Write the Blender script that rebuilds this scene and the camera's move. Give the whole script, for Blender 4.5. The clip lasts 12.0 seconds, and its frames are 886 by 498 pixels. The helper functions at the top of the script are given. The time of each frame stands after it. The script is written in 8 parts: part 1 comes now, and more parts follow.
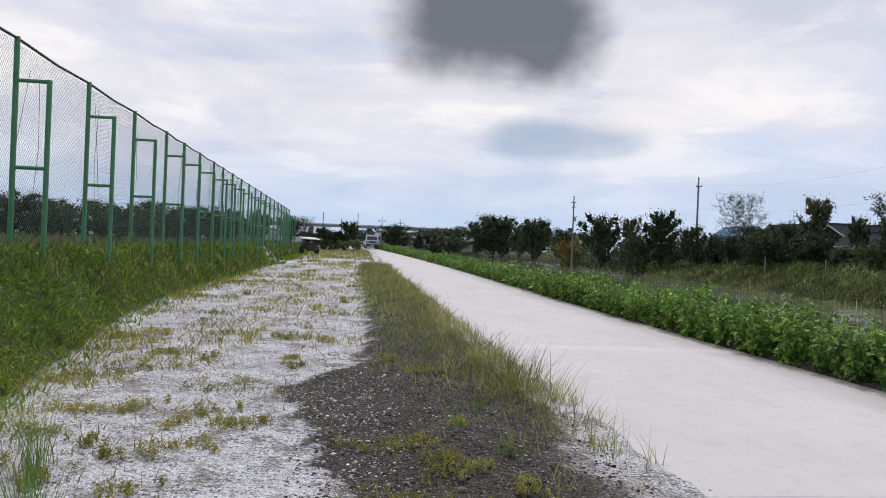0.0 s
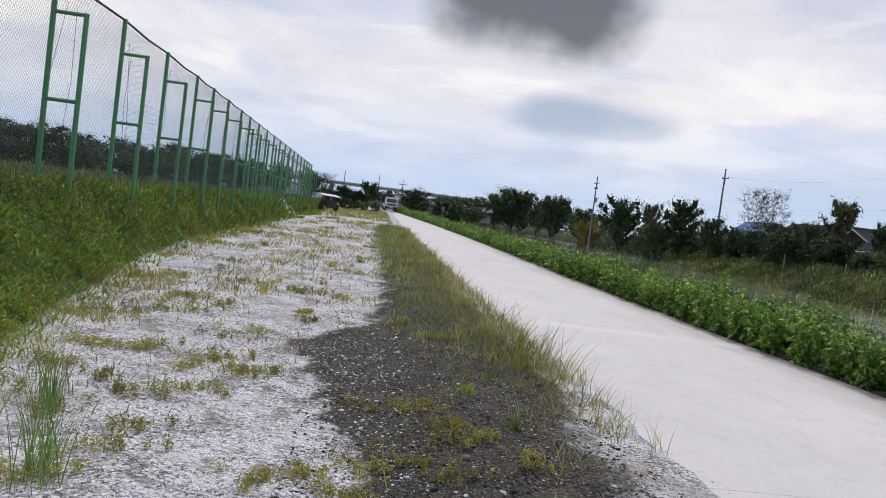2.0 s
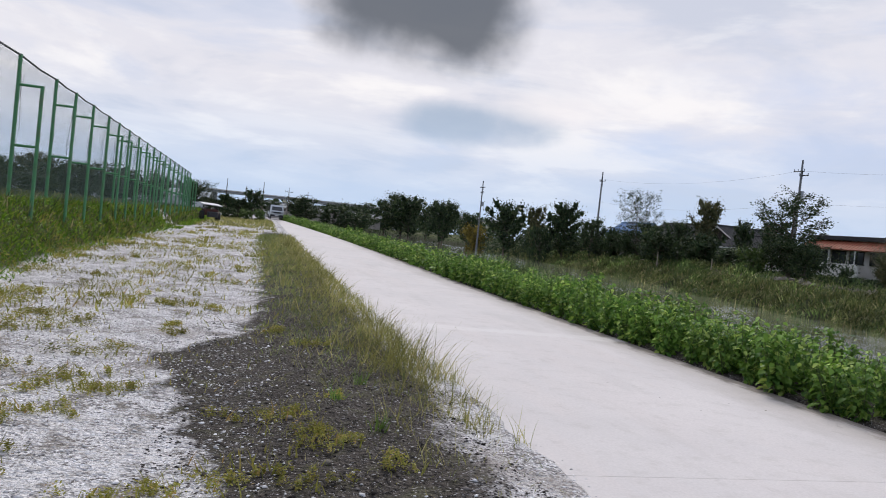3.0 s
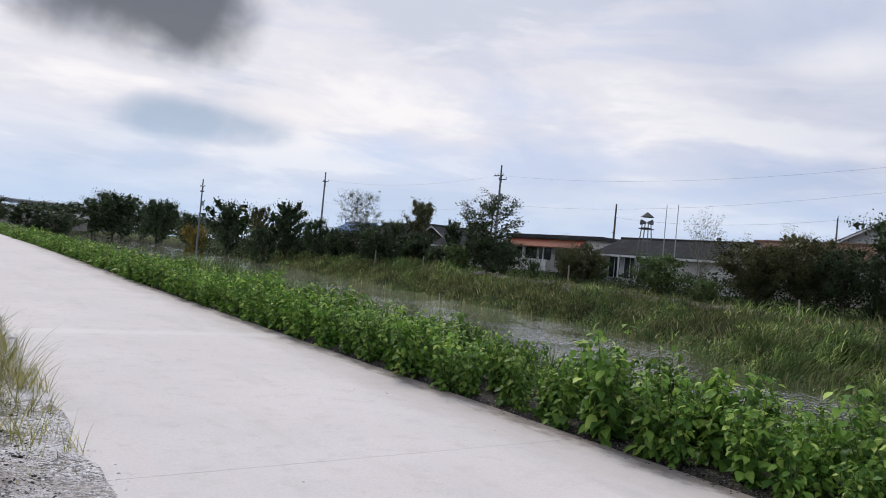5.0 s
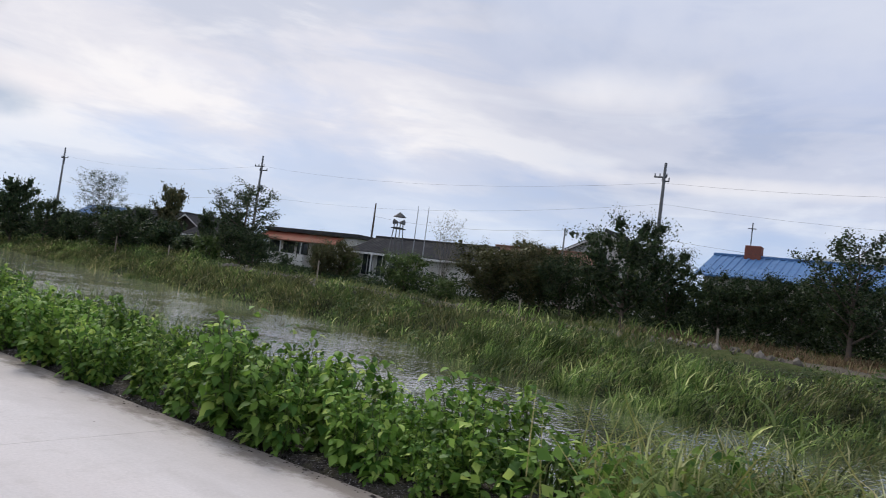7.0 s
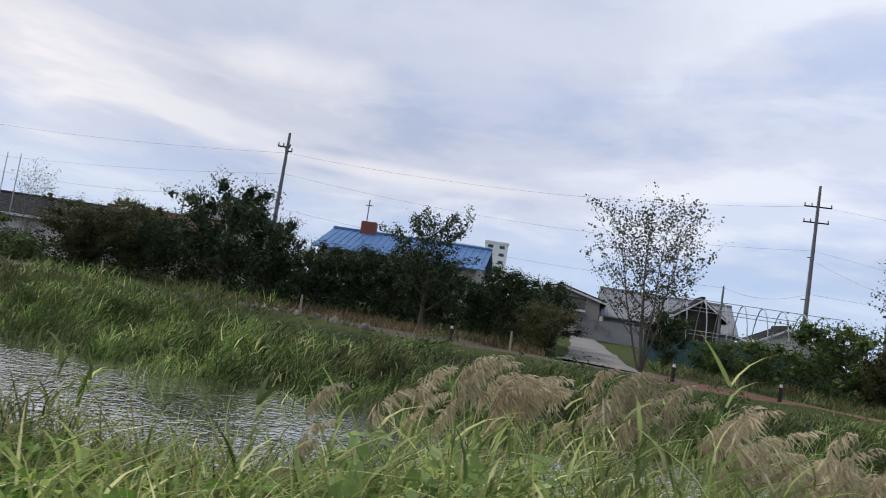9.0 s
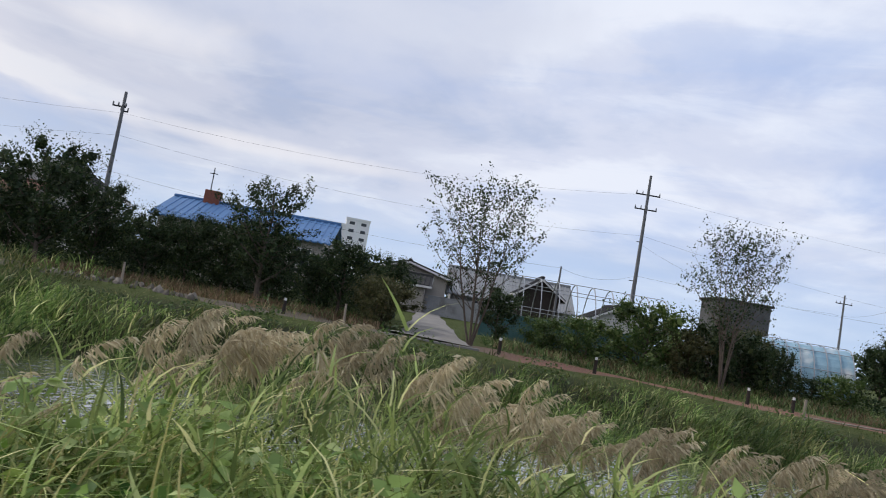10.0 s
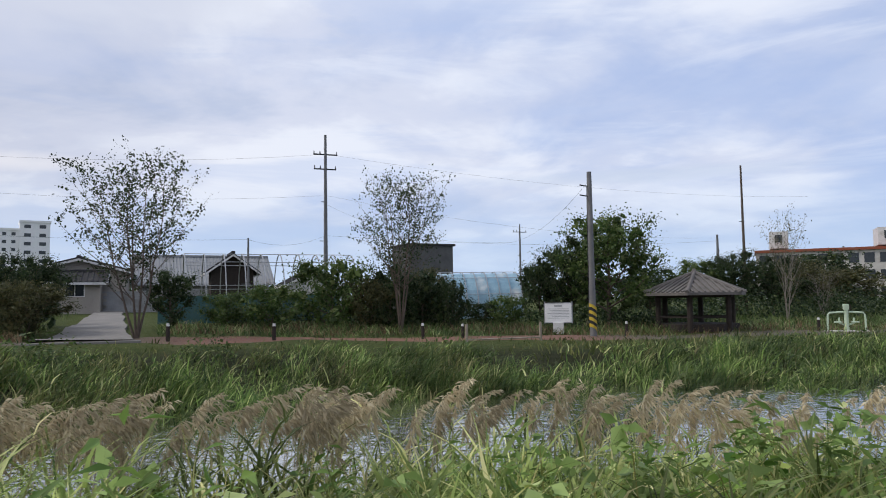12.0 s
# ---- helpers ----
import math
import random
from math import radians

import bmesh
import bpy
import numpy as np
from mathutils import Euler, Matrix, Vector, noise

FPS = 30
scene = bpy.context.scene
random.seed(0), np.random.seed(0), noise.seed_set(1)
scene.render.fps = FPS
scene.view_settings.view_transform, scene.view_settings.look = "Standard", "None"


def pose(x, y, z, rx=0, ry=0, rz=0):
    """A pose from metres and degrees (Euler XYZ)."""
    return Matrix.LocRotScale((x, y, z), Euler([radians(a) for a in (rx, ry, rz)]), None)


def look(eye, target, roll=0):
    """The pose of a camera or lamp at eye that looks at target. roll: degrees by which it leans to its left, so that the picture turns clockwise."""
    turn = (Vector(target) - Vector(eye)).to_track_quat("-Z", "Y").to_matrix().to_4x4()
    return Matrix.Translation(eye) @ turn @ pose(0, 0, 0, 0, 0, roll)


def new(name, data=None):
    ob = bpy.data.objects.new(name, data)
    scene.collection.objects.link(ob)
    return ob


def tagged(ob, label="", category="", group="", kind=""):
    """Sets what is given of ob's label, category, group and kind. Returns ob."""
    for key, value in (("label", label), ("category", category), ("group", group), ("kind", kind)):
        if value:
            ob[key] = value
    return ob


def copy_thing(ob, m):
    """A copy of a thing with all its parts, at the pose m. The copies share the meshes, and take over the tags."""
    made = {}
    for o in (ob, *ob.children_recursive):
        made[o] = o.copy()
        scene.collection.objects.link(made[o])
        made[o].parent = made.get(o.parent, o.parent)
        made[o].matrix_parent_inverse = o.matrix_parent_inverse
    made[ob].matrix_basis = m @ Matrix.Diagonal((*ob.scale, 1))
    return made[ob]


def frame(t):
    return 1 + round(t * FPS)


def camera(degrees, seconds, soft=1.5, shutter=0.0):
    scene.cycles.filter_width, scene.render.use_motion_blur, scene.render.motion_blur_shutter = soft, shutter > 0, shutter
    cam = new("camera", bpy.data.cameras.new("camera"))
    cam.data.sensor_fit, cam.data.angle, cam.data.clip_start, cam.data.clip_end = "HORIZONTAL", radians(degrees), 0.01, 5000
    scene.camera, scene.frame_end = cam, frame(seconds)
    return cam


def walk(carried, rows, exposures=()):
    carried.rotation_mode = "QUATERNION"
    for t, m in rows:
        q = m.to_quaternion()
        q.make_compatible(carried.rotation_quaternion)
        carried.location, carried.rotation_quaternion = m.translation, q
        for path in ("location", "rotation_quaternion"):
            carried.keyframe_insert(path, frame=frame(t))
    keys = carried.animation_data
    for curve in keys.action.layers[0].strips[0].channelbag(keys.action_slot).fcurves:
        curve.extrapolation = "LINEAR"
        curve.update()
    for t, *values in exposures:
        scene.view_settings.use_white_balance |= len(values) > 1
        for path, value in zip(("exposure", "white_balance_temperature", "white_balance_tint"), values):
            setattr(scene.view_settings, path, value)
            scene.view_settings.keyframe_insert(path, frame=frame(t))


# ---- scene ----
cam = camera(62.4, 12.0, soft=0.9, shutter=0.12)

# Seconds, eye, target, roll
PATH = [
    (0, (0.003, 0.001, 1.616), (0.616, 4.963, 1.614), 2.23),
    (0.5, (-0.022, 0.028, 1.608), (0.578, 4.988, 1.414), 5.21),
    (1, (-0.040, 0.011, 1.611), (0.482, 4.973, 1.287), 5.98),
    (1.5, (-0.046, -0.008, 1.620), (0.419, 4.961, 1.316), 6.78),
    (2, (-0.051, 0.026, 1.609), (0.469, 4.994, 1.381), 7.42),
    (2.5, (-0.010, 0.038, 1.613), (0.808, 4.968, 1.459), 7.43),
    (3, (0.173, -0.007, 1.602), (1.415, 4.836, 1.502), 6.04),
    (3.5, (0.542, 0.001, 1.557), (2.296, 4.683, 1.508), 4.65),
    (3.7, (0.637, -0.097, 1.581), (2.596, 4.503, 1.550), 4.31),
    (5.3, (1.549, -0.385, 1.608), (4.543, 3.618, 1.715), 5.88),
    (5.5, (1.641, -0.443, 1.611), (4.715, 3.498, 1.729), 6.30),
    (6, (1.899, -0.587, 1.607), (5.211, 3.156, 1.760), 7.19),
    (6.5, (2.282, -0.748, 1.574), (5.894, 2.704, 1.769), 7.42),
    (7, (2.646, -0.993, 1.577), (6.610, 2.045, 1.822), 7.49),
    (7.2, (2.796, -1.153, 1.596), (6.900, 1.691, 1.861), 7.35),
    (8.8, (4.245, -2.945, 1.616), (9.088, -1.768, 2.013), 8.69),
    (9, (4.356, -3.146, 1.618), (9.242, -2.164, 2.021), 9.04),
    (9.5, (4.454, -3.626, 1.614), (9.411, -3.115, 2.020), 10.10),
    (10, (4.505, -4.131, 1.595), (9.488, -4.084, 2.006), 10.00),
    (10.5, (4.629, -4.707, 1.576), (9.592, -5.143, 1.997), 8.25),
    (11, (4.550, -5.229, 1.573), (9.439, -6.186, 1.999), 4.91),
    (11.5, (4.592, -5.693, 1.596), (9.361, -7.137, 2.009), 1.03),
    (12, (4.722, -6.108, 1.619), (9.364, -7.932, 1.969), -0.83),
]
walk(cam, [(t, look(eye, target, roll)) for t, eye, target, roll in PATH])

# ---------------------------------------------------------------- light
SUN_AZ, SUN_EL = 18.0, 46.0
world = bpy.data.worlds.new("sky")
scene.world = world
world.use_nodes = True


def sky_nodes(tree):
    n, l = tree.nodes, tree.links
    n.clear()

    def math_node(op, a, b=None):
        m = n.new("ShaderNodeMath")
        m.operation = op
        m.inputs[2].default_value = 0.5
        for i, v in enumerate((a, b)):
            if v is None:
                continue
            if isinstance(v, (int, float)):
                m.inputs[i].default_value = v
            else:
                l.new(v, m.inputs[i])
        return m.outputs[0]

    def ramp(v, stops):
        r = n.new("ShaderNodeValToRGB")
        r.color_ramp.interpolation = "EASE"
        while len(r.color_ramp.elements) < len(stops):
            r.color_ramp.elements.new(0.5)
        for e, (p, c) in zip(r.color_ramp.elements, stops):
            e.position = p
            e.color = (c, c, c, 1) if isinstance(c, (int, float)) else (*c, 1)
        l.new(v, r.inputs[0])
        return r.outputs[0]

    def mix(f, a, b):
        m = n.new("ShaderNodeMix")
        m.data_type = "RGBA"
        for s, v in ((m.inputs[0], f), (m.inputs[6], a), (m.inputs[7], b)):
            if isinstance(v, (int, float)):
                s.default_value = v
            elif isinstance(v, tuple):
                s.default_value = (*v, 1)
            else:
                l.new(v, s)
        return m.outputs[2]

    def noise_tex(vec, scale, detail, rough, distort=0.0):
        t = n.new("ShaderNodeTexNoise")
        t.inputs["Scale"].default_value, t.inputs["Detail"].default_value = scale, detail
        t.inputs["Roughness"].default_value, t.inputs["Distortion"].default_value = rough, distort
        l.new(vec, t.inputs["Vector"])
        return t.outputs["Fac"]

    tc = n.new("ShaderNodeTexCoord")
    sep = n.new("ShaderNodeSeparateXYZ")
    l.new(tc.outputs["Generated"], sep.inputs[0])
    up = math_node("ADD", math_node("MAXIMUM", sep.outputs[2], 0.0), 0.16)
    flat = n.new("ShaderNodeCombineXYZ")
    l.new(math_node("DIVIDE", sep.outputs[0], up), flat.inputs[0])
    l.new(math_node("DIVIDE", sep.outputs[1], up), flat.inputs[1])
    sky = n.new("ShaderNodeTexSky")
    sky.sky_type, sky.sun_disc = "NISHITA", False
    sky.sun_elevation, sky.sun_rotation = radians(SUN_EL), radians(SUN_AZ)
    sky.air_density, sky.dust_density = 1.0, 1.5
    air = n.new("ShaderNodeMix")
    air.data_type, air.blend_type = "RGBA", "MULTIPLY"
    air.inputs[0].default_value = 1.0
    l.new(sky.outputs[0], air.inputs[6])
    air.inputs[7].default_value = (0.085, 0.085, 0.09, 1)
    blue = mix(0.75, air.outputs[2], (0.60, 0.69, 0.93))
    # Layered veil of cloud: broad sheets and fine streaks, thinner towards the south
    broad = noise_tex(flat.outputs[0], 0.55, 6, 0.52, 0.3)
    fine = noise_tex(flat.outputs[0], 1.9, 7, 0.55, 0.4)
    south = math_node("MULTIPLY", sep.outputs[1], 0.075)
    both = math_node("ADD", math_node("ADD", math_node("MULTIPLY", broad, 0.72), math_node("MULTIPLY", fine, 0.28)), south)
    cover = ramp(both, [(0.36, 0.08), (0.54, 0.97)])
    tone = math_node("ADD", math_node("MULTIPLY", noise_tex(flat.outputs[0], 1.0, 6, 0.55, 0.35), 0.8), math_node("MULTIPLY", fine, 0.2))
    shade = ramp(tone, [(0.38, (0.63, 0.66, 0.77)), (0.50, (0.80, 0.79, 0.855)), (0.60, (0.97, 0.94, 0.95))])
    col = mix(cover, blue, shade)
    # level bands of thin cloud
    drawn = n.new("ShaderNodeMapping")
    drawn.inputs["Scale"].default_value = (1.5, 1.5, 9.0)
    l.new(tc.outputs["Generated"], drawn.inputs["Vector"])
    band = noise_tex(drawn.outputs[0], 1.6, 7, 0.56, 0.6)
    col = mix(math_node("MULTIPLY", ramp(band, [(0.51, 0.0), (0.66, 1.0)]), 0.45), col, (0.95, 0.935, 0.96))
    col = mix(math_node("MULTIPLY", ramp(band, [(0.34, 1.0), (0.48, 0.0)]), 0.45), col, (0.58, 0.65, 0.83))
    away = n.new("ShaderNodeMix")
    away.data_type, away.blend_type = "RGBA", "MULTIPLY"
    away.inputs[0].default_value = 1.0
    l.new(col, away.inputs[6])
    l.new(ramp(math_node("MULTIPLY_ADD", sep.outputs[1], 0.5), [(0.30, (0.85, 0.925, 1.035)), (0.93, (1.0, 1.0, 1.0))]), away.inputs[7])
    col = away.outputs[2]
    east = n.new("ShaderNodeVectorMath")
    east.operation = "DOT_PRODUCT"
    l.new(tc.outputs["Generated"], east.inputs[0])
    east.inputs[1].default_value = (0.86, 0.30, 0.42)
    veil = n.new("ShaderNodeMix")
    veil.data_type, veil.blend_type = "RGBA", "MULTIPLY"
    veil.inputs[0].default_value = 1.0
    l.new(col, veil.inputs[6])
    l.new(ramp(east.outputs["Value"], [(0.89, (1.0, 1.0, 1.0)), (0.99, (0.80, 0.83, 0.88))]), veil.inputs[7])
    col = veil.outputs[2]

    # Two heavy grey clouds
    def cloud(az, el, wide, tall, colour, amount, col, seed, soft=0.0):
        az, el = radians(az), radians(el)
        at = Vector((math.sin(az) * math.cos(el), math.cos(az) * math.cos(el), math.sin(el)))
        side, high = Vector((math.cos(az), -math.sin(az), 0)), Vector((0, 0, 1))
        wob = n.new("ShaderNodeTexNoise")
        wob.inputs["Scale"].default_value, wob.inputs["Detail"].default_value = 5.5 + seed, 5
        wob.inputs["Roughness"].default_value = 0.5
        l.new(tc.outputs["Generated"], wob.inputs["Vector"])
        off = n.new("ShaderNodeVectorMath")
        off.operation = "SUBTRACT"
        l.new(tc.outputs["Generated"], off.inputs[0])
        off.inputs[1].default_value = at
        parts = []
        for axis, size, k in ((side, wide, 0), (high, tall, 1)):
            d = n.new("ShaderNodeVectorMath")
            d.operation = "DOT_PRODUCT"
            l.new(off.outputs[0], d.inputs[0])
            d.inputs[1].default_value = axis
            parts.append(math_node("POWER", math_node("DIVIDE", d.outputs["Value"], size), 2.0))
        front = n.new("ShaderNodeVectorMath")
        front.operation = "DOT_PRODUCT"
        l.new(tc.outputs["Generated"], front.inputs[0])
        front.inputs[1].default_value = at
        r = math_node("ADD", parts[0], parts[1])
        r = math_node("ADD", r, math_node("MULTIPLY", math_node("SUBTRACT", wob.outputs["Fac"], 0.5), 2.1))
        if soft:
            r = math_node("ADD", math_node("MULTIPLY", r, 1 - soft), soft * 0.6)
        mask = math_node("MULTIPLY", ramp(r, [(0.15, 1.0), (1.0, 0.0)]), math_node("MULTIPLY", math_node("GREATER_THAN", front.outputs["Value"], 0.0), amount))
        return mix(mask, col, colour)

    col = cloud(11.0, 19.6, 0.175, 0.138, (0.14, 0.155, 0.185), 0.95, col, 0.0)
    col = cloud(15.5, 8.6, 0.115, 0.034, (0.40, 0.49, 0.63), 0.85, col, 4.0, 0.3)
    # Lighter banks and gaps towards the canal
    col = cloud(66.0, 16.4, 0.13, 0.030, (0.95, 0.93, 0.95), 0.75, col, 1.0, 0.6)
    col = cloud(72.5, 9.8, 0.26, 0.013, (0.95, 0.92, 0.93), 0.6, col, 3.0, 0.6)
    col = cloud(80.0, 17.6, 0.11, 0.045, (0.60, 0.66, 0.85), 0.6, col, 1.5, 0.6)
    col = cloud(74.0, 22.5, 0.42, 0.10, (0.66, 0.70, 0.83), 0.8, col, 4.0, 0.4)
    col = cloud(127.0, 9.2, 0.20, 0.010, (0.60, 0.68, 0.84), 0.7, col, 2.5, 0.6)
    col = cloud(22.0, 10.3, 0.10, 0.022, (0.96, 0.91, 0.92), 0.6, col, 5.0, 0.6)
    # Pale haze along the horizon
    haze = ramp(sep.outputs[2], [(0.0, 0.85), (0.19, 0.0)])
    col = mix(haze, col, (0.52, 0.67, 0.90))
    bg = n.new("ShaderNodeBackground")
    bg.inputs["Strength"].default_value = SKY
    l.new(col, bg.inputs["Color"])
    out = n.new("ShaderNodeOutputWorld")
    l.new(bg.outputs[0], out.inputs["Surface"])


SKY = 1.0
sky_nodes(world.node_tree)
lamp = bpy.data.lights.new("sun", "SUN")
lamp.energy, lamp.angle, lamp.color = 2.0, radians(12), (1.0, 0.96, 0.9)
sun = new("sun", lamp)
sun.matrix_world = look((0, 0, 60), (-math.sin(radians(SUN_AZ)) * math.cos(radians(SUN_EL)), -math.cos(radians(SUN_AZ)) * math.cos(radians(SUN_EL)), 60 - math.sin(radians(SUN_EL))))
scene.view_settings.exposure = 0.0


# ---------------------------------------------------------------- materials
def material(name, colour, other, scale=3.0, rough=0.85, bump=0.3, metal=0.0, fine=18.0, stain=None, spec=0.3, jitter=0.0, world_space=False):
    """Two colours mixed by coarse and fine noise, with relief; stain: a third colour in blotches; jitter: change from piece to piece."""
    m = bpy.data.materials.new(name)
    m.use_nodes = True
    n, l = m.node_tree.nodes, m.node_tree.links
    b = n["Principled BSDF"]
    b.inputs["Roughness"].default_value, b.inputs["Metallic"].default_value = rough, metal
    b.inputs["Specular IOR Level"].default_value = spec
    if world_space:
        where = n.new("ShaderNodeNewGeometry").outputs["Position"]
    else:
        where = n.new("ShaderNodeTexCoord").outputs["Object"]

    def tex(s, d=6):
        t = n.new("ShaderNodeTexNoise")
        t.inputs["Scale"].default_value, t.inputs["Detail"].default_value = s, d
        l.new(where, t.inputs["Vector"])
        return t.outputs["Fac"]

    def mixc(f, a, c):
        x = n.new("ShaderNodeMix")
        x.data_type = "RGBA"
        for s, v in ((x.inputs[0], f), (x.inputs[6], a), (x.inputs[7], c)):
            if isinstance(v, tuple):
                s.default_value = (*v, 1)
            elif isinstance(v, float):
                s.default_value = v
            else:
                l.new(v, s)
        return x.outputs[2]

    def levels(f, lo, hi):
        r = n.new("ShaderNodeMapRange")
        r.inputs["From Min"].default_value, r.inputs["From Max"].default_value = lo, hi
        l.new(f, r.inputs["Value"])
        return r.outputs[0]

    c = mixc(levels(tex(scale), 0.35, 0.65), colour, other)
    small = tex(fine, 4)
    c = mixc(levels(small, 0.3, 0.8), c, mixc(0.5, colour, tuple(v * 0.7 for v in other)))
    if stain:
        c = mixc(levels(tex(scale * 0.45, 8), 0.55, 0.72), c, stain)
    if jitter:
        hsv = n.new("ShaderNodeHueSaturation")
        r = n.new("ShaderNodeMapRange")
        r.inputs["To Min"].default_value, r.inputs["To Max"].default_value = 1 - jitter, 1 + jitter
        l.new(n.new("ShaderNodeObjectInfo").outputs["Random"], r.inputs["Value"])
        l.new(r.outputs[0], hsv.inputs["Value"])
        l.new(c, hsv.inputs["Color"])
        c = hsv.outputs[0]
    l.new(c, b.inputs["Base Color"])
    if bump:
        k = n.new("ShaderNodeBump")
        k.inputs["Strength"].default_value, k.inputs["Distance"].default_value = bump, 0.02
        l.new(small, k.inputs["Height"])
        l.new(k.outputs[0], b.inputs["Normal"])
    return m


def foliage(name, dark, light, third=None, through_light=0.35, rough=0.55, patch=0.4):
    """Leaf or blade: colour changes from piece to piece; some light passes through."""
    m = bpy.data.materials.new(name)
    m.use_nodes = True
    n, l = m.node_tree.nodes, m.node_tree.links
    b, out = n["Principled BSDF"], n["Material Output"]
    b.inputs["Roughness"].default_value, b.inputs["Specular IOR Level"].default_value = rough, 0.25
    g = n.new("ShaderNodeNewGeometry")
    r = n.new("ShaderNodeValToRGB")
    e = r.color_ramp.elements
    e[0].color, e[1].color = (*dark, 1), (*light, 1)
    if third:
        e[1].position = 0.8
        x = e.new(1.0)
        x.color = (*third, 1)
    l.new(g.outputs["Random Per Island"], r.inputs[0])
    t = n.new("ShaderNodeTexNoise")
    t.inputs["Scale"].default_value, t.inputs["Detail"].default_value = 0.9, 3
    l.new(g.outputs["Position"], t.inputs["Vector"])
    h = n.new("ShaderNodeHueSaturation")
    v = n.new("ShaderNodeMapRange")
    v.inputs["From Min"].default_value, v.inputs["From Max"].default_value = 0.3, 0.7
    v.inputs["To Min"].default_value, v.inputs["To Max"].default_value = 1 - patch, 1 + patch
    l.new(t.outputs["Fac"], v.inputs["Value"])
    l.new(v.outputs[0], h.inputs["Value"])
    l.new(r.outputs[0], h.inputs["Color"])
    l.new(h.outputs[0], b.inputs["Base Color"])
    if through_light:
        tr = n.new("ShaderNodeBsdfTranslucent")
        l.new(h.outputs[0], tr.inputs["Color"])
        ms = n.new("ShaderNodeMixShader")
        ms.inputs[0].default_value = through_light
        l.new(b.outputs[0], ms.inputs[1])
        l.new(tr.outputs[0], ms.inputs[2])
        l.new(ms.outputs[0], out.inputs["Surface"])
    return m


M = {}
M["concrete"] = material("concrete", (0.60, 0.55, 0.53), (0.51, 0.475, 0.46), 0.7, 0.9, 0.25, fine=45, stain=(0.44, 0.40, 0.375), world_space=True)
M["fence_green"] = material("fence_paint", (0.075, 0.225, 0.10), (0.10, 0.27, 0.125), 6, 0.45, 0.05, stain=(0.10, 0.17, 0.09))
M["wire"] = material("wire", (0.075, 0.12, 0.10), (0.11, 0.16, 0.135), 6, 0.5, 0)
M["cord"] = material("cord", (0.05, 0.055, 0.055), (0.09, 0.095, 0.095), 6, 0.8, 0)
M["bark"] = material("bark", (0.13, 0.10, 0.08), (0.075, 0.06, 0.05), 5, 0.95, 0.8)
M["bark_pale"] = material("bark_pale", (0.26, 0.23, 0.20), (0.15, 0.13, 0.11), 5, 0.95, 0.6)
M["pole_concrete"] = material("pole_concrete", (0.20, 0.20, 0.20), (0.13, 0.13, 0.14), 2, 0.9, 0.2)
M["dark_metal"] = material("dark_metal", (0.05, 0.05, 0.055), (0.03, 0.03, 0.03), 4, 0.5, 0.05, 0.4)
M["pale_metal"] = material("pale_metal", (0.42, 0.43, 0.45), (0.32, 0.33, 0.35), 4, 0.45, 0.05, 0.6)
M["white_paint"] = material("white_paint", (0.72, 0.71, 0.70), (0.60, 0.59, 0.58), 2, 0.7, 0.1, stain=(0.42, 0.40, 0.37))
M["stone"] = material("stone", (0.21, 0.185, 0.155), (0.115, 0.10, 0.085), 5, 0.95, 0.7, jitter=0.35)
M["pebble"] = foliage("pebble", (0.30, 0.285, 0.28), (0.74, 0.715, 0.72), (0.86, 0.84, 0.85), 0, 0.95)
M["clod"] = foliage("clod", (0.018, 0.015, 0.013), (0.085, 0.072, 0.063), (0.24, 0.215, 0.20), 0, 0.95)
M["hedge"] = foliage("hedge_leaf", (0.048, 0.122, 0.020), (0.20, 0.335, 0.058), (0.46, 0.56, 0.14), 0.38, 0.55, 0.35)
M["hedge_stem"] = foliage("hedge_stem", (0.06, 0.09, 0.03), (0.09, 0.12, 0.04), None, 0)
M["lawn"] = foliage("bank_grass", (0.070, 0.150, 0.011), (0.175, 0.285, 0.026), (0.32, 0.32, 0.065))
M["herb"] = foliage("herb_leaf", (0.14, 0.22, 0.06), (0.32, 0.43, 0.14), (0.56, 0.60, 0.28), 0.38)
M["verge"] = foliage("verge_grass", (0.10, 0.145, 0.040), (0.245, 0.285, 0.092), (0.42, 0.39, 0.17), 0.4, patch=0.5)
M["straw"] = foliage("roadside_grass", (0.15, 0.165, 0.042), (0.36, 0.335, 0.105), (0.56, 0.47, 0.24), 0.4, patch=0.5)
M["sedge"] = foliage("sedge", (0.09, 0.16, 0.035), (0.19, 0.29, 0.07))
M["moss"] = foliage("creeper", (0.19, 0.205, 0.035), (0.36, 0.33, 0.07), (0.42, 0.27, 0.10), 0.35, patch=0.5)
M["reed"] = foliage("reed_blade", (0.075, 0.115, 0.028), (0.34, 0.415, 0.135), (0.80, 0.74, 0.38), 0.42, patch=0.75)
M["reed_dark"] = foliage("far_reed", (0.030, 0.074, 0.017), (0.225, 0.315, 0.085), (0.56, 0.56, 0.26), 0.42, patch=0.9)
M["sedge_far"] = foliage("meadow_grass", (0.045, 0.068, 0.021), (0.165, 0.18, 0.062), (0.35, 0.30, 0.15), patch=0.6)
M["slope"] = foliage("slope_grass", (0.030, 0.066, 0.020), (0.145, 0.205, 0.066), (0.38, 0.40, 0.20), 0.38, patch=0.8)
M["dry"] = foliage("dry_grass", (0.10, 0.065, 0.038), (0.22, 0.15, 0.085), (0.34, 0.27, 0.16), 0.3, patch=0.6)
M["plume"] = foliage("reed_plume", (0.38, 0.315, 0.205), (0.56, 0.48, 0.325), (0.72, 0.65, 0.47), 0.5, 0.85)
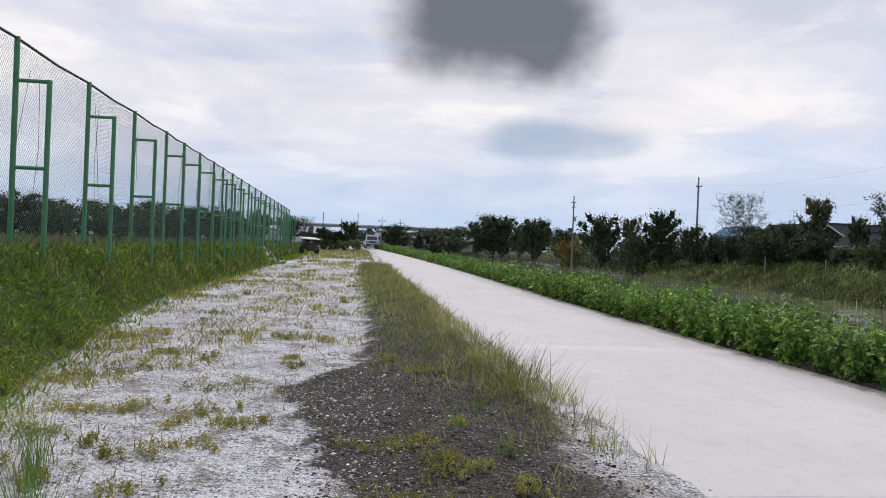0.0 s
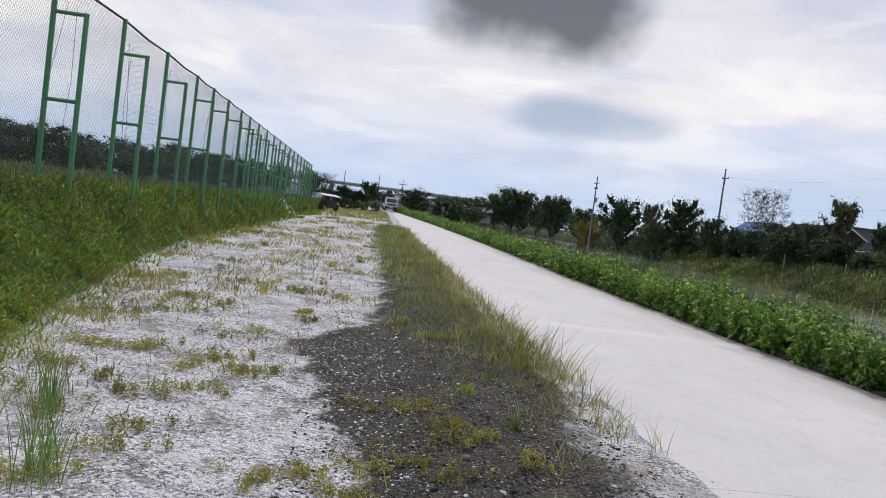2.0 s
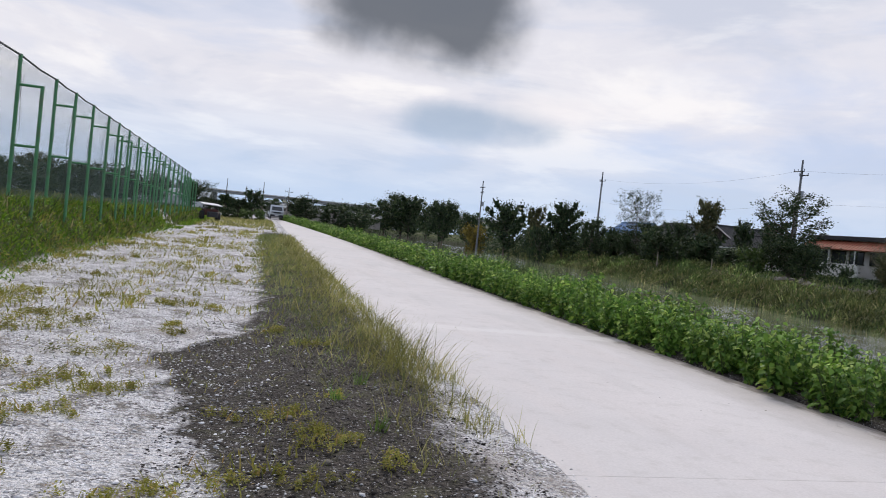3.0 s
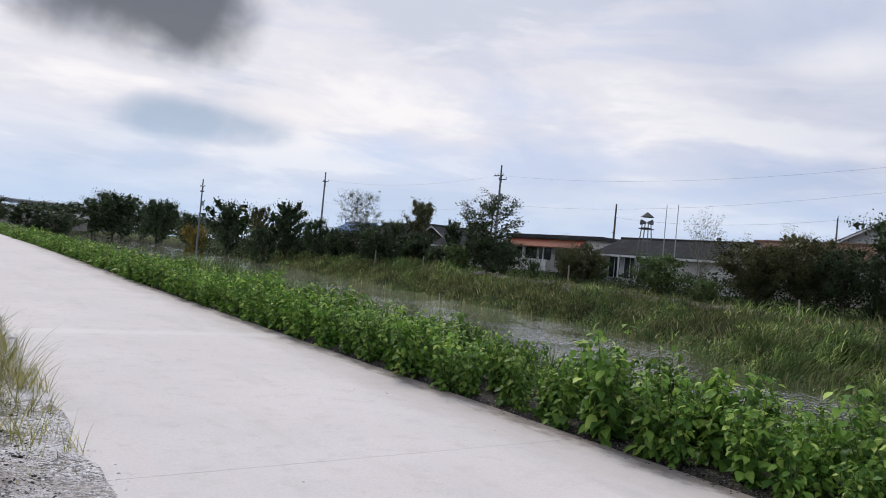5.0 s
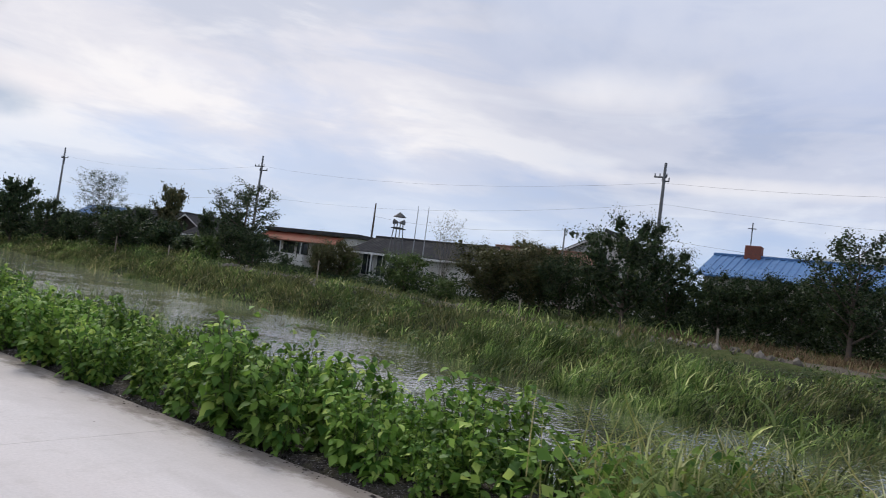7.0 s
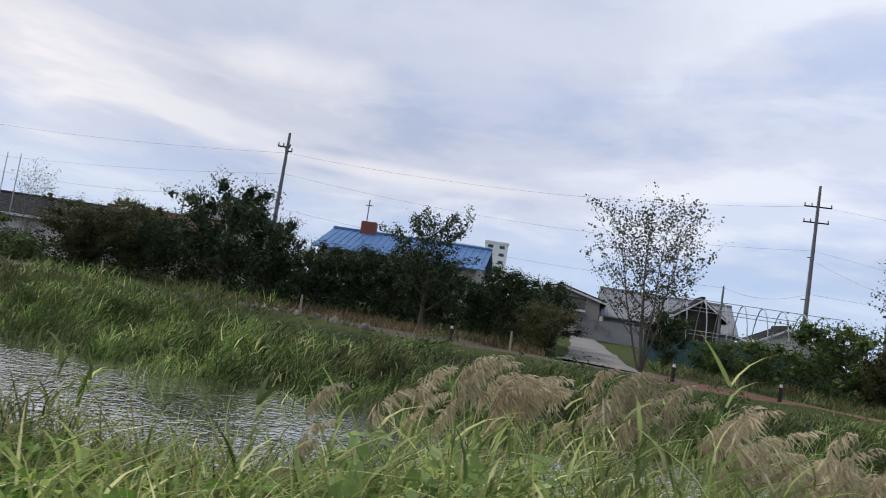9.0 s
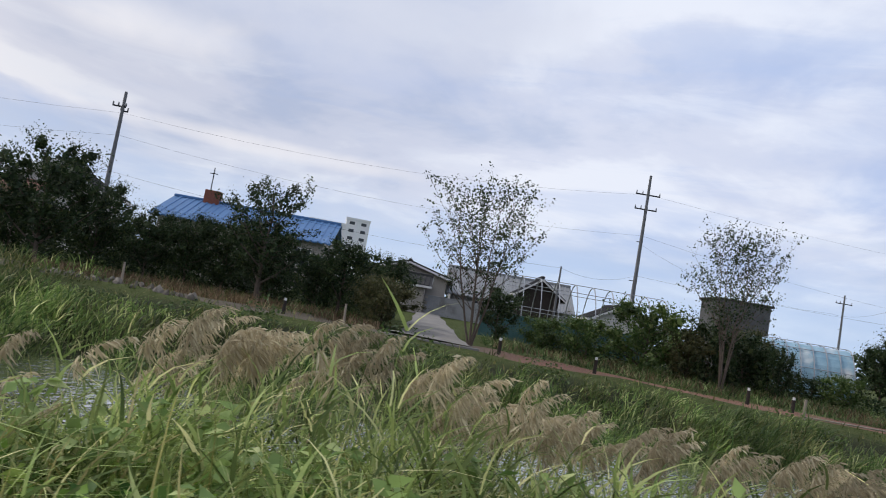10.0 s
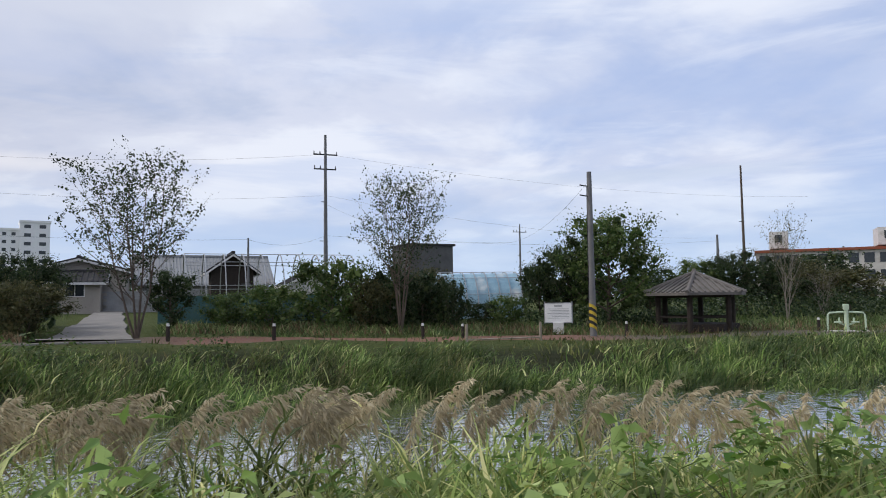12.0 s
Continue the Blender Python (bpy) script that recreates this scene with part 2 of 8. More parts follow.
M["tree"] = foliage("tree_leaf", (0.012, 0.027, 0.010), (0.040, 0.064, 0.023), (0.088, 0.106, 0.039), 0.25)
M["tree_olive"] = foliage("olive_leaf", (0.042, 0.05, 0.02), (0.10, 0.10, 0.04), (0.15, 0.12, 0.055), 0.25)
M["tree_green"] = foliage("fresh_leaf", (0.032, 0.066, 0.017), (0.098, 0.145, 0.041), (0.18, 0.21, 0.075), 0.3)
M["tree_gold"] = foliage("autumn_leaf", (0.12, 0.10, 0.02), (0.20, 0.15, 0.03), None, 0.3)


def road_material():
    """Pale cast concrete: mottled, worn along the wheel tracks, soiled towards the canal side."""
    m = bpy.data.materials.new("road_concrete")
    m.use_nodes = True
    n, l = m.node_tree.nodes, m.node_tree.links
    b = n["Principled BSDF"]
    b.inputs["Roughness"].default_value, b.inputs["Specular IOR Level"].default_value = 0.88, 0.25
    pos = n.new("ShaderNodeNewGeometry").outputs["Position"]

    def tex(scale, s=(1, 1, 1), d=7, r=0.6):
        mp = n.new("ShaderNodeMapping")
        mp.inputs["Scale"].default_value = s
        l.new(pos, mp.inputs["Vector"])
        t = n.new("ShaderNodeTexNoise")
        t.inputs["Scale"].default_value, t.inputs["Detail"].default_value, t.inputs["Roughness"].default_value = scale, d, r
        l.new(mp.outputs[0], t.inputs["Vector"])
        return t.outputs["Fac"]

    def levels(f, lo, hi, top=1.0):
        r = n.new("ShaderNodeMapRange")
        r.inputs["From Min"].default_value, r.inputs["From Max"].default_value, r.inputs["To Max"].default_value = lo, hi, top
        l.new(f, r.inputs["Value"])
        return r.outputs[0]

    def mixc(f, p, q):
        x = n.new("ShaderNodeMix")
        x.data_type = "RGBA"
        for s, v in ((x.inputs[0], f), (x.inputs[6], p), (x.inputs[7], q)):
            if isinstance(v, tuple):
                s.default_value = (*v, 1)
            else:
                l.new(v, s)
        return x.outputs[2]

    c = mixc(levels(tex(0.5), 0.35, 0.65), (0.63, 0.585, 0.57), (0.56, 0.525, 0.515))
    c = mixc(levels(tex(1.3, (1, 0.18, 1)), 0.45, 0.7, 0.8), c, (0.60, 0.545, 0.525))
    c = mixc(levels(tex(0.9, (1.0, 0.22, 1), 8, 0.7), 0.54, 0.70, 0.5), c, (0.45, 0.415, 0.395))
    c = mixc(levels(tex(40, d=4), 0.35, 0.75, 0.4), c, (0.42, 0.39, 0.375))
    c = mixc(levels(tex(3.2, d=9, r=0.72), 0.52, 0.68, 0.4), c, (0.42, 0.385, 0.36))
    c = mixc(levels(tex(1.7, (1, 0.6, 1), 9, 0.75), 0.60, 0.68, 0.35), c, (0.40, 0.365, 0.345))
    sep = n.new("ShaderNodeSeparateXYZ")
    l.new(pos, sep.inputs[0])
    edge = n.new("ShaderNodeMath")
    edge.operation = "MULTIPLY_ADD"
    l.new(tex(1.1, (1, 0.35, 1), 8, 0.65), edge.inputs[0])
    edge.inputs[1].default_value = 1.6
    l.new(sep.outputs[0], edge.inputs[2])
    c = mixc(levels(edge.outputs[0], 6.5, 7.5, 0.7), c, (0.34, 0.305, 0.28))
    crumbs = n.new("ShaderNodeMath")
    crumbs.operation = "MULTIPLY_ADD"
    l.new(tex(3.4, (1, 0.45, 1), 9, 0.72), crumbs.inputs[0])
    crumbs.inputs[1].default_value = 1.1
    l.new(sep.outputs[0], crumbs.inputs[2])
    c = mixc(levels(crumbs.outputs[0], 7.0, 7.22, 0.9), c, (0.17, 0.145, 0.125))
    far = n.new("ShaderNodeMath")
    far.operation = "SUBTRACT"
    l.new(sep.outputs[1], far.inputs[0])
    far.inputs[1].default_value = 12.05
    wide = n.new("ShaderNodeMath")
    wide.operation = "ABSOLUTE"
    l.new(far.outputs[0], wide.inputs[0])
    worn = n.new("ShaderNodeMath")
    worn.operation = "MULTIPLY_ADD"
    l.new(tex(2.0, d=6), worn.inputs[0])
    worn.inputs[1].default_value = 0.5
    l.new(wide.outputs[0], worn.inputs[2])
    c = mixc(levels(worn.outputs[0], 0.56, 0.40, 0.35), c, (0.68, 0.65, 0.63))
    spots = n.new("ShaderNodeTexVoronoi")
    spots.inputs["Scale"].default_value = 2.3
    l.new(pos, spots.inputs["Vector"])
    c = mixc(levels(spots.outputs["Distance"], 0.032, 0.022, 0.8), c, (0.12, 0.105, 0.10))
    l.new(c, b.inputs["Base Color"])
    k = n.new("ShaderNodeBump")
    k.inputs["Strength"].default_value, k.inputs["Distance"].default_value = 0.3, 0.01
    l.new(tex(70, d=5), k.inputs["Height"])
    l.new(k.outputs[0], b.inputs["Normal"])
    return m


M["road"] = road_material()


def water_material():
    """Turbid olive water: calm enough to mirror, with small wind ripples that come and go."""
    m = bpy.data.materials.new("water")
    m.use_nodes = True
    n, l = m.node_tree.nodes, m.node_tree.links
    b = n["Principled BSDF"]
    b.inputs["Roughness"].default_value, b.inputs["IOR"].default_value = 0.02, 3.0
    b.inputs["Specular IOR Level"].default_value = 0.5
    pos = n.new("ShaderNodeNewGeometry").outputs["Position"]

    def tex(scale, d, distort=0.0):
        t = n.new("ShaderNodeTexNoise")
        t.inputs["Scale"].default_value, t.inputs["Detail"].default_value, t.inputs["Distortion"].default_value = scale, d, distort
        l.new(pos, t.inputs["Vector"])
        return t.outputs["Fac"]

    def levels(f, lo, hi, a, c):
        r = n.new("ShaderNodeMapRange")
        for key, v in (("From Min", lo), ("From Max", hi), ("To Min", a), ("To Max", c)):
            r.inputs[key].default_value = v
        l.new(f, r.inputs["Value"])
        return r.outputs[0]

    gust = tex(0.28, 3)
    x = n.new("ShaderNodeMix")
    x.data_type = "RGBA"
    x.inputs[6].default_value, x.inputs[7].default_value = (0.060, 0.062, 0.036, 1), (0.105, 0.115, 0.06, 1)
    l.new(levels(tex(0.6, 5), 0.4, 0.65, 0.0, 1.0), x.inputs[0])
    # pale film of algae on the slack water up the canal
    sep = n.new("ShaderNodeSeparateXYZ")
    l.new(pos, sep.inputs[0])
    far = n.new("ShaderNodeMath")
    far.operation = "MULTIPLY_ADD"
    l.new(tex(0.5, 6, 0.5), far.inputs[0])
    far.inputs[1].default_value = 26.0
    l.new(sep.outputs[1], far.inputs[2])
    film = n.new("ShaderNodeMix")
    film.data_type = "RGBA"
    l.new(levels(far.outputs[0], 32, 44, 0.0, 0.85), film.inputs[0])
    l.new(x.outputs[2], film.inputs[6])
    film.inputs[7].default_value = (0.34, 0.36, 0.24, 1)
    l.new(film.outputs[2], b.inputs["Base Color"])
    ripple = n.new("ShaderNodeMath")
    ripple.operation = "MULTIPLY"
    l.new(tex(5.5, 2, 0.4), ripple.inputs[0])
    l.new(levels(gust, 0.40, 0.58, 0.3, 1.0), ripple.inputs[1])
    k = n.new("ShaderNodeBump")
    k.inputs["Strength"].default_value, k.inputs["Distance"].default_value = 1.0, 0.028
    l.new(ripple.outputs[0], k.inputs["Height"])
    l.new(k.outputs[0], b.inputs["Normal"])
    gloss = n.new("ShaderNodeBsdfGlossy")
    gloss.inputs["Roughness"].default_value, gloss.inputs["Color"].default_value = 0.03, (0.95, 0.96, 0.97, 1)
    l.new(k.outputs[0], gloss.inputs["Normal"])
    both = n.new("ShaderNodeMixShader")
    both.inputs[0].default_value = 0.5
    l.new(b.outputs[0], both.inputs[1])
    l.new(gloss.outputs[0], both.inputs[2])
    l.new(both.outputs[0], n["Material Output"].inputs["Surface"])
    return m


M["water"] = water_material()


# ---------------------------------------------------------------- builders
def mesh_of(name, verts, tris, mats, index=None, smooth=False):
    """A mesh from arrays of points and triangles."""
    me = bpy.data.meshes.new(name)
    verts, tris = np.asarray(verts, np.float32), np.asarray(tris, np.int32)
    me.vertices.add(len(verts))
    me.vertices.foreach_set("co", verts.ravel())
    me.loops.add(tris.size)
    me.loops.foreach_set("vertex_index", tris.ravel())
    me.polygons.add(len(tris))
    me.polygons.foreach_set("loop_start", np.arange(0, tris.size, 3, dtype=np.int32))
    for m in mats if isinstance(mats, (list, tuple)) else [mats]:
        me.materials.append(m)
    if index is not None:
        me.polygons.foreach_set("material_index", np.asarray(index, np.int32))
    if smooth:
        me.polygons.foreach_set("use_smooth", np.ones(len(tris), bool))
    me.update(calc_edges=True)
    return me


class Geo:
    """Gathers simple solids into one mesh."""

    def __init__(self):
        self.v, self.f = [], []

    def add(self, verts, faces):
        k = len(self.v)
        self.v += [tuple(p) for p in verts]
        self.f += [tuple(i + k for i in f) for f in faces]
        return self

    def box(self, x0, x1, y0, y1, z0, z1, bevel=0.0):
        if bevel <= 0:
            v = [(x, y, z) for z in (z0, z1) for x, y in ((x0, y0), (x1, y0), (x1, y1), (x0, y1))]
            return self.add(v, [(3, 2, 1, 0), (4, 5, 6, 7), (0, 1, 5, 4), (1, 2, 6, 5), (2, 3, 7, 6), (3, 0, 4, 7)])
        b = bevel
        ring = [(x0 + b, y0), (x1 - b, y0), (x1, y0 + b), (x1, y1 - b), (x1 - b, y1), (x0 + b, y1), (x0, y1 - b), (x0, y0 + b)]
        cx, cy = (x0 + x1) / 2, (y0 + y1) / 2
        small = [(cx + (x - cx) * (1 - 2 * b / (x1 - x0)), cy + (y - cy) * (1 - 2 * b / (y1 - y0))) for x, y in ring]
        v = [(x, y, z0) for x, y in ring] + [(x, y, z1 - b) for x, y in ring] + [(x, y, z1) for x, y in small]
        f = [tuple(range(7, -1, -1)), tuple(range(16, 24))]
        for k in range(8):
            j = (k + 1) % 8
            f += [(k, j, j + 8, k + 8), (k + 8, j + 8, j + 16, k + 16)]
        return self.add(v, f)

    def tube(self, a, b, ra, rb=None, n=8, cap=True):
        a, b = Vector(a), Vector(b)
        rb = ra if rb is None else rb
        d = (b - a).normalized()
        s = d.orthogonal().normalized()
        t = d.cross(s)
        v = []
        for p, r in ((a, ra), (b, rb)):
            v += [p + r * (math.cos(2 * math.pi * k / n) * s + math.sin(2 * math.pi * k / n) * t) for k in range(n)]
        f = [(k, (k + 1) % n, (k + 1) % n + n, k + n) for k in range(n)]
        if cap:
            f += [tuple(range(n - 1, -1, -1)), tuple(range(n, 2 * n))]
        return self.add(v, f)

    def path(self, pts, radii, n=6):
        """One bent tube through the points."""
        pts = [Vector(p) for p in pts]
        v, f = [], []
        for k, p in enumerate(pts):
            d = (pts[min(k + 1, len(pts) - 1)] - pts[max(k - 1, 0)]).normalized()
            s = d.cross(Vector((0.31, 0.87, 0.38)) if abs(d.y) < 0.8 else Vector((0.9, 0.1, 0.42))).normalized()
            t = d.cross(s)
            v += [p + radii[k] * (math.cos(2 * math.pi * q / n) * s + math.sin(2 * math.pi * q / n) * t) for q in range(n)]
            if k:
                o = (k - 1) * n
                f += [(o + q, o + (q + 1) % n, o + (q + 1) % n + n, o + q + n) for q in range(n)]
        f += [tuple(range(n - 1, -1, -1)), tuple(range(len(v) - n, len(v)))]
        return self.add(v, f)

    def prism(self, outline, y0, y1):
        """An outline in x and z drawn out along y."""
        n = len(outline)
        v = [(x, y0, z) for x, z in outline] + [(x, y1, z) for x, z in outline]
        f = [tuple(range(n)), tuple(range(2 * n - 1, n - 1, -1))]
        f += [(k + n, (k + 1) % n + n, (k + 1) % n, k) for k in range(n)]
        return self.add(v, f)

    def sheet(self, a, b, c, d, thick=0.05):
        """A slab on four corners, given all round."""
        p = [Vector(q) for q in (a, b, c, d)]
        nrm = (p[1] - p[0]).cross(p[3] - p[0]).normalized() * thick
        v = p + [q - nrm for q in p]
        return self.add(v, [(0, 1, 2, 3), (7, 6, 5, 4), (0, 4, 5, 1), (1, 5, 6, 2), (2, 6, 7, 3), (3, 7, 4, 0)])

    def make(self, name, mat, parent=None, label="", smooth=False):
        me = bpy.data.meshes.new(name)
        me.from_pydata(self.v, [], self.f)
        me.materials.append(mat)
        if smooth:
            me.polygons.foreach_set("use_smooth", [True] * len(me.polygons))
        me.update()
        ob = new(name, me)
        if parent is not None:
            ob.parent = parent
        if label:
            tagged(ob, label)
        return ob


def thing(name, x, y, z, label, category, turn=0.0, group="", kind=""):
    """An Empty at a thing's base, to carry its parts."""
    ob = new(name)
    ob.empty_display_size = 0.2
    ob.matrix_basis = pose(x, y, z, 0, 0, turn)
    return tagged(ob, label, category, group, kind)


def blades(p, high, wide, rng, tilt=0.15, bend=0.35, seg=3, wind=(0.0, 0.0)):
    """Curved blades of grass rooted at p: points and triangles."""
    k = len(p)
    az = rng.uniform(0, 2 * np.pi, k)
    d = np.stack([np.cos(az), np.sin(az)], 1)
    lean = d * (rng.uniform(0, 1, k) * tilt)[:, None] + np.array(wind)
    over = (d * rng.uniform(0.1, 1, k)[:, None] + np.array(wind) * 2.5) * bend
    face = rng.uniform(0, 2 * np.pi, k)
    side = np.stack([np.cos(face), np.sin(face), 0 * face], 1)
    rows = []
    for s in range(seg + 1):
        u = s / seg
        xy = (lean * u + over * u**2.2) * high[:, None]
        drop = np.clip(1 - 0.5 * (np.linalg.norm(over, axis=1) * u) ** 2, 0.45, 1)
        mid = p + np.c_[xy, high * u * drop]
        w = wide * (1 - u**1.6) * (0.6 + 0.8 * min(u * 2, 1) * (1 - u) + 0.4)
        if s < seg:
            rows += [mid - side * w[:, None] / 2, mid + side * w[:, None] / 2]
        else:
            rows += [mid]
    v = np.stack(rows, 1)
    n = v.shape[1]
    f = []
    for s in range(seg - 1):
        a = 2 * s
        f += [(a, a + 1, a + 3), (a, a + 3, a + 2)]
    f += [(n - 3, n - 2, n - 1)]
    tris = (np.array(f)[None] + (np.arange(k) * n)[:, None, None]).reshape(-1, 3)
    return v.reshape(-1, 3), tris


def leaves(p, size, rng, droop=0.3, width=0.6, outward=None):
    """Pointed, folded leaves at p: points and triangles."""
    k = len(p)
    az = rng.uniform(0, 2 * np.pi, k)
    d = np.stack([np.cos(az), np.sin(az), rng.normal(-droop, 0.45, k)], 1)
    if outward is not None:
        d = d * 0.75 + outward
    d /= np.linalg.norm(d, axis=1)[:, None]
    r = rng.normal(0, 1, (k, 3)) + np.array([0, 0, 1.6])
    s = np.cross(d, r)
    s /= np.linalg.norm(s, axis=1)[:, None] + 1e-9
    u = np.cross(s, d)
    z = size[:, None]
    v = np.stack([p, p + z * (0.4 * d + width / 2 * s + 0.08 * u), p + z * (0.45 * d - 0.03 * u), p + z * (0.4 * d - width / 2 * s + 0.08 * u), p + z * (d - 0.12 * u)], 1)
    f = np.array([(0, 2, 1), (0, 3, 2), (1, 2, 4), (2, 3, 4)])
    return v.reshape(-1, 3), (f[None] + (np.arange(k) * 5)[:, None, None]).reshape(-1, 3)


def flecks(p, size, rng):
    """Plain pointed leaves for crowns: points and triangles."""
    k = len(p)
    d = rng.normal(0, 1, (k, 3)) + np.array([0, 0, -0.3])
    d /= np.linalg.norm(d, axis=1)[:, None]
    s = np.cross(d, rng.normal(0, 1, (k, 3)))
    s /= np.linalg.norm(s, axis=1)[:, None] + 1e-9
    z = size[:, None]
    v = np.stack([p - z * 0.5 * d, p + z * 0.34 * s, p + z * 0.5 * d, p - z * 0.34 * s], 1)
    f = np.array([(0, 1, 2), (0, 2, 3)])
    return v.reshape(-1, 3), (f[None] + (np.arange(k) * 4)[:, None, None]).reshape(-1, 3)


def broad_leaves(p, size, rng, droop=0.5, width=0.62, outward=None):
    """Egg-shaped leaves, folded along the midrib and bent down at the tip."""
    k = len(p)
    az = rng.uniform(0, 2 * np.pi, k)
    d = np.stack([np.cos(az), np.sin(az), rng.normal(-droop, 0.35, k)], 1)
    if outward is not None:
        d = d * 0.7 + outward
    d /= np.linalg.norm(d, axis=1)[:, None]
    s = np.cross(d, rng.normal(0, 0.5, (k, 3)) + np.array([0, 0, 1.6]))
    s /= np.linalg.norm(s, axis=1)[:, None] + 1e-9
    u = np.cross(s, d)
    z = size[:, None]
    rows = [p]
    for t, w, fold, fall in ((0.22, 0.40, 0.06, 0.0), (0.5, 0.5, 0.08, 0.03), (0.78, 0.30, 0.05, 0.11)):
        rows += [p + z * (t * d + width * w * s + (fold - fall) * u), p + z * (t * d - fall * u), p + z * (t * d - width * w * s + (fold - fall) * u)]
    rows += [p + z * (d - 0.24 * u)]
    v = np.stack(rows, 1)
    f = [(0, 2, 1), (0, 3, 2), (7, 8, 10), (8, 9, 10)]
    for o in (1, 4):
        f += [(o, o + 1, o + 4), (o, o + 4, o + 3), (o + 1, o + 2, o + 5), (o + 1, o + 5, o + 4)]
    return v.reshape(-1, 3), (np.array(f)[None] + (np.arange(k) * 11)[:, None, None]).reshape(-1, 3)


def merged(sets):
    v, f, k = [], [], 0
    for a, b in sets:
        v.append(a)
        f.append(b + k)
        k += len(a)
    return np.concatenate(v), np.concatenate(f)


def stuff(name, sets, mat, label, category):
    v, f = merged(sets)
    return tagged(new(name, mesh_of(name, v, f, mat)), label, category, "", "stuff")


# ---------------------------------------------------------------- ground
ROAD_L, ROAD_R = 2.34, 6.79


def smooth(t):
    t = np.clip(t, 0, 1)
    return t * t * (3 - 2 * t)


def lumps(x, y, size=1.0, seed=0.0):
    """Gentle unevenness between -1 and 1."""
    a = np.sin(x * 1.7 / size + 1.3 * seed) * np.cos(y * 1.3 / size + 0.7 + seed)
    b = np.sin(x * 3.9 / size - y * 2.3 / size + seed) * 0.5 + np.sin(y * 5.1 / size + x * 1.1 / size) * 0.3
    return (a + b) / 1.8


def gravel_edge(y):
    return np.interp(y, [-10, 5, 8, 10, 15, 22, 38, 90], [-2.5, -2.85, -3.3, -3.6, -4.35, -4.8, -4.9, -4.6])


def water_far(y):
    return np.interp(y, [-60, -26, -20, -14, -8, -3, 3, 7, 12, 15, 19, 28, 40, 57, 77, 100, 130], [18.2, 18.3, 19.4, 21.2, 21.0, 19.2, 18.2, 19.2, 21.3, 23.2, 25.4, 27.4, 28.6, 32.4, 35.5, 39.5, 43.5]) + 0.5 * np.sin(y * 0.9) + 0.3 * np.sin(y * 2.1)


def water_near(y):
    return np.interp(y, [-60, -10, 4, 20, 60, 120], [10.6, 10.8, 11.6, 12.5, 17.0, 24.0]) + 0.25 * np.sin(y * 1.3)


def bank_z(y):
    return np.interp(y, [-45, -25, -15, -6, 15, 30, 55], [-0.1, 0.05, 0.2, 0.42, 0.55, 0.77, 1.1])


def bank_x(y):
    return np.interp(y, [-45, -25, -10, 20, 60, 120], [26.0, 27.0, 29.5, 30.0, 38.0, 50.0])


def track(x, y):
    """Trampled track that climbs the bank beside the fence: 1 on it, 0 beside it."""
    return smooth((1.0 - np.abs(y - 49 - (x + 3.5) * 0.9) / 2.6) * 1.6) * smooth((x + 10) / 2) * smooth((-2 - x) / 1)


def rise(y):
    return 0.00016 * np.clip(y, 0, 90) ** 2


def ground_z(x, y):
    x, y = np.asarray(x, float), np.asarray(y, float)
    e = gravel_edge(y)
    z = rise(y) * smooth((16 - x) / 8)
    bank = smooth((e + 0.15 - x) / np.interp(y, [8, 20, 40], [1.9, 1.2, 1.1]))
    z = z + (1.28 - rise(y) * 0.75) * bank + 0.06 * lumps(x, y, 1.6) * bank
    verge = smooth((x - e) / 0.8) * smooth((ROAD_L + 0.1 - x) / 0.3)
    z = z + verge * (0.025 * lumps(x, y, 0.6) + 0.02 * lumps(x, y, 0.23, 2.0))
    mound = smooth((x - 0.1) / 0.7) * smooth((2.25 - x) / 0.5) * smooth((y - 2) / 3)
    z = z + 0.09 * mound * (1 + 0.4 * lumps(x, y, 0.5, 3.0) + 0.35 * lumps(x, y, 0.16, 6.0))
    spill = 0.05 + 0.07 * lumps(0.3 * x, y, 0.45, 2.0)
    z = z + 0.03 * smooth((x - 1.95) / 0.3) * smooth((ROAD_L + 0.4 - x) / 0.3)
    under = smooth((x - ROAD_L - spill) / 0.14) * smooth((ROAD_R + 0.12 - x) / 0.1)
    z = z - 0.16 * under
    wn, wf, bx = water_near(y), water_far(y), bank_x(y)
    down = smooth((x - 7.9) / (wn + 0.6 - 7.9))
    up = smooth((x - wf + 0.5) / (bx - wf + 0.5))
    deep = -1.25 - rise(y) * smooth((16 - x) / 8)
    z = z + deep * down * (x < (wn + wf) / 2) + np.where(x >= (wn + wf) / 2, -1.25 + (1.25 + bank_z(y)) * up, 0)
    z = z + np.where(x >= (wn + wf) / 2, 0.03 * np.clip(x - bx - 3.0, 0, 27), 0)
    z = z + 0.1 * lumps(x, y, 2.0, 1.0) * smooth((x - 8.5) / 2) * smooth((60 - x) / 20)
    return z


def steps(*spans):
    out = []
    for a, b, s in spans:
        out.append(np.arange(a, b, s))
    return np.concatenate(out)


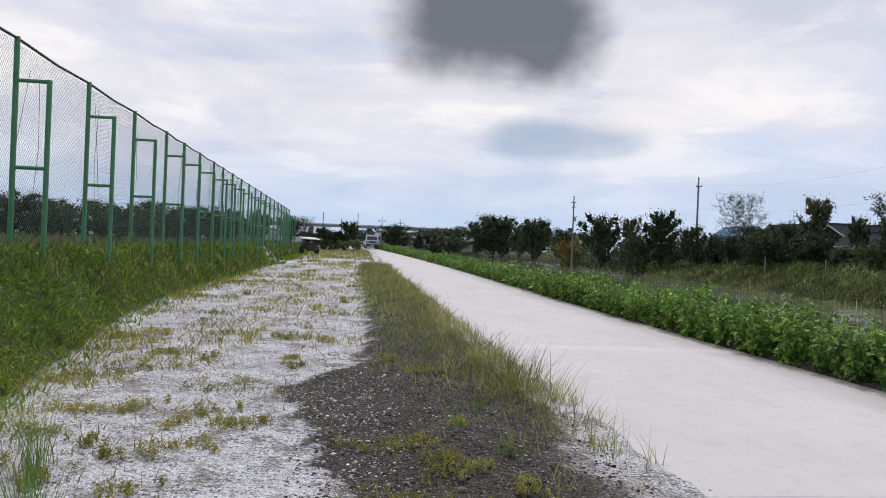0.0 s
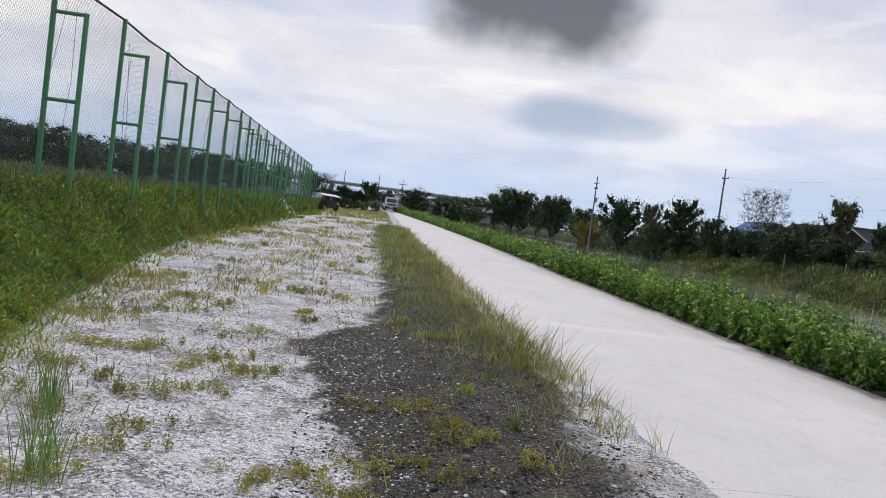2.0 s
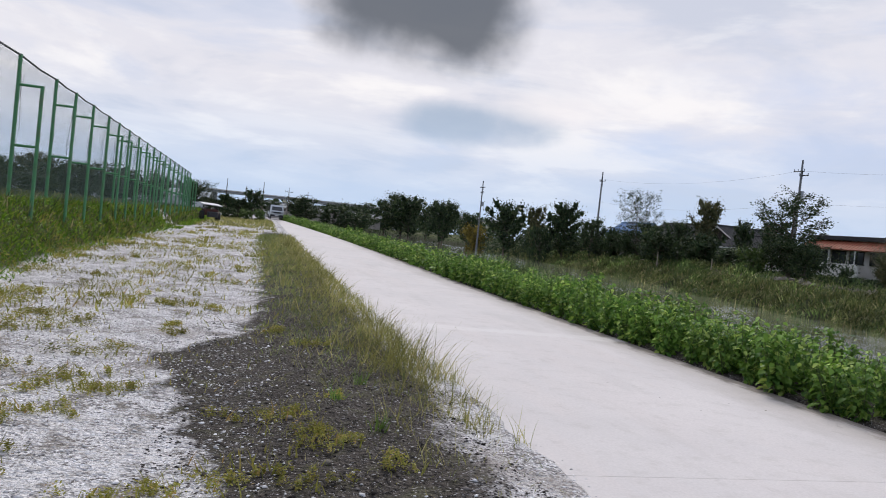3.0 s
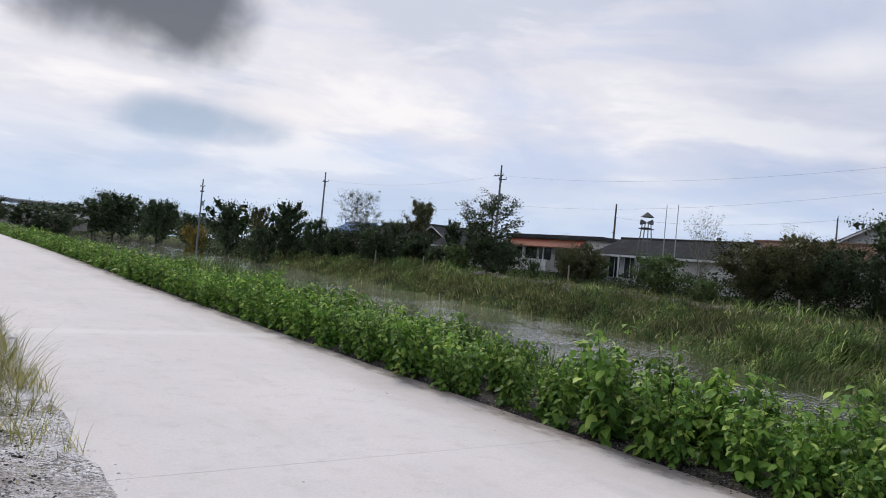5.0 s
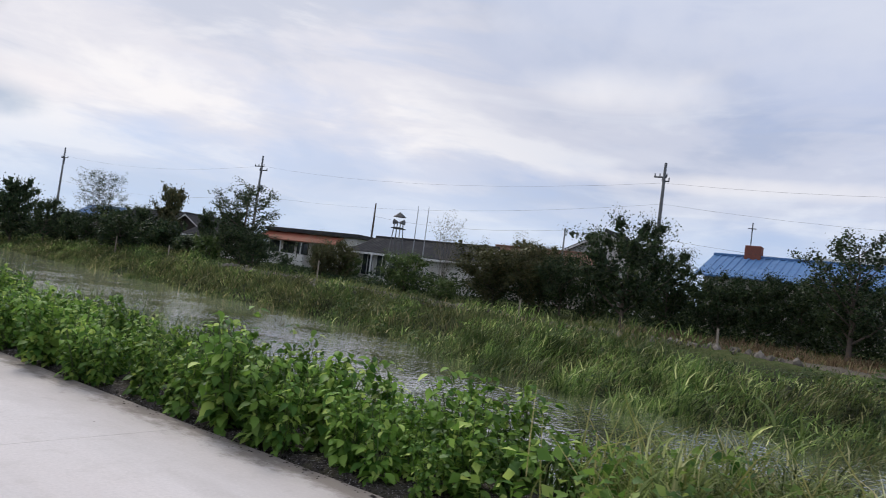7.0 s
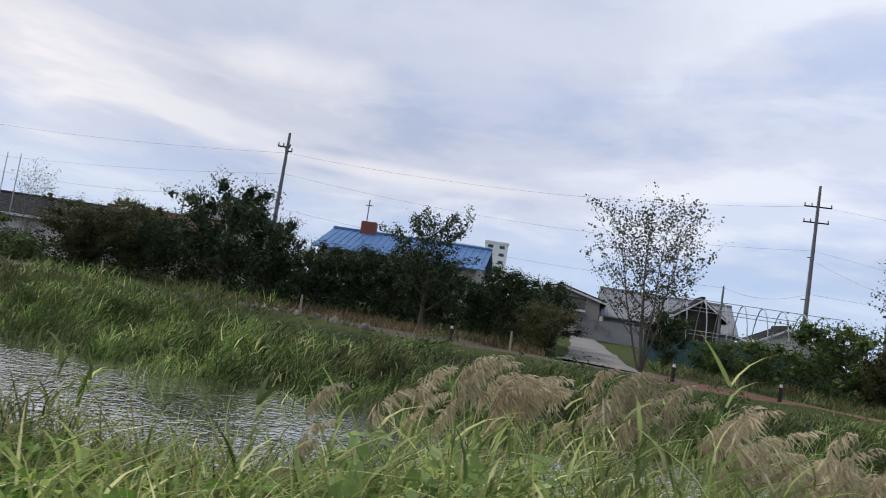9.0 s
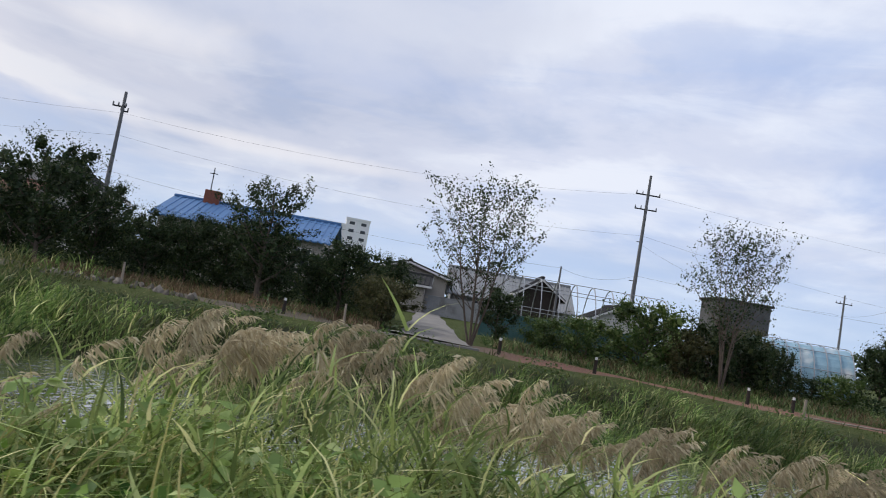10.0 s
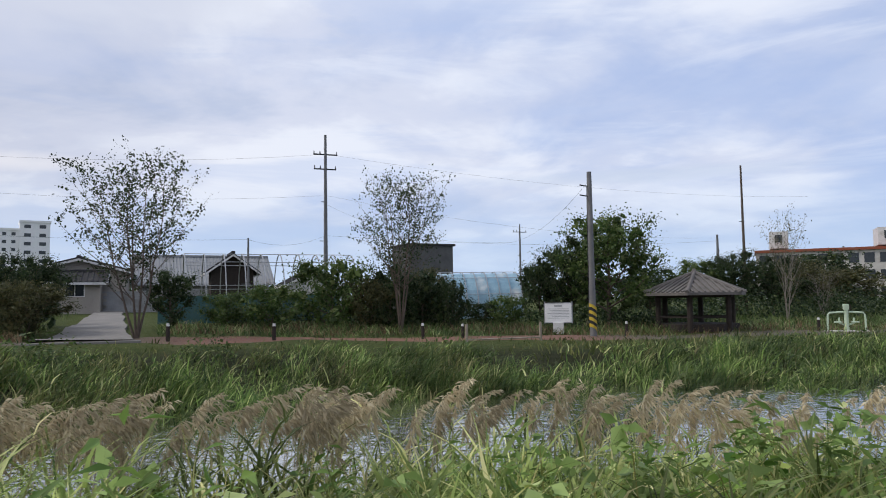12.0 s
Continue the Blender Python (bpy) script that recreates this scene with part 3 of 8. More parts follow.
def build_ground():
    xs = np.concatenate([steps((-3000, -500, 500), (-500, -60, 40), (-60, -12, 4), (-12, -6, 0.5), (-6, 2.08, 0.16), (2.08, 2.64, 0.04), (2.64, 8.2, 0.16), (8.2, 34, 0.4), (34, 80, 3), (80, 500, 40), (500, 3001, 500))])
    ys = np.concatenate([steps((-3000, -500, 500), (-500, -60, 40), (-60, -12, 3), (-12, 3, 0.4), (3, 22, 0.16), (22, 60, 0.6), (60, 140, 3), (140, 500, 40), (500, 3001, 500))])
    X, Y = np.meshgrid(xs, ys)
    Z = ground_z(X, Y)
    v = np.stack([X, Y, Z], -1).reshape(-1, 3)
    nx, ny = len(xs), len(ys)
    a = (np.arange(ny - 1)[:, None] * nx + np.arange(nx - 1)[None]).ravel()
    tris = np.concatenate([np.stack([a, a + 1, a + nx + 1], 1), np.stack([a, a + nx + 1, a + nx], 1)])
    me = mesh_of("ground", v, tris, ground_material(), smooth=True)
    x, y = v[:, 0], v[:, 1]
    e = gravel_edge(y)
    gravel = smooth((x - e + 0.25) / 0.5) * smooth((6.9 - x) / 0.12)
    gravel = np.maximum(gravel, track(x, y))
    edge = np.interp(y, [0, 4.7, 6.4, 8.2, 10, 12.7, 20, 60], [0.25, 0.0, -0.42, -0.75, 0.1, 0.3, 0.35, 0.5])
    edge = edge + 0.22 * lumps(x, y, 0.35, 4.0) + 0.1 * lumps(x, y, 0.13, 1.0)
    dark = smooth((x - edge + 0.2) / 0.5) * smooth((2.3 - x) / 0.8) * smooth((60 - y) / 20)
    dark = dark * (1 - 0.5 * smooth((x - 1.1) / 0.8) * smooth((6.8 - y) / 1.6))
    dark = np.maximum(dark, 0.9 * smooth((x - 6.75) / 0.1) * smooth((8.6 - x) / 0.6) * smooth((y + 20) / 4))
    bare = smooth((x - bank_x(y) + 0.5) / 1.2) * smooth((bank_x(y) + 4.2 - x) / 1.4)
    mud = smooth((x - 8.3) / 1.5) * smooth((bank_x(y) - 1.0 - x) / 2.0)
    for key, values in (("gravel", gravel), ("dark", dark), ("bare", bare), ("mud", mud), ("red", smooth((-5.0 - y) / 3.0) * smooth((y + 24) / 4))):
        at = me.attributes.new(key, "FLOAT", "POINT")
        at.data.foreach_set("value", values.astype(np.float32))
    tagged(new("ground", me), "pale gravel verge, dark soil and grassy banks", "ground", "", "structure")


def ground_material():
    m = bpy.data.materials.new("ground_soil")
    m.use_nodes = True
    n, l = m.node_tree.nodes, m.node_tree.links
    b = n["Principled BSDF"]
    b.inputs["Roughness"].default_value, b.inputs["Specular IOR Level"].default_value = 0.95, 0.15
    pos = n.new("ShaderNodeNewGeometry").outputs["Position"]

    def tex(s, d=6, r=0.55):
        t = n.new("ShaderNodeTexNoise")
        t.inputs["Scale"].default_value, t.inputs["Detail"].default_value, t.inputs["Roughness"].default_value = s, d, r
        l.new(pos, t.inputs["Vector"])
        return t.outputs["Fac"]

    def mixc(f, a, c):
        x = n.new("ShaderNodeMix")
        x.data_type = "RGBA"
        for s, v in ((x.inputs[0], f), (x.inputs[6], a), (x.inputs[7], c)):
            if isinstance(v, tuple):
                s.default_value = (*v, 1)
            elif isinstance(v, float):
                s.default_value = v
            else:
                l.new(v, s)
        return x.outputs[2]

    def levels(f, lo, hi):
        r = n.new("ShaderNodeMapRange")
        r.inputs["From Min"].default_value, r.inputs["From Max"].default_value = lo, hi
        l.new(f, r.inputs["Value"])
        return r.outputs[0]

    def add(a, c, k):
        x = n.new("ShaderNodeMath")
        x.operation = "MULTIPLY_ADD"
        l.new(c, x.inputs[0])
        x.inputs[1].default_value = k
        l.new(a, x.inputs[2])
        return x.outputs[0]

    def attr(k):
        t = n.new("ShaderNodeAttribute")
        t.attribute_name = k
        return t.outputs["Fac"]

    vor = n.new("ShaderNodeTexVoronoi")
    vor.inputs["Scale"].default_value = 22
    l.new(pos, vor.inputs["Vector"])
    grit = vor.outputs["Distance"]
    big, mid, small = tex(0.7), tex(4.5), tex(26, 5, 0.65)
    green = mixc(levels(mid, 0.35, 0.65), (0.05, 0.075, 0.017), (0.09, 0.10, 0.034))
    def grains(scale):
        t = n.new("ShaderNodeTexVoronoi")
        t.inputs["Scale"].default_value = scale
        l.new(pos, t.inputs["Vector"])
        w = n.new("ShaderNodeRGBToBW")
        l.new(t.outputs["Color"], w.inputs[0])
        return w.outputs[0], t.outputs["Distance"]

    tone, rim = grains(52)
    tone2 = grains(120)[0]
    patchy = tex(1.6, 7, 0.7)
    pale = mixc(levels(tone2, 0.2, 0.75), (0.54, 0.51, 0.505), (0.90, 0.87, 0.875))
    stony = levels(add(patchy, small, 0.25), 0.55, 0.70)
    pale = mixc(levels(add(tone, stony, 0.30), 0.80, 0.90), pale, (0.32, 0.30, 0.295))
    pale = mixc(levels(add(tone, stony, 0.22), 0.93, 0.98), pale, (0.17, 0.155, 0.15))
    pale = mixc(levels(add(mid, small, 0.5), 0.80, 0.98), pale, (0.34, 0.31, 0.285))
    pale = mixc(levels(add(patchy, small, 0.35), 0.72, 0.84), pale, (0.31, 0.275, 0.24))
    pale = mixc(levels(add(patchy, small, 0.4), 0.64, 0.54), pale, (0.76, 0.73, 0.735))
    pale = mixc(levels(add(tex(16, 6, 0.7), patchy, 0.4), 0.80, 0.88), pale, (0.15, 0.13, 0.115))
    pale = mixc(levels(add(tex(34, 4, 0.7), mid, 0.3), 0.76, 0.82), pale, (0.20, 0.18, 0.165))
    pale = mixc(levels(big, 0.56, 0.74), pale, (0.44, 0.39, 0.36))
    soil = mixc(levels(small, 0.38, 0.62), (0.022, 0.019, 0.017), (0.10, 0.085, 0.074))
    soil = mixc(levels(mid, 0.5, 0.7), soil, (0.10, 0.095, 0.06))
    soil = mixc(levels(tex(60, 4, 0.7), 0.54, 0.62), soil, (0.13, 0.112, 0.10))
    soil = mixc(levels(tex(45, 4, 0.7), 0.61, 0.65), soil, (0.60, 0.575, 0.575))
    clay = mixc(attr("red"), (0.13, 0.11, 0.085), mixc(levels(mid, 0.35, 0.65), (0.31, 0.14, 0.10), (0.24, 0.13, 0.095)))
    clay = mixc(levels(small, 0.45, 0.7), clay, (0.17, 0.15, 0.125))
    g = levels(add(attr("gravel"), small, 0.5), 0.6, 0.95)
    c = mixc(g, green, pale)
    c = mixc(levels(add(add(attr("dark"), mid, 0.9), small, 0.9), 1.12, 1.52), c, soil)
    c = mixc(attr("mud"), c, mixc(levels(mid, 0.35, 0.65), (0.022, 0.028, 0.012), (0.04, 0.042, 0.02)))
    c = mixc(levels(add(attr("bare"), mid, 0.6), 0.75, 1.05), c, clay)
    l.new(c, b.inputs["Base Color"])
    k = n.new("ShaderNodeBump")
    k.inputs["Strength"].default_value, k.inputs["Distance"].default_value = 1.0, 0.04
    l.new(add(add(grit, small, 1.0), rim, 0.5), k.inputs["Height"])
    l.new(k.outputs[0], b.inputs["Normal"])
    return m


build_ground()


def build_water():
    ys = np.arange(-120, 200, 2.0)
    g = Geo()
    a, b = water_near(ys) - 1.5, water_far(ys) + 1.5
    v = [(p, q, -0.78) for p, q in zip(a, ys)] + [(p, q, -0.78) for p, q in zip(b, ys)]
    k = len(ys)
    g.add(v, [(i, i + k, i + k + 1, i + 1) for i in range(k - 1)])
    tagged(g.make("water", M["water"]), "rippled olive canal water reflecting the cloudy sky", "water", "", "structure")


build_water()


def build_road():
    """Cast concrete slabs with open joints, bending left far off."""
    road = thing("road", 0, 0, 0, "pale grey concrete lane cast in slabs", "road", kind="structure")

    def bend(y):
        return -0.0011 * max(0.0, y - 30) ** 2

    ends = [-52, -45, -38, -31, -23.8, -16.7, -9.5, -2.4] + [4.7 + 7.15 * k for k in range(14)]
    for a, b in zip(ends, ends[1:]):
        g = Geo()
        cells = 5
        for k in range(cells):
            y0 = a + 0.0025 + (b - a - 0.005) * k / cells
            y1 = a + 0.0025 + (b - a - 0.005) * (k + 1) / cells
            z0, z1 = float(rise(y0)), float(rise(y1))
            e0, e1 = bend(y0), bend(y1)
            top = [(ROAD_L + e0, y0, z0), (ROAD_R + e0, y0, z0), (ROAD_R + e1, y1, z1), (ROAD_L + e1, y1, z1)]
            low = [(x, y, z - 0.14) for x, y, z in top]
            g.add(top + low, [(0, 1, 2, 3), (0, 3, 7, 4), (1, 5, 6, 2)] + ([(0, 4, 5, 1)] if k == 0 else []) + ([(2, 6, 7, 3)] if k == cells - 1 else []))
        g.make("slab", M["road"], road)


build_road()


# ---------------------------------------------------------------- fence
FENCE_X = -5.85


def build_fence():
    """Tall green ball-stop fence: posts with a braced second post, wire netting bay by bay, a cord along the top."""
    posts = [9.9, 13.4, 16.86, 20.25, 23.6, 26.0, 28.6, 31.4, 33.6, 36.2, 39.0, 41.8, 44.5, 47.2, 49.9, 52.5, 55.2, 57.9, 60.5, 62.9, 65.2, 68.0]
    fence = thing("ball_fence", FENCE_X, posts[0], 1.25, "tall green steel fence with wire netting and braced posts", "fence")
    rng = np.random.default_rng(5)
    for y in posts:
        dy = y - posts[0]
        low = float(ground_z(FENCE_X, y)) - 1.25 - 0.15
        tip = 3.75 - 0.006 * dy
        side = float(ground_z(FENCE_X + 0.55, y)) - 1.25 - 0.15
        Geo().tube((0, dy, low), (0, dy, tip), 0.048, n=10).make("post", M["fence_green"], fence, smooth=False)
        Geo().tube((0.55, dy, side), (0.55, dy, tip - 0.72), 0.045, n=10).make("brace_post", M["fence_green"], fence)
        Geo().tube((0, dy, tip - 0.75), (0.55, dy, tip - 0.75), 0.034, n=8).make("crossbar", M["fence_green"], fence)
        Geo().tube((0, dy, tip - 2.25), (0.55, dy, tip - 2.25), 0.034, n=8).make("crossbar", M["fence_green"], fence)
    for a, b in zip(posts, posts[1:]):
        a, b = a - posts[0], b - posts[0]
        za, zb = 3.72 - 0.006 * a, 3.72 - 0.006 * b
        Geo().path([(0.0, a, za), (0.0, (a + b) / 2, (za + zb) / 2 - 0.04), (0.0, b, zb)], [0.026] * 3, 6).make("top_cord", M["cord"], fence, "black cord wound along the top")
        # diamond netting between the posts
        g = Geo()
        w, h = b - a, za - 0.05
        gap, r = (0.085, 0.0022) if a < 14 else ((0.12, 0.003) if a < 28 else (0.26, 0.0045))
        off = -h
        while off < w:
            for mirror in (0, 1):
                y0, z0 = (off, 0.0) if off >= 0 else (0.0, -off)
                y1, z1 = (off + h, h) if off + h <= w else (w, w - off)
                if y1 - y0 > 0.05:
                    p, q = (y0, z0), (y1, z1)
                    if mirror:
                        p, q = (w - y0, z0), (w - y1, z1)
                    g.tube((-0.03, a + p[0], p[1] - 0.02), (-0.03, a + q[0], q[1] - 0.02), r, n=3, cap=False)
            off += gap
        g.make("netting", M["wire"], fence, "green diamond wire netting")
        # slack guy wires inside the bay
        if a < 30:
            g = Geo()
            for s in (0, 1):
                y0 = a + w * rng.uniform(0.25, 0.45)
                g.path([(-0.25, y0, 3.4), (-0.3, y0 + rng.uniform(-0.4, 0.5), 2.0), (-0.3, y0 + rng.uniform(-0.5, 0.9), 0.2)], [0.006] * 3, 4)
            g.make("guy_wire", M["cord"], fence)
    return fence


build_fence()


# ---------------------------------------------------------------- plants by the road
def spread(rng, k, x0, x1, y0, y1, near=0.0):
    """Roots at random in a stretch, thicker towards y0 where near is above nought."""
    u = rng.uniform(0, 1, k) ** (1 + near)
    return np.stack([rng.uniform(x0, x1, k), y0 + (y1 - y0) * u], 1)


def rooted(xy, sink=0.02):
    return np.c_[xy, ground_z(xy[:, 0], xy[:, 1]) - sink]


def hedge_plant(rng, high, count, size, shape=leaves):
    """Bushy knee-high plant: stems with broad pointed leaves."""
    p, o, st = [], [], []
    for k in range(7):
        az = rng.uniform(0, 2 * np.pi)
        lean = rng.uniform(0.05, 0.42)
        n = count // 7
        u = rng.uniform(0.05, 1, n) ** 0.9
        h = high * rng.uniform(0.75, 1.08)
        base = np.stack([np.cos(az) * lean * u * h, np.sin(az) * lean * u * h, u * h], 1)
        a = rng.uniform(0, 2 * np.pi, n)
        out = np.stack([np.cos(a), np.sin(a), 0 * a], 1)
        p.append(base + out * (rng.uniform(0.02, 0.13, n) * (1.25 - u))[:, None])
        o.append(out * 0.6)
        st.append((np.cos(az) * lean * h, np.sin(az) * lean * h, h * 0.97))
    p, o = np.concatenate(p), np.concatenate(o)
    lv = shape(p, rng.uniform(0.6, 1.25, len(p)) * size * (1.15 - 0.45 * p[:, 2] / high), rng, 0.5, 0.62, o)
    g = Geo()
    for q in st:
        g.tube((0, 0, 0), q, 0.008, 0.003, 4, False)
    return lv, (np.array([tuple(v) for v in g.v]), np.array([t for f in g.f for t in ((f[0], f[1], f[2]), (f[0], f[2], f[3]))]))


def build_hedge():
    rng = np.random.default_rng(11)
    near = [hedge_plant(rng, 0.97, 189, 0.138) for k in range(7)]
    close_up = [hedge_plant(rng, 0.97, 203, 0.128, broad_leaves) for k in range(7)]
    far = [hedge_plant(rng, 0.97, 84, 0.20) for k in range(5)]
    sets, stems = [], []

    def put(kind, x, y, s):
        lv, st = kind[rng.integers(len(kind))]
        a = rng.uniform(0, 2 * np.pi)
        turn = np.array([[np.cos(a), -np.sin(a), 0], [np.sin(a), np.cos(a), 0], [0, 0, 1]])
        z = float(ground_z(x, y)) - 0.02
        for store, (v, f) in ((sets, lv), (stems, st)):
            store.append((v @ turn.T * s + (x, y, z), f))

    y = 1.35
    while y < 92:
        close = y < 26
        for row in range(4 if y < 3.2 else 3):
            s = rng.uniform(0.62, 1.05) * (0.95 if row == 0 else 0.93) * (1 + 0.10 * math.sin(y * 1.7) + 0.06 * math.sin(y * 0.6))
            x = ROAD_R + 0.19 + 0.41 * row + rng.uniform(-0.13, 0.13)
            yy = y + rng.uniform(-0.2, 0.2)
            if yy < 1.9 + 0.25 * (3 - row):
                s *= 0.8
            if yy < 1.6 + 0.25 * (2 - row):
                continue
            put(close_up if y < 11 else (near if close else far), x - 0.0011 * max(0.0, yy - 30) ** 2, yy, s)
        y += 0.31 if close else 0.5
    v, f = merged(sets)
    ob = tagged(new("hedge", mesh_of("hedge", v, f, M["hedge"])), "knee-high row of leafy green plants along the lane", "hedge", "", "stuff")
    v, f = merged(stems)
    st = new("stems", mesh_of("stems", v, f, M["hedge_stem"]))
    st.parent = ob


build_hedge()


def build_grass():
    rng = np.random.default_rng(21)
    # lush bank below the fence
    xy = spread(rng, 40000, -6.8, -2.7, 5.5, 47, 0.9)
    e = gravel_edge(xy[:, 1])
    keep = (xy[:, 0] < e + rng.normal(0.02, 0.24, len(xy)) + 0.25 * lumps(xy[:, 0], xy[:, 1], 0.5, 3.0)) & (track(xy[:, 0], xy[:, 1]) < 0.3)
    p = rooted(xy[keep])
    high = rng.uniform(0.05, 0.16, len(p)) * (1 + 0.6 * lumps(p[:, 0], p[:, 1], 0.55)) * (1 + 0.02 * p[:, 1])
    sets = [blades(p, high, 0.010 + 0.0011 * p[:, 1], rng, 0.9, 0.9)]
    xy = spread(rng, 9000, -6.0, -2.8, 6, 30, 0.8)
    keep = xy[:, 0] < gravel_edge(xy[:, 1]) - 0.05
    p = rooted(xy[keep], -0.02)
    p[:, 2] += rng.uniform(0, 0.1, len(p))
    sets.append(leaves(p, rng.uniform(0.02, 0.05, len(p)) * (1 + 0.05 * p[:, 1]), rng, 0.0, 0.8))
    xy = spread(rng, 8000, -7.4, -3.2, 44, 78)
    p = rooted(xy[(xy[:, 0] < gravel_edge(xy[:, 1]) + 0.8) & (track(xy[:, 0], xy[:, 1]) < 0.3)])
    sets.append(blades(p, rng.uniform(0.1, 0.3, len(p)), np.full(len(p), 0.06), rng, 0.7, 0.7, 2))
    stuff("bank_grass", sets, M["lawn"], "short lush green grass and clover on the bank", "grass")
    # seed grass along the fence foot and the playing field behind
    xy = spread(rng, 10000, -9.5, -4.7, 8, 72, 0.5)
    p = rooted(xy)
    sets = [blades(p, rng.uniform(0.12, 0.4, len(p)), 0.008 + 0.0012 * p[:, 1], rng, 0.4, 0.6)]
    xy = spread(rng, 9000, -60, -9, 10, 110, 0.6)
    p = rooted(xy)
    sets.append(blades(p, rng.uniform(0.12, 0.3, len(p)), 0.06 + 0.0012 * p[:, 1], rng, 0.3, 0.5, 2))
    stuff("field_grass", sets, M["sedge_far"], "olive and straw-coloured field grass behind the fence", "grass")

    # tufts between gravel and lane: fine and short on the soil, taller and drier towards the lane
    sets = []
    xy = spread(rng, 17000, 0.1, 2.34, 5.0, 46, 0.8)
    left = np.interp(xy[:, 1], [5.0, 6.3, 7.2, 8.4, 10, 16, 25, 40], [1.75, 1.2, 0.85, 0.6, 0.45, 0.3, 0.1, 0.2])
    thick = (xy[:, 0] - left) * 1.1 + 0.5 * lumps(xy[:, 0], xy[:, 1], 0.42, 5.0) + 0.35 * lumps(xy[:, 0], xy[:, 1], 0.15, 2.0) + rng.normal(0, 0.2, len(xy))
    p = rooted(xy[(thick > np.interp(xy[:, 1], [5, 7.5, 9], [0.75, 0.4, 0.12])) & (xy[:, 0] < 2.3 - 0.25 * (xy[:, 1] < 7.5))])
    green = p[:, 0] + rng.normal(0, 0.25, len(p)) < 1.4
    side = np.interp(p[:, 0], [0.3, 1.3, 2.0], [0.6, 0.85, 1.35]) * np.interp(p[:, 1], [6.3, 8, 14, 40], [0.7, 0.95, 1.0, 1.5])
    tall = rng.uniform(0.05, 0.24, len(p)) * side
    stuff("verge_grass", [blades(p[green], tall[green], 0.0026 + 0.0005 * p[green, 1], rng, 0.8, 0.9)], M["verge"], "fine grey-green grass on the dark soil", "grass")
    sets.append(blades(p[~green], tall[~green], 0.0026 + 0.0005 * p[~green, 1], rng, 0.8, 0.9))
    xy = spread(rng, 700, 0.2, 2.3, 4.0, 8)
    sets.append(blades(rooted(xy), rng.uniform(0.02, 0.10, len(xy)), np.full(len(xy), 0.005), rng, 0.9, 0.7, 2))
    cx = [(1.75, 7.5, 0.55, 80), (2.05, 7.9, 0.58, 90), (1.9, 8.4, 0.55, 90), (1.6, 8.2, 0.45, 60), (2.15, 8.7, 0.5, 70), (1.85, 9.3, 0.5, 80), (2.1, 9.9, 0.45, 60), (1.4, 9.0, 0.36, 60), (1.2, 10.6, 0.36, 60), (1.95, 10.8, 0.46, 70), (1.6, 12.0, 0.45, 70), (1.0, 12.4, 0.38, 60), (2.1, 12.8, 0.45, 70), (1.5, 14.5, 0.42, 80), (2.0, 15.5, 0.48, 80), (0.9, 16, 0.42, 80), (1.8, 18, 0.48, 90), (1.2, 20, 0.48, 90), (0.8, 23, 0.5, 90), (1.6, 25, 0.55, 100), (0.9, 29, 0.55, 100), (1.4, 34, 0.6, 100), (2.2, 20, 0.5, 80), (2.2, 24, 0.5, 80), (0.6, 19, 0.4, 60), (2.08, 5.75, 0.30, 44), (2.1, 5.45, 0.24, 30), (2.2, 6.5, 0.34, 26), (1.55, 6.6, 0.28, 22), (1.36, 5.5, 0.34, 26), (1.5, 4.75, 0.26, 26), (1.7, 5.9, 0.3, 18), (1.85, 6.9, 0.42, 34), (0.95, 8.2, 0.2, 34), (0.6, 9.4, 0.2, 34), (1.0, 7.2, 0.14, 24)]
    for x, y, h, k in cx:
        near = 0.5 if y < 7 else 1.0
        xy = np.c_[rng.normal(x, (0.15 + 0.006 * y) * near, k), rng.normal(y, (0.2 + 0.012 * y) * near, k)]
        xy[:, 0] = np.where(xy[:, 0] > 2.36, 4.5 - xy[:, 0], xy[:, 0])
        p = rooted(xy)
        sets.append(blades(p, rng.uniform(0.35, 1.15, k) * h, 0.003 + 0.0004 * y * np.ones(k), rng, 0.5, 0.85, 4))
    for k in range(9):  # sparse weeds that lean over the lane edge
        x, y = rng.uniform(2.2, 2.42), rng.uniform(4.3, 8.5)
        xy = np.c_[rng.normal(x, 0.04, 9), rng.normal(y, 0.06, 9)]
        sets.append(blades(rooted(xy), rng.uniform(0.15, 0.38, 9), np.full(9, 0.005), rng, 0.5, 0.6, 4))
    xy = spread(rng, 6000, -4.0, 1.6, 44, 79)
    keep = lumps(xy[:, 0], xy[:, 1], 2.2, 2.0) + 0.05 * (xy[:, 1] - 58) > 0
    sets.append(blades(rooted(xy[keep]), rng.uniform(0.1, 0.35, keep.sum()), np.full(keep.sum(), 0.05), rng, 0.6, 0.7, 2))
    stuff("roadside_grass", sets, M["straw"], "dry yellow-green grass tufts on dark soil beside the lane", "grass")

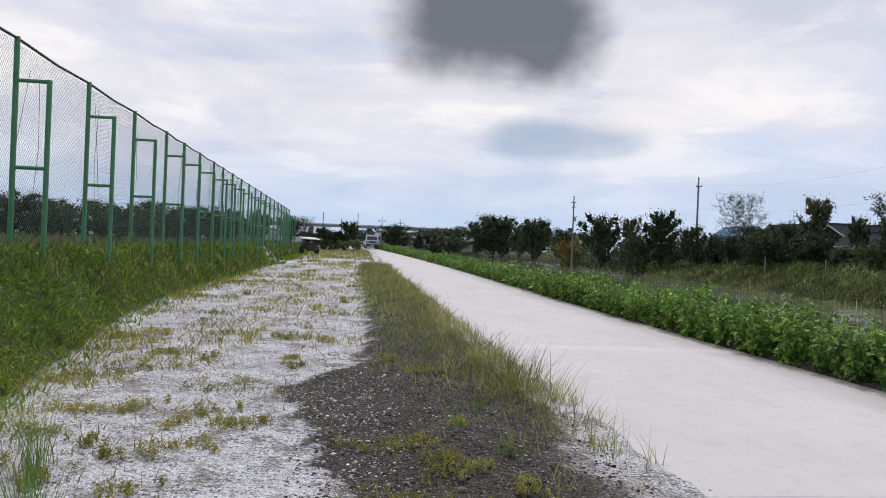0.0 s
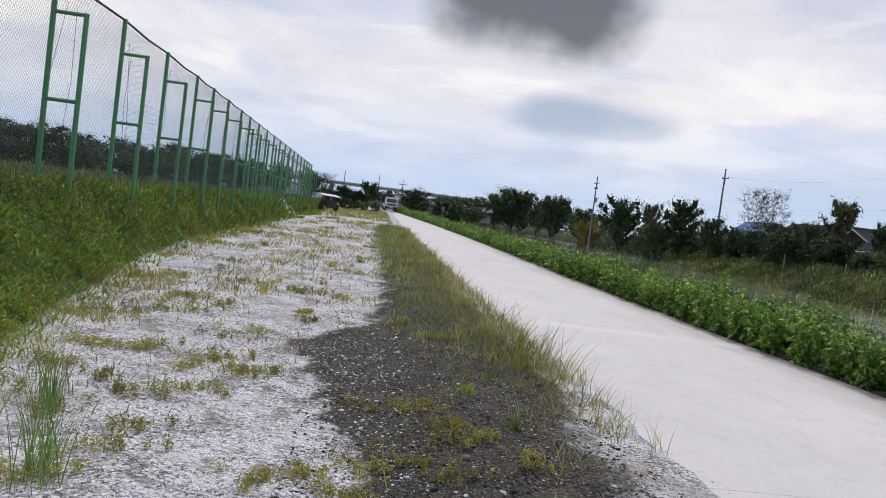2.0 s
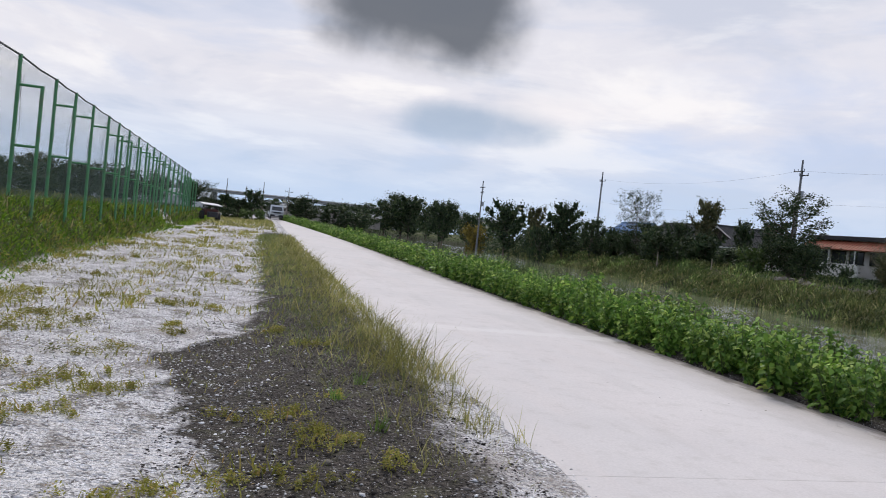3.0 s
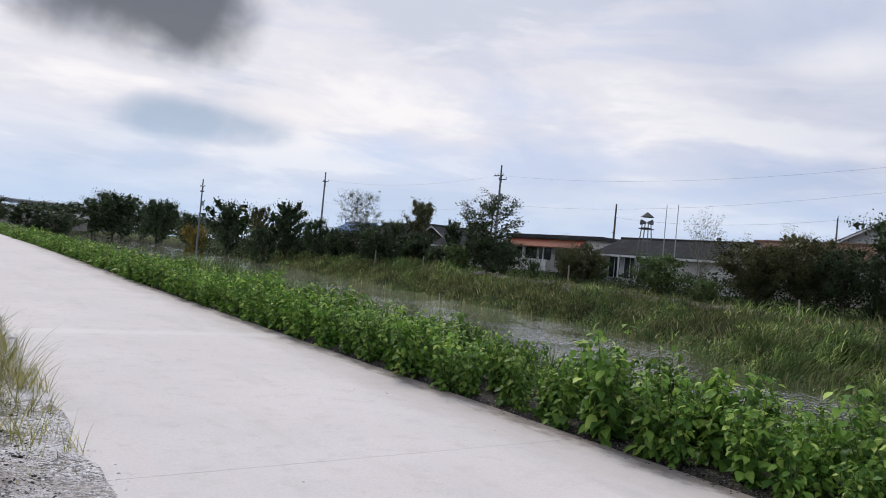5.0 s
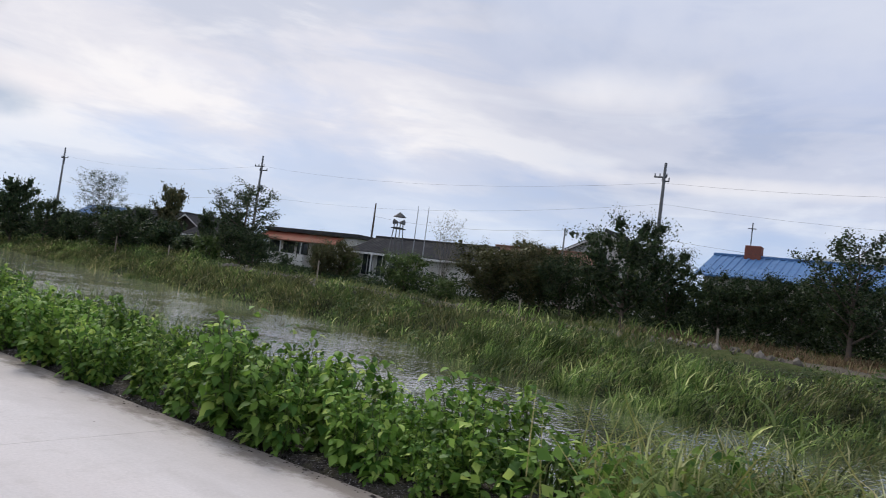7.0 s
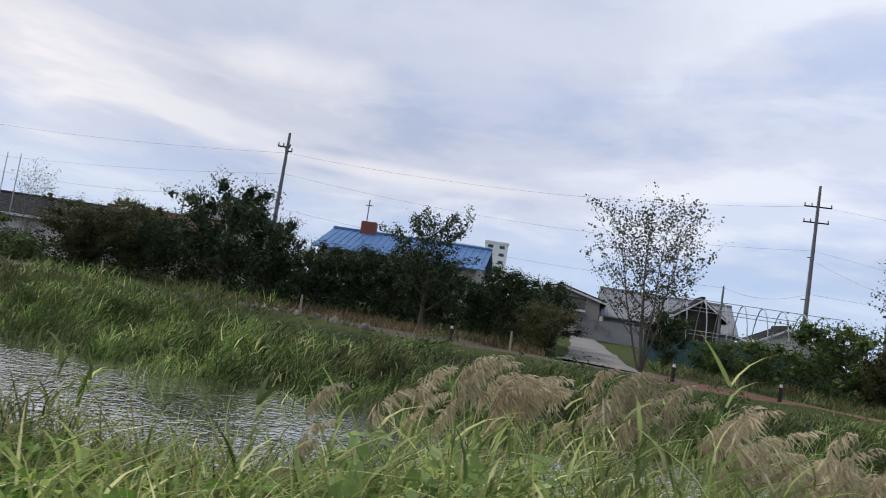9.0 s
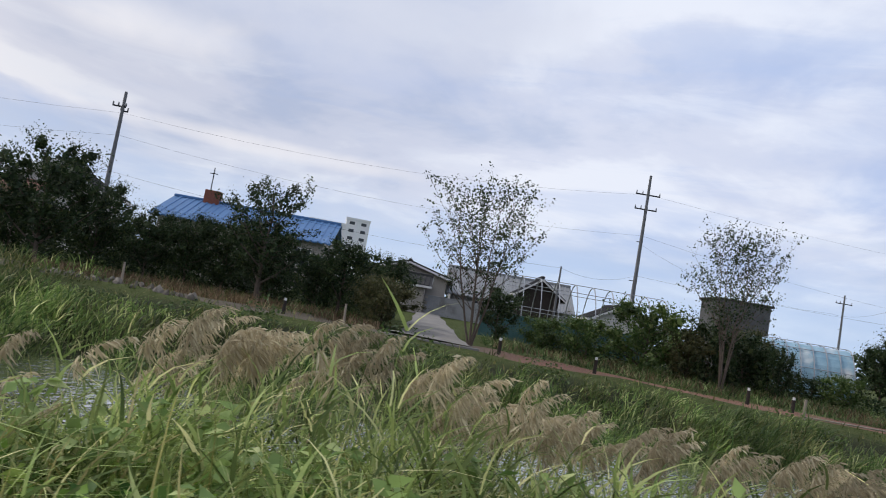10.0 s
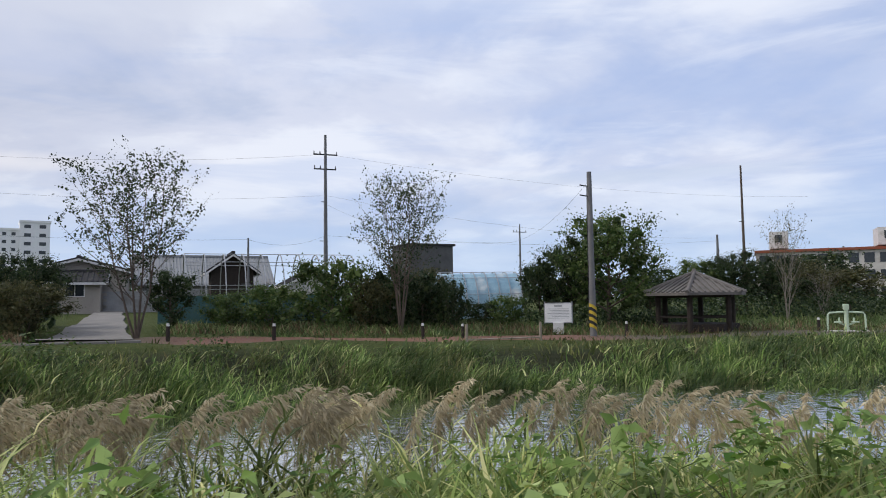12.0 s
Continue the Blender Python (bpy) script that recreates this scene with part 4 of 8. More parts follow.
    # low creeping weeds on the gravel
    spots = [(0.26, 5.75, 0.26), (0.68, 5.02, 0.17), (0.67, 4.29, 0.17), (0.41, 4.52, 0.1), (0.03, 4.05, 0.15), (-0.22, 4.26, 0.09), (-1.38, 4.39, 0.12), (-2.25, 9.37, 0.18), (-1.92, 5.88, 0.12), (-2.92, 6.84, 0.34), (-0.72, 10.1, 0.12), (-1.7, 4.0, 0.18), (-1.0, 6.6, 0.1), (-2.11, 9.96, 0.42), (-2.5, 10.3, 0.3), (-1.33, 8.13, 0.26), (-1.98, 7.13, 0.22), (-2.25, 7.0, 0.16), (-1.33, 6.61, 0.2), (-1.25, 7.0, 0.15), (-0.93, 6.53, 0.2), (-1.35, 4.89, 0.14), (-1.71, 5.58, 0.10), (-1.41, 5.66, 0.12), (-1.15, 5.74, 0.12), (-3.4, 12.0, 0.45), (-3.05, 8.64, 0.34), (-2.75, 8.9, 0.2), (0.69, 5.19, 0.16), (0.95, 6.29, 0.10), (0.55, 5.8, 0.15), (0.85, 5.0, 0.18), (1.2, 4.6, 0.18), (-3.2, 20.2, 0.5), (-1.6, 19.3, 0.4), (-2.67, 6.37, 0.3), (-2.4, 14.5, 0.4), (-0.9, 14.0, 0.25), (-0.2, 12.0, 0.2), (-0.3, 16.5, 0.35), (-1.5, 24, 0.6), (-2.8, 27, 0.7), (-0.5, 30, 0.7), (-1.9, 33, 0.7), (0.1, 4.4, 0.12), (-0.45, 4.1, 0.12), (0.9, 8.8, 0.2), (0.5, 9.9, 0.25), (-1.2, 12.4, 0.22), (-1.8, 12.9, 0.25), (-0.6, 9.6, 0.1), (-2.0, 5.0, 0.12), (-2.9, 5.4, 0.25), (-1.9, 17, 0.3), (-2.9, 16, 0.3), (0.0, 21, 0.3), (-0.8, 18.2, 0.2)]
    sets = []
    for x, y, r in spots:
        r *= 1.5 if x < 0.2 else 0.9
        k = int(1800 * r * (1.2 if y < 13 else 0.4)) + 50
        lobes = rng.normal(0, r * 0.42, (7, 2)) * np.array([1.5, 1.2])
        size = rng.uniform(0.15, 0.5, 7) * r
        which = rng.integers(0, 7, k)
        a, d = rng.uniform(0, 2 * np.pi, k), np.abs(rng.normal(0, 0.6, k)) * size[which]
        xy = np.c_[x + lobes[which, 0] + d * np.cos(a), y + lobes[which, 1] + d * np.sin(a) * 1.3]
        d = np.minimum(d, r)
        p = rooted(xy, 0.0)
        p[:, 2] += rng.uniform(0, 0.05 + 0.06 * r, k) * (1.1 - d / r)
        sets.append(leaves(p, rng.uniform(0.010, 0.024, k) * (1 + 0.05 * y), rng, -0.5, 0.5))
        k = int(40 * r) + 6
        xy = np.c_[rng.normal(x, r * 0.5, k), rng.normal(y, r * 0.6, k)]
        sets.append(blades(rooted(xy), rng.uniform(0.05, 0.16, k), 0.005 + 0.0008 * y * np.ones(k), rng, 0.5, 0.5))
    for k in range(70):
        y0 = 4.6 + 30 * rng.uniform(0, 1) ** 1.5
        x0 = float(gravel_edge(y0)) + rng.normal(0.1, 0.3)
        m = rng.integers(30, 110)
        r = rng.uniform(0.10, 0.32)
        xy = np.c_[rng.normal(x0, r, m), rng.normal(y0, r * 1.6, m)]
        sets.append(blades(rooted(xy), rng.uniform(0.04, 0.17, m), 0.004 + 0.0007 * xy[:, 1], rng, 0.7, 0.8, 3))
        p = rooted(xy[: m // 2], 0.0)
        p[:, 2] += rng.uniform(0, 0.12, len(p))
        sets.append(leaves(p, rng.uniform(0.015, 0.035, len(p)) * (1 + 0.04 * y0), rng, -0.3, 0.5))
    k = 2600
    xy = spread(rng, k, -3.6, 0.6, 4.5, 34, 0.7)
    xy = xy[lumps(xy[:, 0], xy[:, 1], 0.9, 7.0) > 0.1]
    sets.append(blades(rooted(xy), rng.uniform(0.03, 0.12, len(xy)), 0.005 + 0.0009 * xy[:, 1], rng, 0.5, 0.5, 2))
    for k in range(85):
        y0 = 11 + 40 * rng.uniform(0, 1) ** 1.2
        x0 = rng.uniform(gravel_edge(y0) + 0.1, 0.4)
        m = rng.integers(8, 70)
        r = rng.uniform(0.06, 0.5)
        xy = np.c_[rng.normal(x0, r, m), rng.normal(y0, r * 2.2, m)]
        sets.append(blades(rooted(xy), rng.uniform(0.04, 0.2, m), 0.005 + 0.0009 * xy[:, 1], rng, 0.6, 0.7, 3))
    stuff("gravel_weeds", sets, M["moss"], "low yellow-green weeds creeping over the gravel", "weeds")

    # tall sedge clumps near the walker
    sets = []
    for x, y, h, k in ((-1.52, 3.8, 0.95, 26), (-1.62, 4.0, 0.6, 34), (-1.95, 4.9, 0.6, 30), (-2.1, 5.3, 0.45, 40), (-2.35, 4.7, 0.5, 40), (-1.8, 3.4, 0.7, 30)):
        xy = np.c_[rng.normal(x, 0.05, k), rng.normal(y, 0.07, k)]
        sets.append(blades(rooted(xy), rng.uniform(0.4, 1.05, k) * h, np.full(k, 0.0055), rng, 0.28, 0.25, 4))
    for x, y in ((1.27, 6.82), (0.97, 6.2), (1.2, 5.3)):
        xy = np.c_[rng.normal(x, 0.03, 26), rng.normal(y, 0.03, 26)]
        sets.append(blades(rooted(xy), rng.uniform(0.08, 0.2, 26), np.full(26, 0.008), rng, 0.5, 0.4))
    stuff("sedge", sets, M["sedge"], "upright fresh green sedge clumps on the gravel", "sedge")


build_grass()


def build_stones():
    """Loose pebbles, clods and the stones that lie apart."""
    rng = np.random.default_rng(8)
    octa = np.array([(1, 0, 0), (0, 1, 0), (-1, 0, 0), (0, -1, 0), (0, 0, 1), (0, 0, -1)], float)
    tri = np.array([(0, 1, 4), (1, 2, 4), (2, 3, 4), (3, 0, 4), (1, 0, 5), (2, 1, 5), (3, 2, 5), (0, 3, 5)])

    def scatter(xy, size):
        k = len(xy)
        c = rooted(xy, 0.0)
        c[:, 2] = np.where(xy[:, 0] > ROAD_L, 0.003, c[:, 2])
        v = octa[None] * rng.uniform(0.6, 1.3, (k, 6, 1)) * size[:, None, None] * np.array([1, 1, 0.45])
        a = rng.uniform(0, 2 * np.pi, k)
        r = np.stack([v[..., 0] * np.cos(a)[:, None] - v[..., 1] * np.sin(a)[:, None], v[..., 0] * np.sin(a)[:, None] + v[..., 1] * np.cos(a)[:, None], v[..., 2]], -1)
        return (r + c[:, None]).reshape(-1, 3), (tri[None] + (np.arange(k) * 6)[:, None, None]).reshape(-1, 3)

    xy = np.concatenate([spread(rng, 6500, -3.6, 0.5, 3.6, 20, 0.9), np.c_[rng.normal(2.3, 0.12, 900), rng.uniform(3.5, 12, 900)], spread(rng, 300, -0.4, 2.2, 3.6, 9, 0.8)])
    stuff("pebbles", [scatter(xy, rng.uniform(0.005, 0.014, len(xy)) * (1 + 0.9 * rng.uniform(0, 1, len(xy)) ** 6) * (1 + 0.03 * xy[:, 1]))], M["pebble"], "loose pale and grey pebbles on the verge", "pebbles")
    xy = np.concatenate([spread(rng, 3000, -3.0, 0.3, 3.6, 11, 0.9), spread(rng, 160, 0.2, 2.2, 3.6, 9, 0.8)])
    xy = xy[lumps(xy[:, 0], xy[:, 1], 0.7, 3.0) > -0.5]
    stuff("gravel_stones", [scatter(xy, rng.uniform(0.007, 0.014, len(xy)) * (1 + 1.4 * rng.uniform(0, 1, len(xy)) ** 7))], M["pebble"], "white and grey gravel stones lying on the verge", "gravel")
    xy = np.concatenate([spread(rng, 9000, -0.4, 2.15, 3.6, 11, 0.8), np.c_[ROAD_R + 0.03 - np.abs(rng.normal(0, 0.07, 700)), rng.uniform(0.2, 16, 700)]])
    stuff("clods", [scatter(xy, rng.uniform(0.004, 0.012, len(xy)) * (1 + 1.8 * rng.uniform(0, 1, len(xy)) ** 8))], M["clod"], "dark crumbly soil clods beside the lane", "soil")
    for x, y, s in ((1.53, 6.7, 0.045), (0.55, 5.6, 0.03), (2.2, 7.6, 0.03), (-0.1, 6.0, 0.025), (4.79, 7.39, 0.012), (5.9, 7.0, 0.014), (0.2, 5.0, 0.035), (0.75, 4.6, 0.03)):
        z = 0.0 if x > 2.4 else float(ground_z(x, y))
        bm = bmesh.new()
        bmesh.ops.create_icosphere(bm, subdivisions=2, radius=s)
        for q in bm.verts:
            q.co *= 1 + 0.25 * noise.noise(q.co * 40 + Vector((x, y, 0)))
            q.co.z *= 0.65
        me = bpy.data.meshes.new("stone")
        bm.to_mesh(me)
        bm.free()
        me.materials.append(M["stone"])
        ob = new("stone", me)
        ob.location = (x, y, z + s * 0.35)
        tagged(ob, "small pale loose stone lying on the ground", "stone", "loose stones")


build_stones()


# ---------------------------------------------------------------- canal reeds
def plumes(p, rng, long=0.42, each=84):
    """One-sided seed heads with their foot at p: a stem that bows downwind, hung with fine branchlets."""
    k = len(p)
    size = rng.uniform(0.7, 1.2, k) * long
    swing = np.stack([rng.normal(0.05, 0.22, k), -rng.uniform(0.35, 0.8, k)], 1)
    sets = []
    for j in range(each):
        u = rng.uniform(0, 1, k)
        q = p + np.c_[swing * (size * u**1.6)[:, None], size * (0.95 * u - 0.42 * u**2)] + rng.normal(0, 0.006, (k, 3))
        fall = np.c_[swing * 0.5 + rng.normal(0, 0.3, (k, 2)), -rng.uniform(0.35, 1.0, k) + 0.5 * u]
        fall /= np.linalg.norm(fall, axis=1)[:, None]
        reach = size * rng.uniform(0.16, 0.42, k) * (1.1 - 0.65 * u)
        side = np.cross(fall, rng.normal(0, 1, (k, 3)))
        side /= np.linalg.norm(side, axis=1)[:, None]
        w = rng.uniform(0.004, 0.009, k)[:, None]
        mid = q + fall * (reach * 0.5)[:, None]
        v = np.stack([q, mid + side * w, q + fall * reach[:, None] - np.c_[np.zeros((k, 2)), reach * 0.15], mid - side * w], 1)
        f = np.array([(0, 1, 2), (0, 2, 3)])
        sets.append((v.reshape(-1, 3), (f[None] + (np.arange(k) * 4)[:, None, None]).reshape(-1, 3)))
    return merged(sets)


def reed_leaves(p, high, rng, each=6, long=0.5, wide=0.022, wind=(0.0, 0.0)):
    """Reed stems at p with arching leaves set along them."""
    k = len(p)
    lean = rng.normal(0, 0.07, (k, 2)) + np.array(wind) * 0.6
    sets = []
    stem = blades(p, high, np.full(k, 0.008), rng, 0.05, 0.05, 2)
    sets.append(stem)
    for j in range(each):
        u = rng.uniform(0.25, 1.0, k)
        q = p + np.c_[lean * (u * high)[:, None], u * high * 0.97]
        sets.append(blades(q, rng.uniform(0.5, 1.1, k) * long * (1.15 - 0.4 * u), rng.uniform(0.6, 1.3, k) * wide, rng, 0.9, 1.3, 4, wind=wind))
    return sets


def build_reeds():
    rng = np.random.default_rng(31)
    # tall reeds on the near canal slope beyond the end of the hedge
    xy = np.concatenate([spread(rng, 1400, 7.1, 11.4, -15, 0.9), spread(rng, 1200, 7.0, 9.2, -12, 0.7), spread(rng, 900, 8.6, 11.2, -10, -0.8)])
    xy = xy[lumps(xy[:, 0], xy[:, 1], 1.1, 9.0) > -0.6]
    p = rooted(xy)
    # tops stay about level although the slope falls away; lower where the water shows
    top = np.interp(p[:, 0], [7, 7.6, 9, 11.6], [0.62, 0.80, 0.92, 0.85])
    top = top + np.interp(p[:, 1], [-15, -11.5, -9.5, -7, -5.5, -4.2, -2.6, -1.9, -1.0, 0.8, 3], [-1.0, -0.75, -0.42, -0.24, -0.16, 0.0, 0.02, -0.25, -0.62, -0.85, -1.0]) * smooth((p[:, 0] - 7.0) / 1.6)
    high = np.maximum(0.2, (top + 0.22 * lumps(p[:, 0], p[:, 1], 0.5, 2.0) - p[:, 2]) * rng.uniform(0.5, 1.08, len(p)))
    sets = reed_leaves(p, high, rng, 8, 0.46, 0.018, wind=(0.02, -0.12))
    xy = spread(rng, 4200, 6.95, 10.2, -14, 1.2)
    p = rooted(xy)
    low = np.interp(p[:, 1], [-14, -10, -6, -4, -2.2, -1.4, 0.8, 2.5], [0.4, 0.55, 0.75, 1.0, 0.95, 0.65, 0.5, 0.45])
    sets.append(blades(p, rng.uniform(0.3, 0.85, len(p)) * low, rng.uniform(0.008, 0.018, len(p)), rng, 0.5, 0.9, 4, wind=(0.02, -0.08)))
    # broad drooping leaves in the thick of it
    xy = spread(rng, 5200, 7.2, 10.6, -13, 0.8)
    p = rooted(xy)
    p[:, 2] += rng.uniform(0.1, 0.75, len(p)) * np.interp(p[:, 1], [-13, -9.5, -6, -4, -2.2, -1.2, 1.5], [0.35, 0.6, 0.8, 1.0, 0.9, 0.5, 0.4])
    sets.append(blades(p, rng.uniform(0.12, 0.36, len(p)), 0.008 + 0.028 * rng.uniform(0, 1, len(p)) ** 3, rng, 1.5, 1.7, 3, wind=(0.0, -0.16)))
    # a few stand above the rest
    for x, y, top in ((8.7, -3.9, 1.5), (8.85, -3.6, 1.15), (9.4, -6.75, 1.05), (9.0, -8.9, 0.8), (9.8, -1.9, 1.15), (9.2, -5.2, 0.9), (8.6, -0.6, 0.75), (8.5, -1.3, 0.95), (8.55, -1.2, 0.8), (8.9, 0.35, 0.9), (9.0, 0.5, 0.85), (8.95, 0.2, 0.75), (10.2, -1.3, 0.8), (9.7, 0.9, 0.7), (8.2, -2.1, 1.0), (8.0, -5.0, 0.95), (8.3, -7.6, 0.85)):
        q = np.array([[x, y, float(ground_z(x, y))]])
        sets += reed_leaves(q, np.array([top - q[0, 2]]), rng, 9, 0.42, 0.024, wind=(0.0, -0.10))
    xy = spread(rng, 260, 7.3, 10.8, -11, 1.2)
    p = rooted(xy)
    top = rng.uniform(0.5, 1.0, len(p)) + np.interp(p[:, 1], [-10, -4.5, -1.5, 1], [-0.25, 0.0, 0.0, -0.35])
    sets.append(blades(p, np.maximum(0.4, top - p[:, 2]), rng.uniform(0.012, 0.03, len(p)), rng, 0.15, 0.18, 4))
    stuff("reeds", sets, M["reed"], "tall green and yellowing reeds on the canal bank", "reeds")
    xy = spread(rng, 5200, 6.95, 8.4, -13, 2.2)
    p = rooted(xy)
    p[:, 2] += rng.uniform(0.1, 0.62, len(p)) * (1 + 0.25 * lumps(p[:, 0], p[:, 1], 0.7, 8.0))
    stuff("bank_weeds", [leaves(p, rng.uniform(0.05, 0.14, len(p)), rng, 0.2, 0.75)], M["hedge"], "broad-leaved green weeds among the reeds", "weeds")
    xy = spread(rng, 2600, 7.0, 11.2, -13, 1.5)
    p = rooted(xy)
    p[:, 2] += rng.uniform(0, 0.5, len(p))
    stuff("dead_stems", [blades(p, rng.uniform(0.3, 0.8, len(p)), rng.uniform(0.006, 0.016, len(p)), rng, 0.9, 0.9, 3, wind=(0.0, -0.1))], M["straw"], "dry straw-coloured stems bent among the reeds", "dry stems")
    sets = []
    for k in range(70):
        x0, y0 = rng.uniform(7.3, 9.6), rng.uniform(-13, -3.5)
        z0 = float(ground_z(x0, y0))
        h = rng.uniform(0.7, 1.0) - 0.35 * (x0 - 8.2)
        m = 34
        u = rng.uniform(0.2, 1, m)
        q = np.c_[x0 + rng.normal(0, 0.03, m), y0 + rng.normal(0, 0.03, m) - 0.08 * u, z0 + u * max(0.5, h - z0)]
        az = rng.uniform(0, 2 * np.pi, m)
        sets.append(leaves(q, rng.uniform(0.10, 0.2, m) * (1.2 - 0.6 * u), rng, -0.15, 0.3, np.c_[np.cos(az), np.sin(az), 0 * az] * 0.5))
        sets.append(blades(np.array([[x0, y0, z0]]), np.array([max(0.5, h - z0) * 1.02]), np.array([0.012]), rng, 0.02, 0.08, 3))
    stuff("tall_weeds", sets, M["sedge"], "tall herbs with narrow leaves at the canal edge", "weeds")
    # broad-leaved herbs at the very edge
    sets = []
    for k in range(150):
        x0, y0 = rng.uniform(7.3, 9.0), -2.0 - 10.5 * rng.uniform(0, 1) ** 1.5
        z0 = float(ground_z(x0, y0))
        h = max(0.4, rng.uniform(0.45, 0.88) - z0)
        m = 30
        u = rng.uniform(0.35, 1, m)
        az = rng.uniform(0, 2 * np.pi, m)
        q = np.c_[x0 + 0.10 * np.cos(az) * (1.3 - u), y0 + 0.10 * np.sin(az) * (1.3 - u), z0 + u * h]
        sets.append(leaves(q, rng.uniform(0.06, 0.15, m), rng, 0.2, 0.68, np.c_[np.cos(az), np.sin(az), 0 * az] * 0.6))
        sets.append(blades(np.array([[x0, y0, z0]]), np.array([h]), np.array([0.014]), rng, 0.03, 0.08, 3))
    stuff("herbs", sets, M["herb"], "pale green broad-leaved herbs on the canal edge", "weeds")
    # seed plumes, in bunches
    xy, crest = [], []
    for k in range(50):
        y0 = rng.uniform(-12.2, -1.2)
        x0 = rng.normal(9.95, 0.35)
        m = rng.integers(2, 9)
        xy.append(np.c_[rng.normal(x0, 0.16, m), rng.normal(y0, 0.18, m)])
        h = np.interp(y0, [-13, -10.5, -9, -7.5, -6, -4.5, -3.2, -2, -1.2], [0.40, 0.66, 0.84, 0.86, 0.95, 1.02, 1.20, 1.10, 0.70])
        crest.append(h - 0.16 * (x0 - 9.95) - np.abs(rng.normal(0, 0.12, m)) - 0.25 * rng.uniform(0, 1))
    xy, crest = np.concatenate(xy), np.concatenate(crest)
    p = rooted(xy)
    tips = p.copy()
    tips[:, 2] = crest + 0.02
    tips[:, :2] += np.array([0.02, -0.14]) * (tips[:, 2] - p[:, 2])[:, None] + rng.normal(0, 0.05, (len(p), 2))
    stalks = Geo()
    for a, c in zip(p, tips):
        stalks.tube(a, c, 0.005, 0.003, 3, False)
    ob = stuff("reed_plumes", [plumes(tips, rng)], M["plume"], "feathery tan reed plumes bending in the wind", "reeds")
    tagged(stalks.make("stalks", M["plume"], ob), kind="stuff")
    # grass behind the hedge down to the water
    xy = np.concatenate([spread(rng, 7000, 8.1, 13.4, 1.5, 40, 0.8), spread(rng, 4500, 8.5, 20, 36, 120, 0.4)])
    keep = xy[:, 0] < water_near(xy[:, 1]) + 0.4
    p = rooted(xy[keep])
    high = rng.uniform(0.4, 0.95, len(p)) * np.interp(p[:, 0], [8, 9, 12, 20], [0.70, 0.76, 0.80, 0.6]) * np.interp(p[:, 1], [12, 20, 38, 55], [0.85, 0.78, 0.7, 0.5]) * (1 + 0.45 * lumps(p[:, 0], p[:, 1], 2.6, 1.0))
    sets = [blades(p, high, 0.012 + 0.0009 * p[:, 1], rng, 0.3, 0.5, 3)]
    xy = spread(rng, 3600, 8.0, 9.5, 2.9, 60, 0.5)
    p = rooted(xy)
    sets.append(blades(p, rng.uniform(0.75, 1.2, len(p)) * np.interp(p[:, 0], [8.0, 9.3], [0.85, 1.0]) * np.interp(p[:, 1], [3, 8, 25, 40], [0.68, 0.70, 0.62, 0.55]), 0.009 + 0.0009 * p[:, 1], rng, 0.15, 0.35, 3))
    # taller clumps along the near waterline
    y = 4.6 + 44 * rng.uniform(0, 1, 5200) ** 1.3
    xy = np.c_[water_near(y) + 0.5 - rng.uniform(0, 2.3, len(y)), y]
    p = rooted(xy)
    top = np.interp(y, [4.6, 7, 10, 14, 25, 45], [-0.6, -0.3, 0.0, 0.12, 0.3, 0.5]) + 0.28 * lumps(xy[:, 0], y, 1.9, 4.0)
    sets.append(blades(p, np.maximum(0.25, (top - p[:, 2]) * rng.uniform(0.8, 1.2, len(p))), rng.uniform(0.018, 0.034, len(p)) + 0.0007 * y, rng, 0.16, 0.3, 3, wind=(0.0, -0.05)))
    xy = spread(rng, 1500, 10.0, 12.3, -0.4, 1.9)
    p = rooted(xy)
    top = np.interp(p[:, 1], [-0.4, 0.2, 1.1, 1.5, 1.9], [-0.25, 0.05, 0.1, -0.1, -0.2]) - 0.08 * (p[:, 0] - 10)
    sets.append(blades(p, np.maximum(0.2, (top - p[:, 2]) * rng.uniform(0.6, 1.1, len(p))), rng.uniform(0.012, 0.026, len(p)), rng, 0.25, 0.45, 4, wind=(0.0, -0.06)))
    tuft = []
    for x0, y0, top in ((7.75, 0.75, 0.72), (8.05, 0.35, 0.80), (8.3, 0.9, 0.78), (8.6, 0.45, 0.74), (7.6, 0.1, 0.66), (8.15, -0.15, 0.82), (8.75, 0.0, 0.80), (7.9, 1.15, 0.58), (8.5, 1.25, 0.55)):
        m = 95
        p = rooted(np.c_[rng.normal(x0, 0.13, m), rng.normal(y0, 0.14, m)])
        h = np.maximum(0.25, (top - p[:, 2]) * rng.uniform(0.55, 1.05, m))
        tuft.append(blades(p, h, rng.uniform(0.007, 0.016, m), rng, 0.35, 0.8, 5, wind=(0.0, -0.06)))
        q = p.copy()
        q[:, 2] += h * rng.uniform(0.4, 0.9, m)
        tuft.append(blades(q, rng.uniform(0.15, 0.32, m), rng.uniform(0.006, 0.014, m), rng, 1.2, 1.5, 4, wind=(0.0, -0.12)))
    stuff("yellow_grass", tuft, M["reed"], "yellow-green grass tufts at the end of the hedge", "grass")
    stuff("slope_grass", sets, M["slope"], "dark grass between hedge and water", "grass")
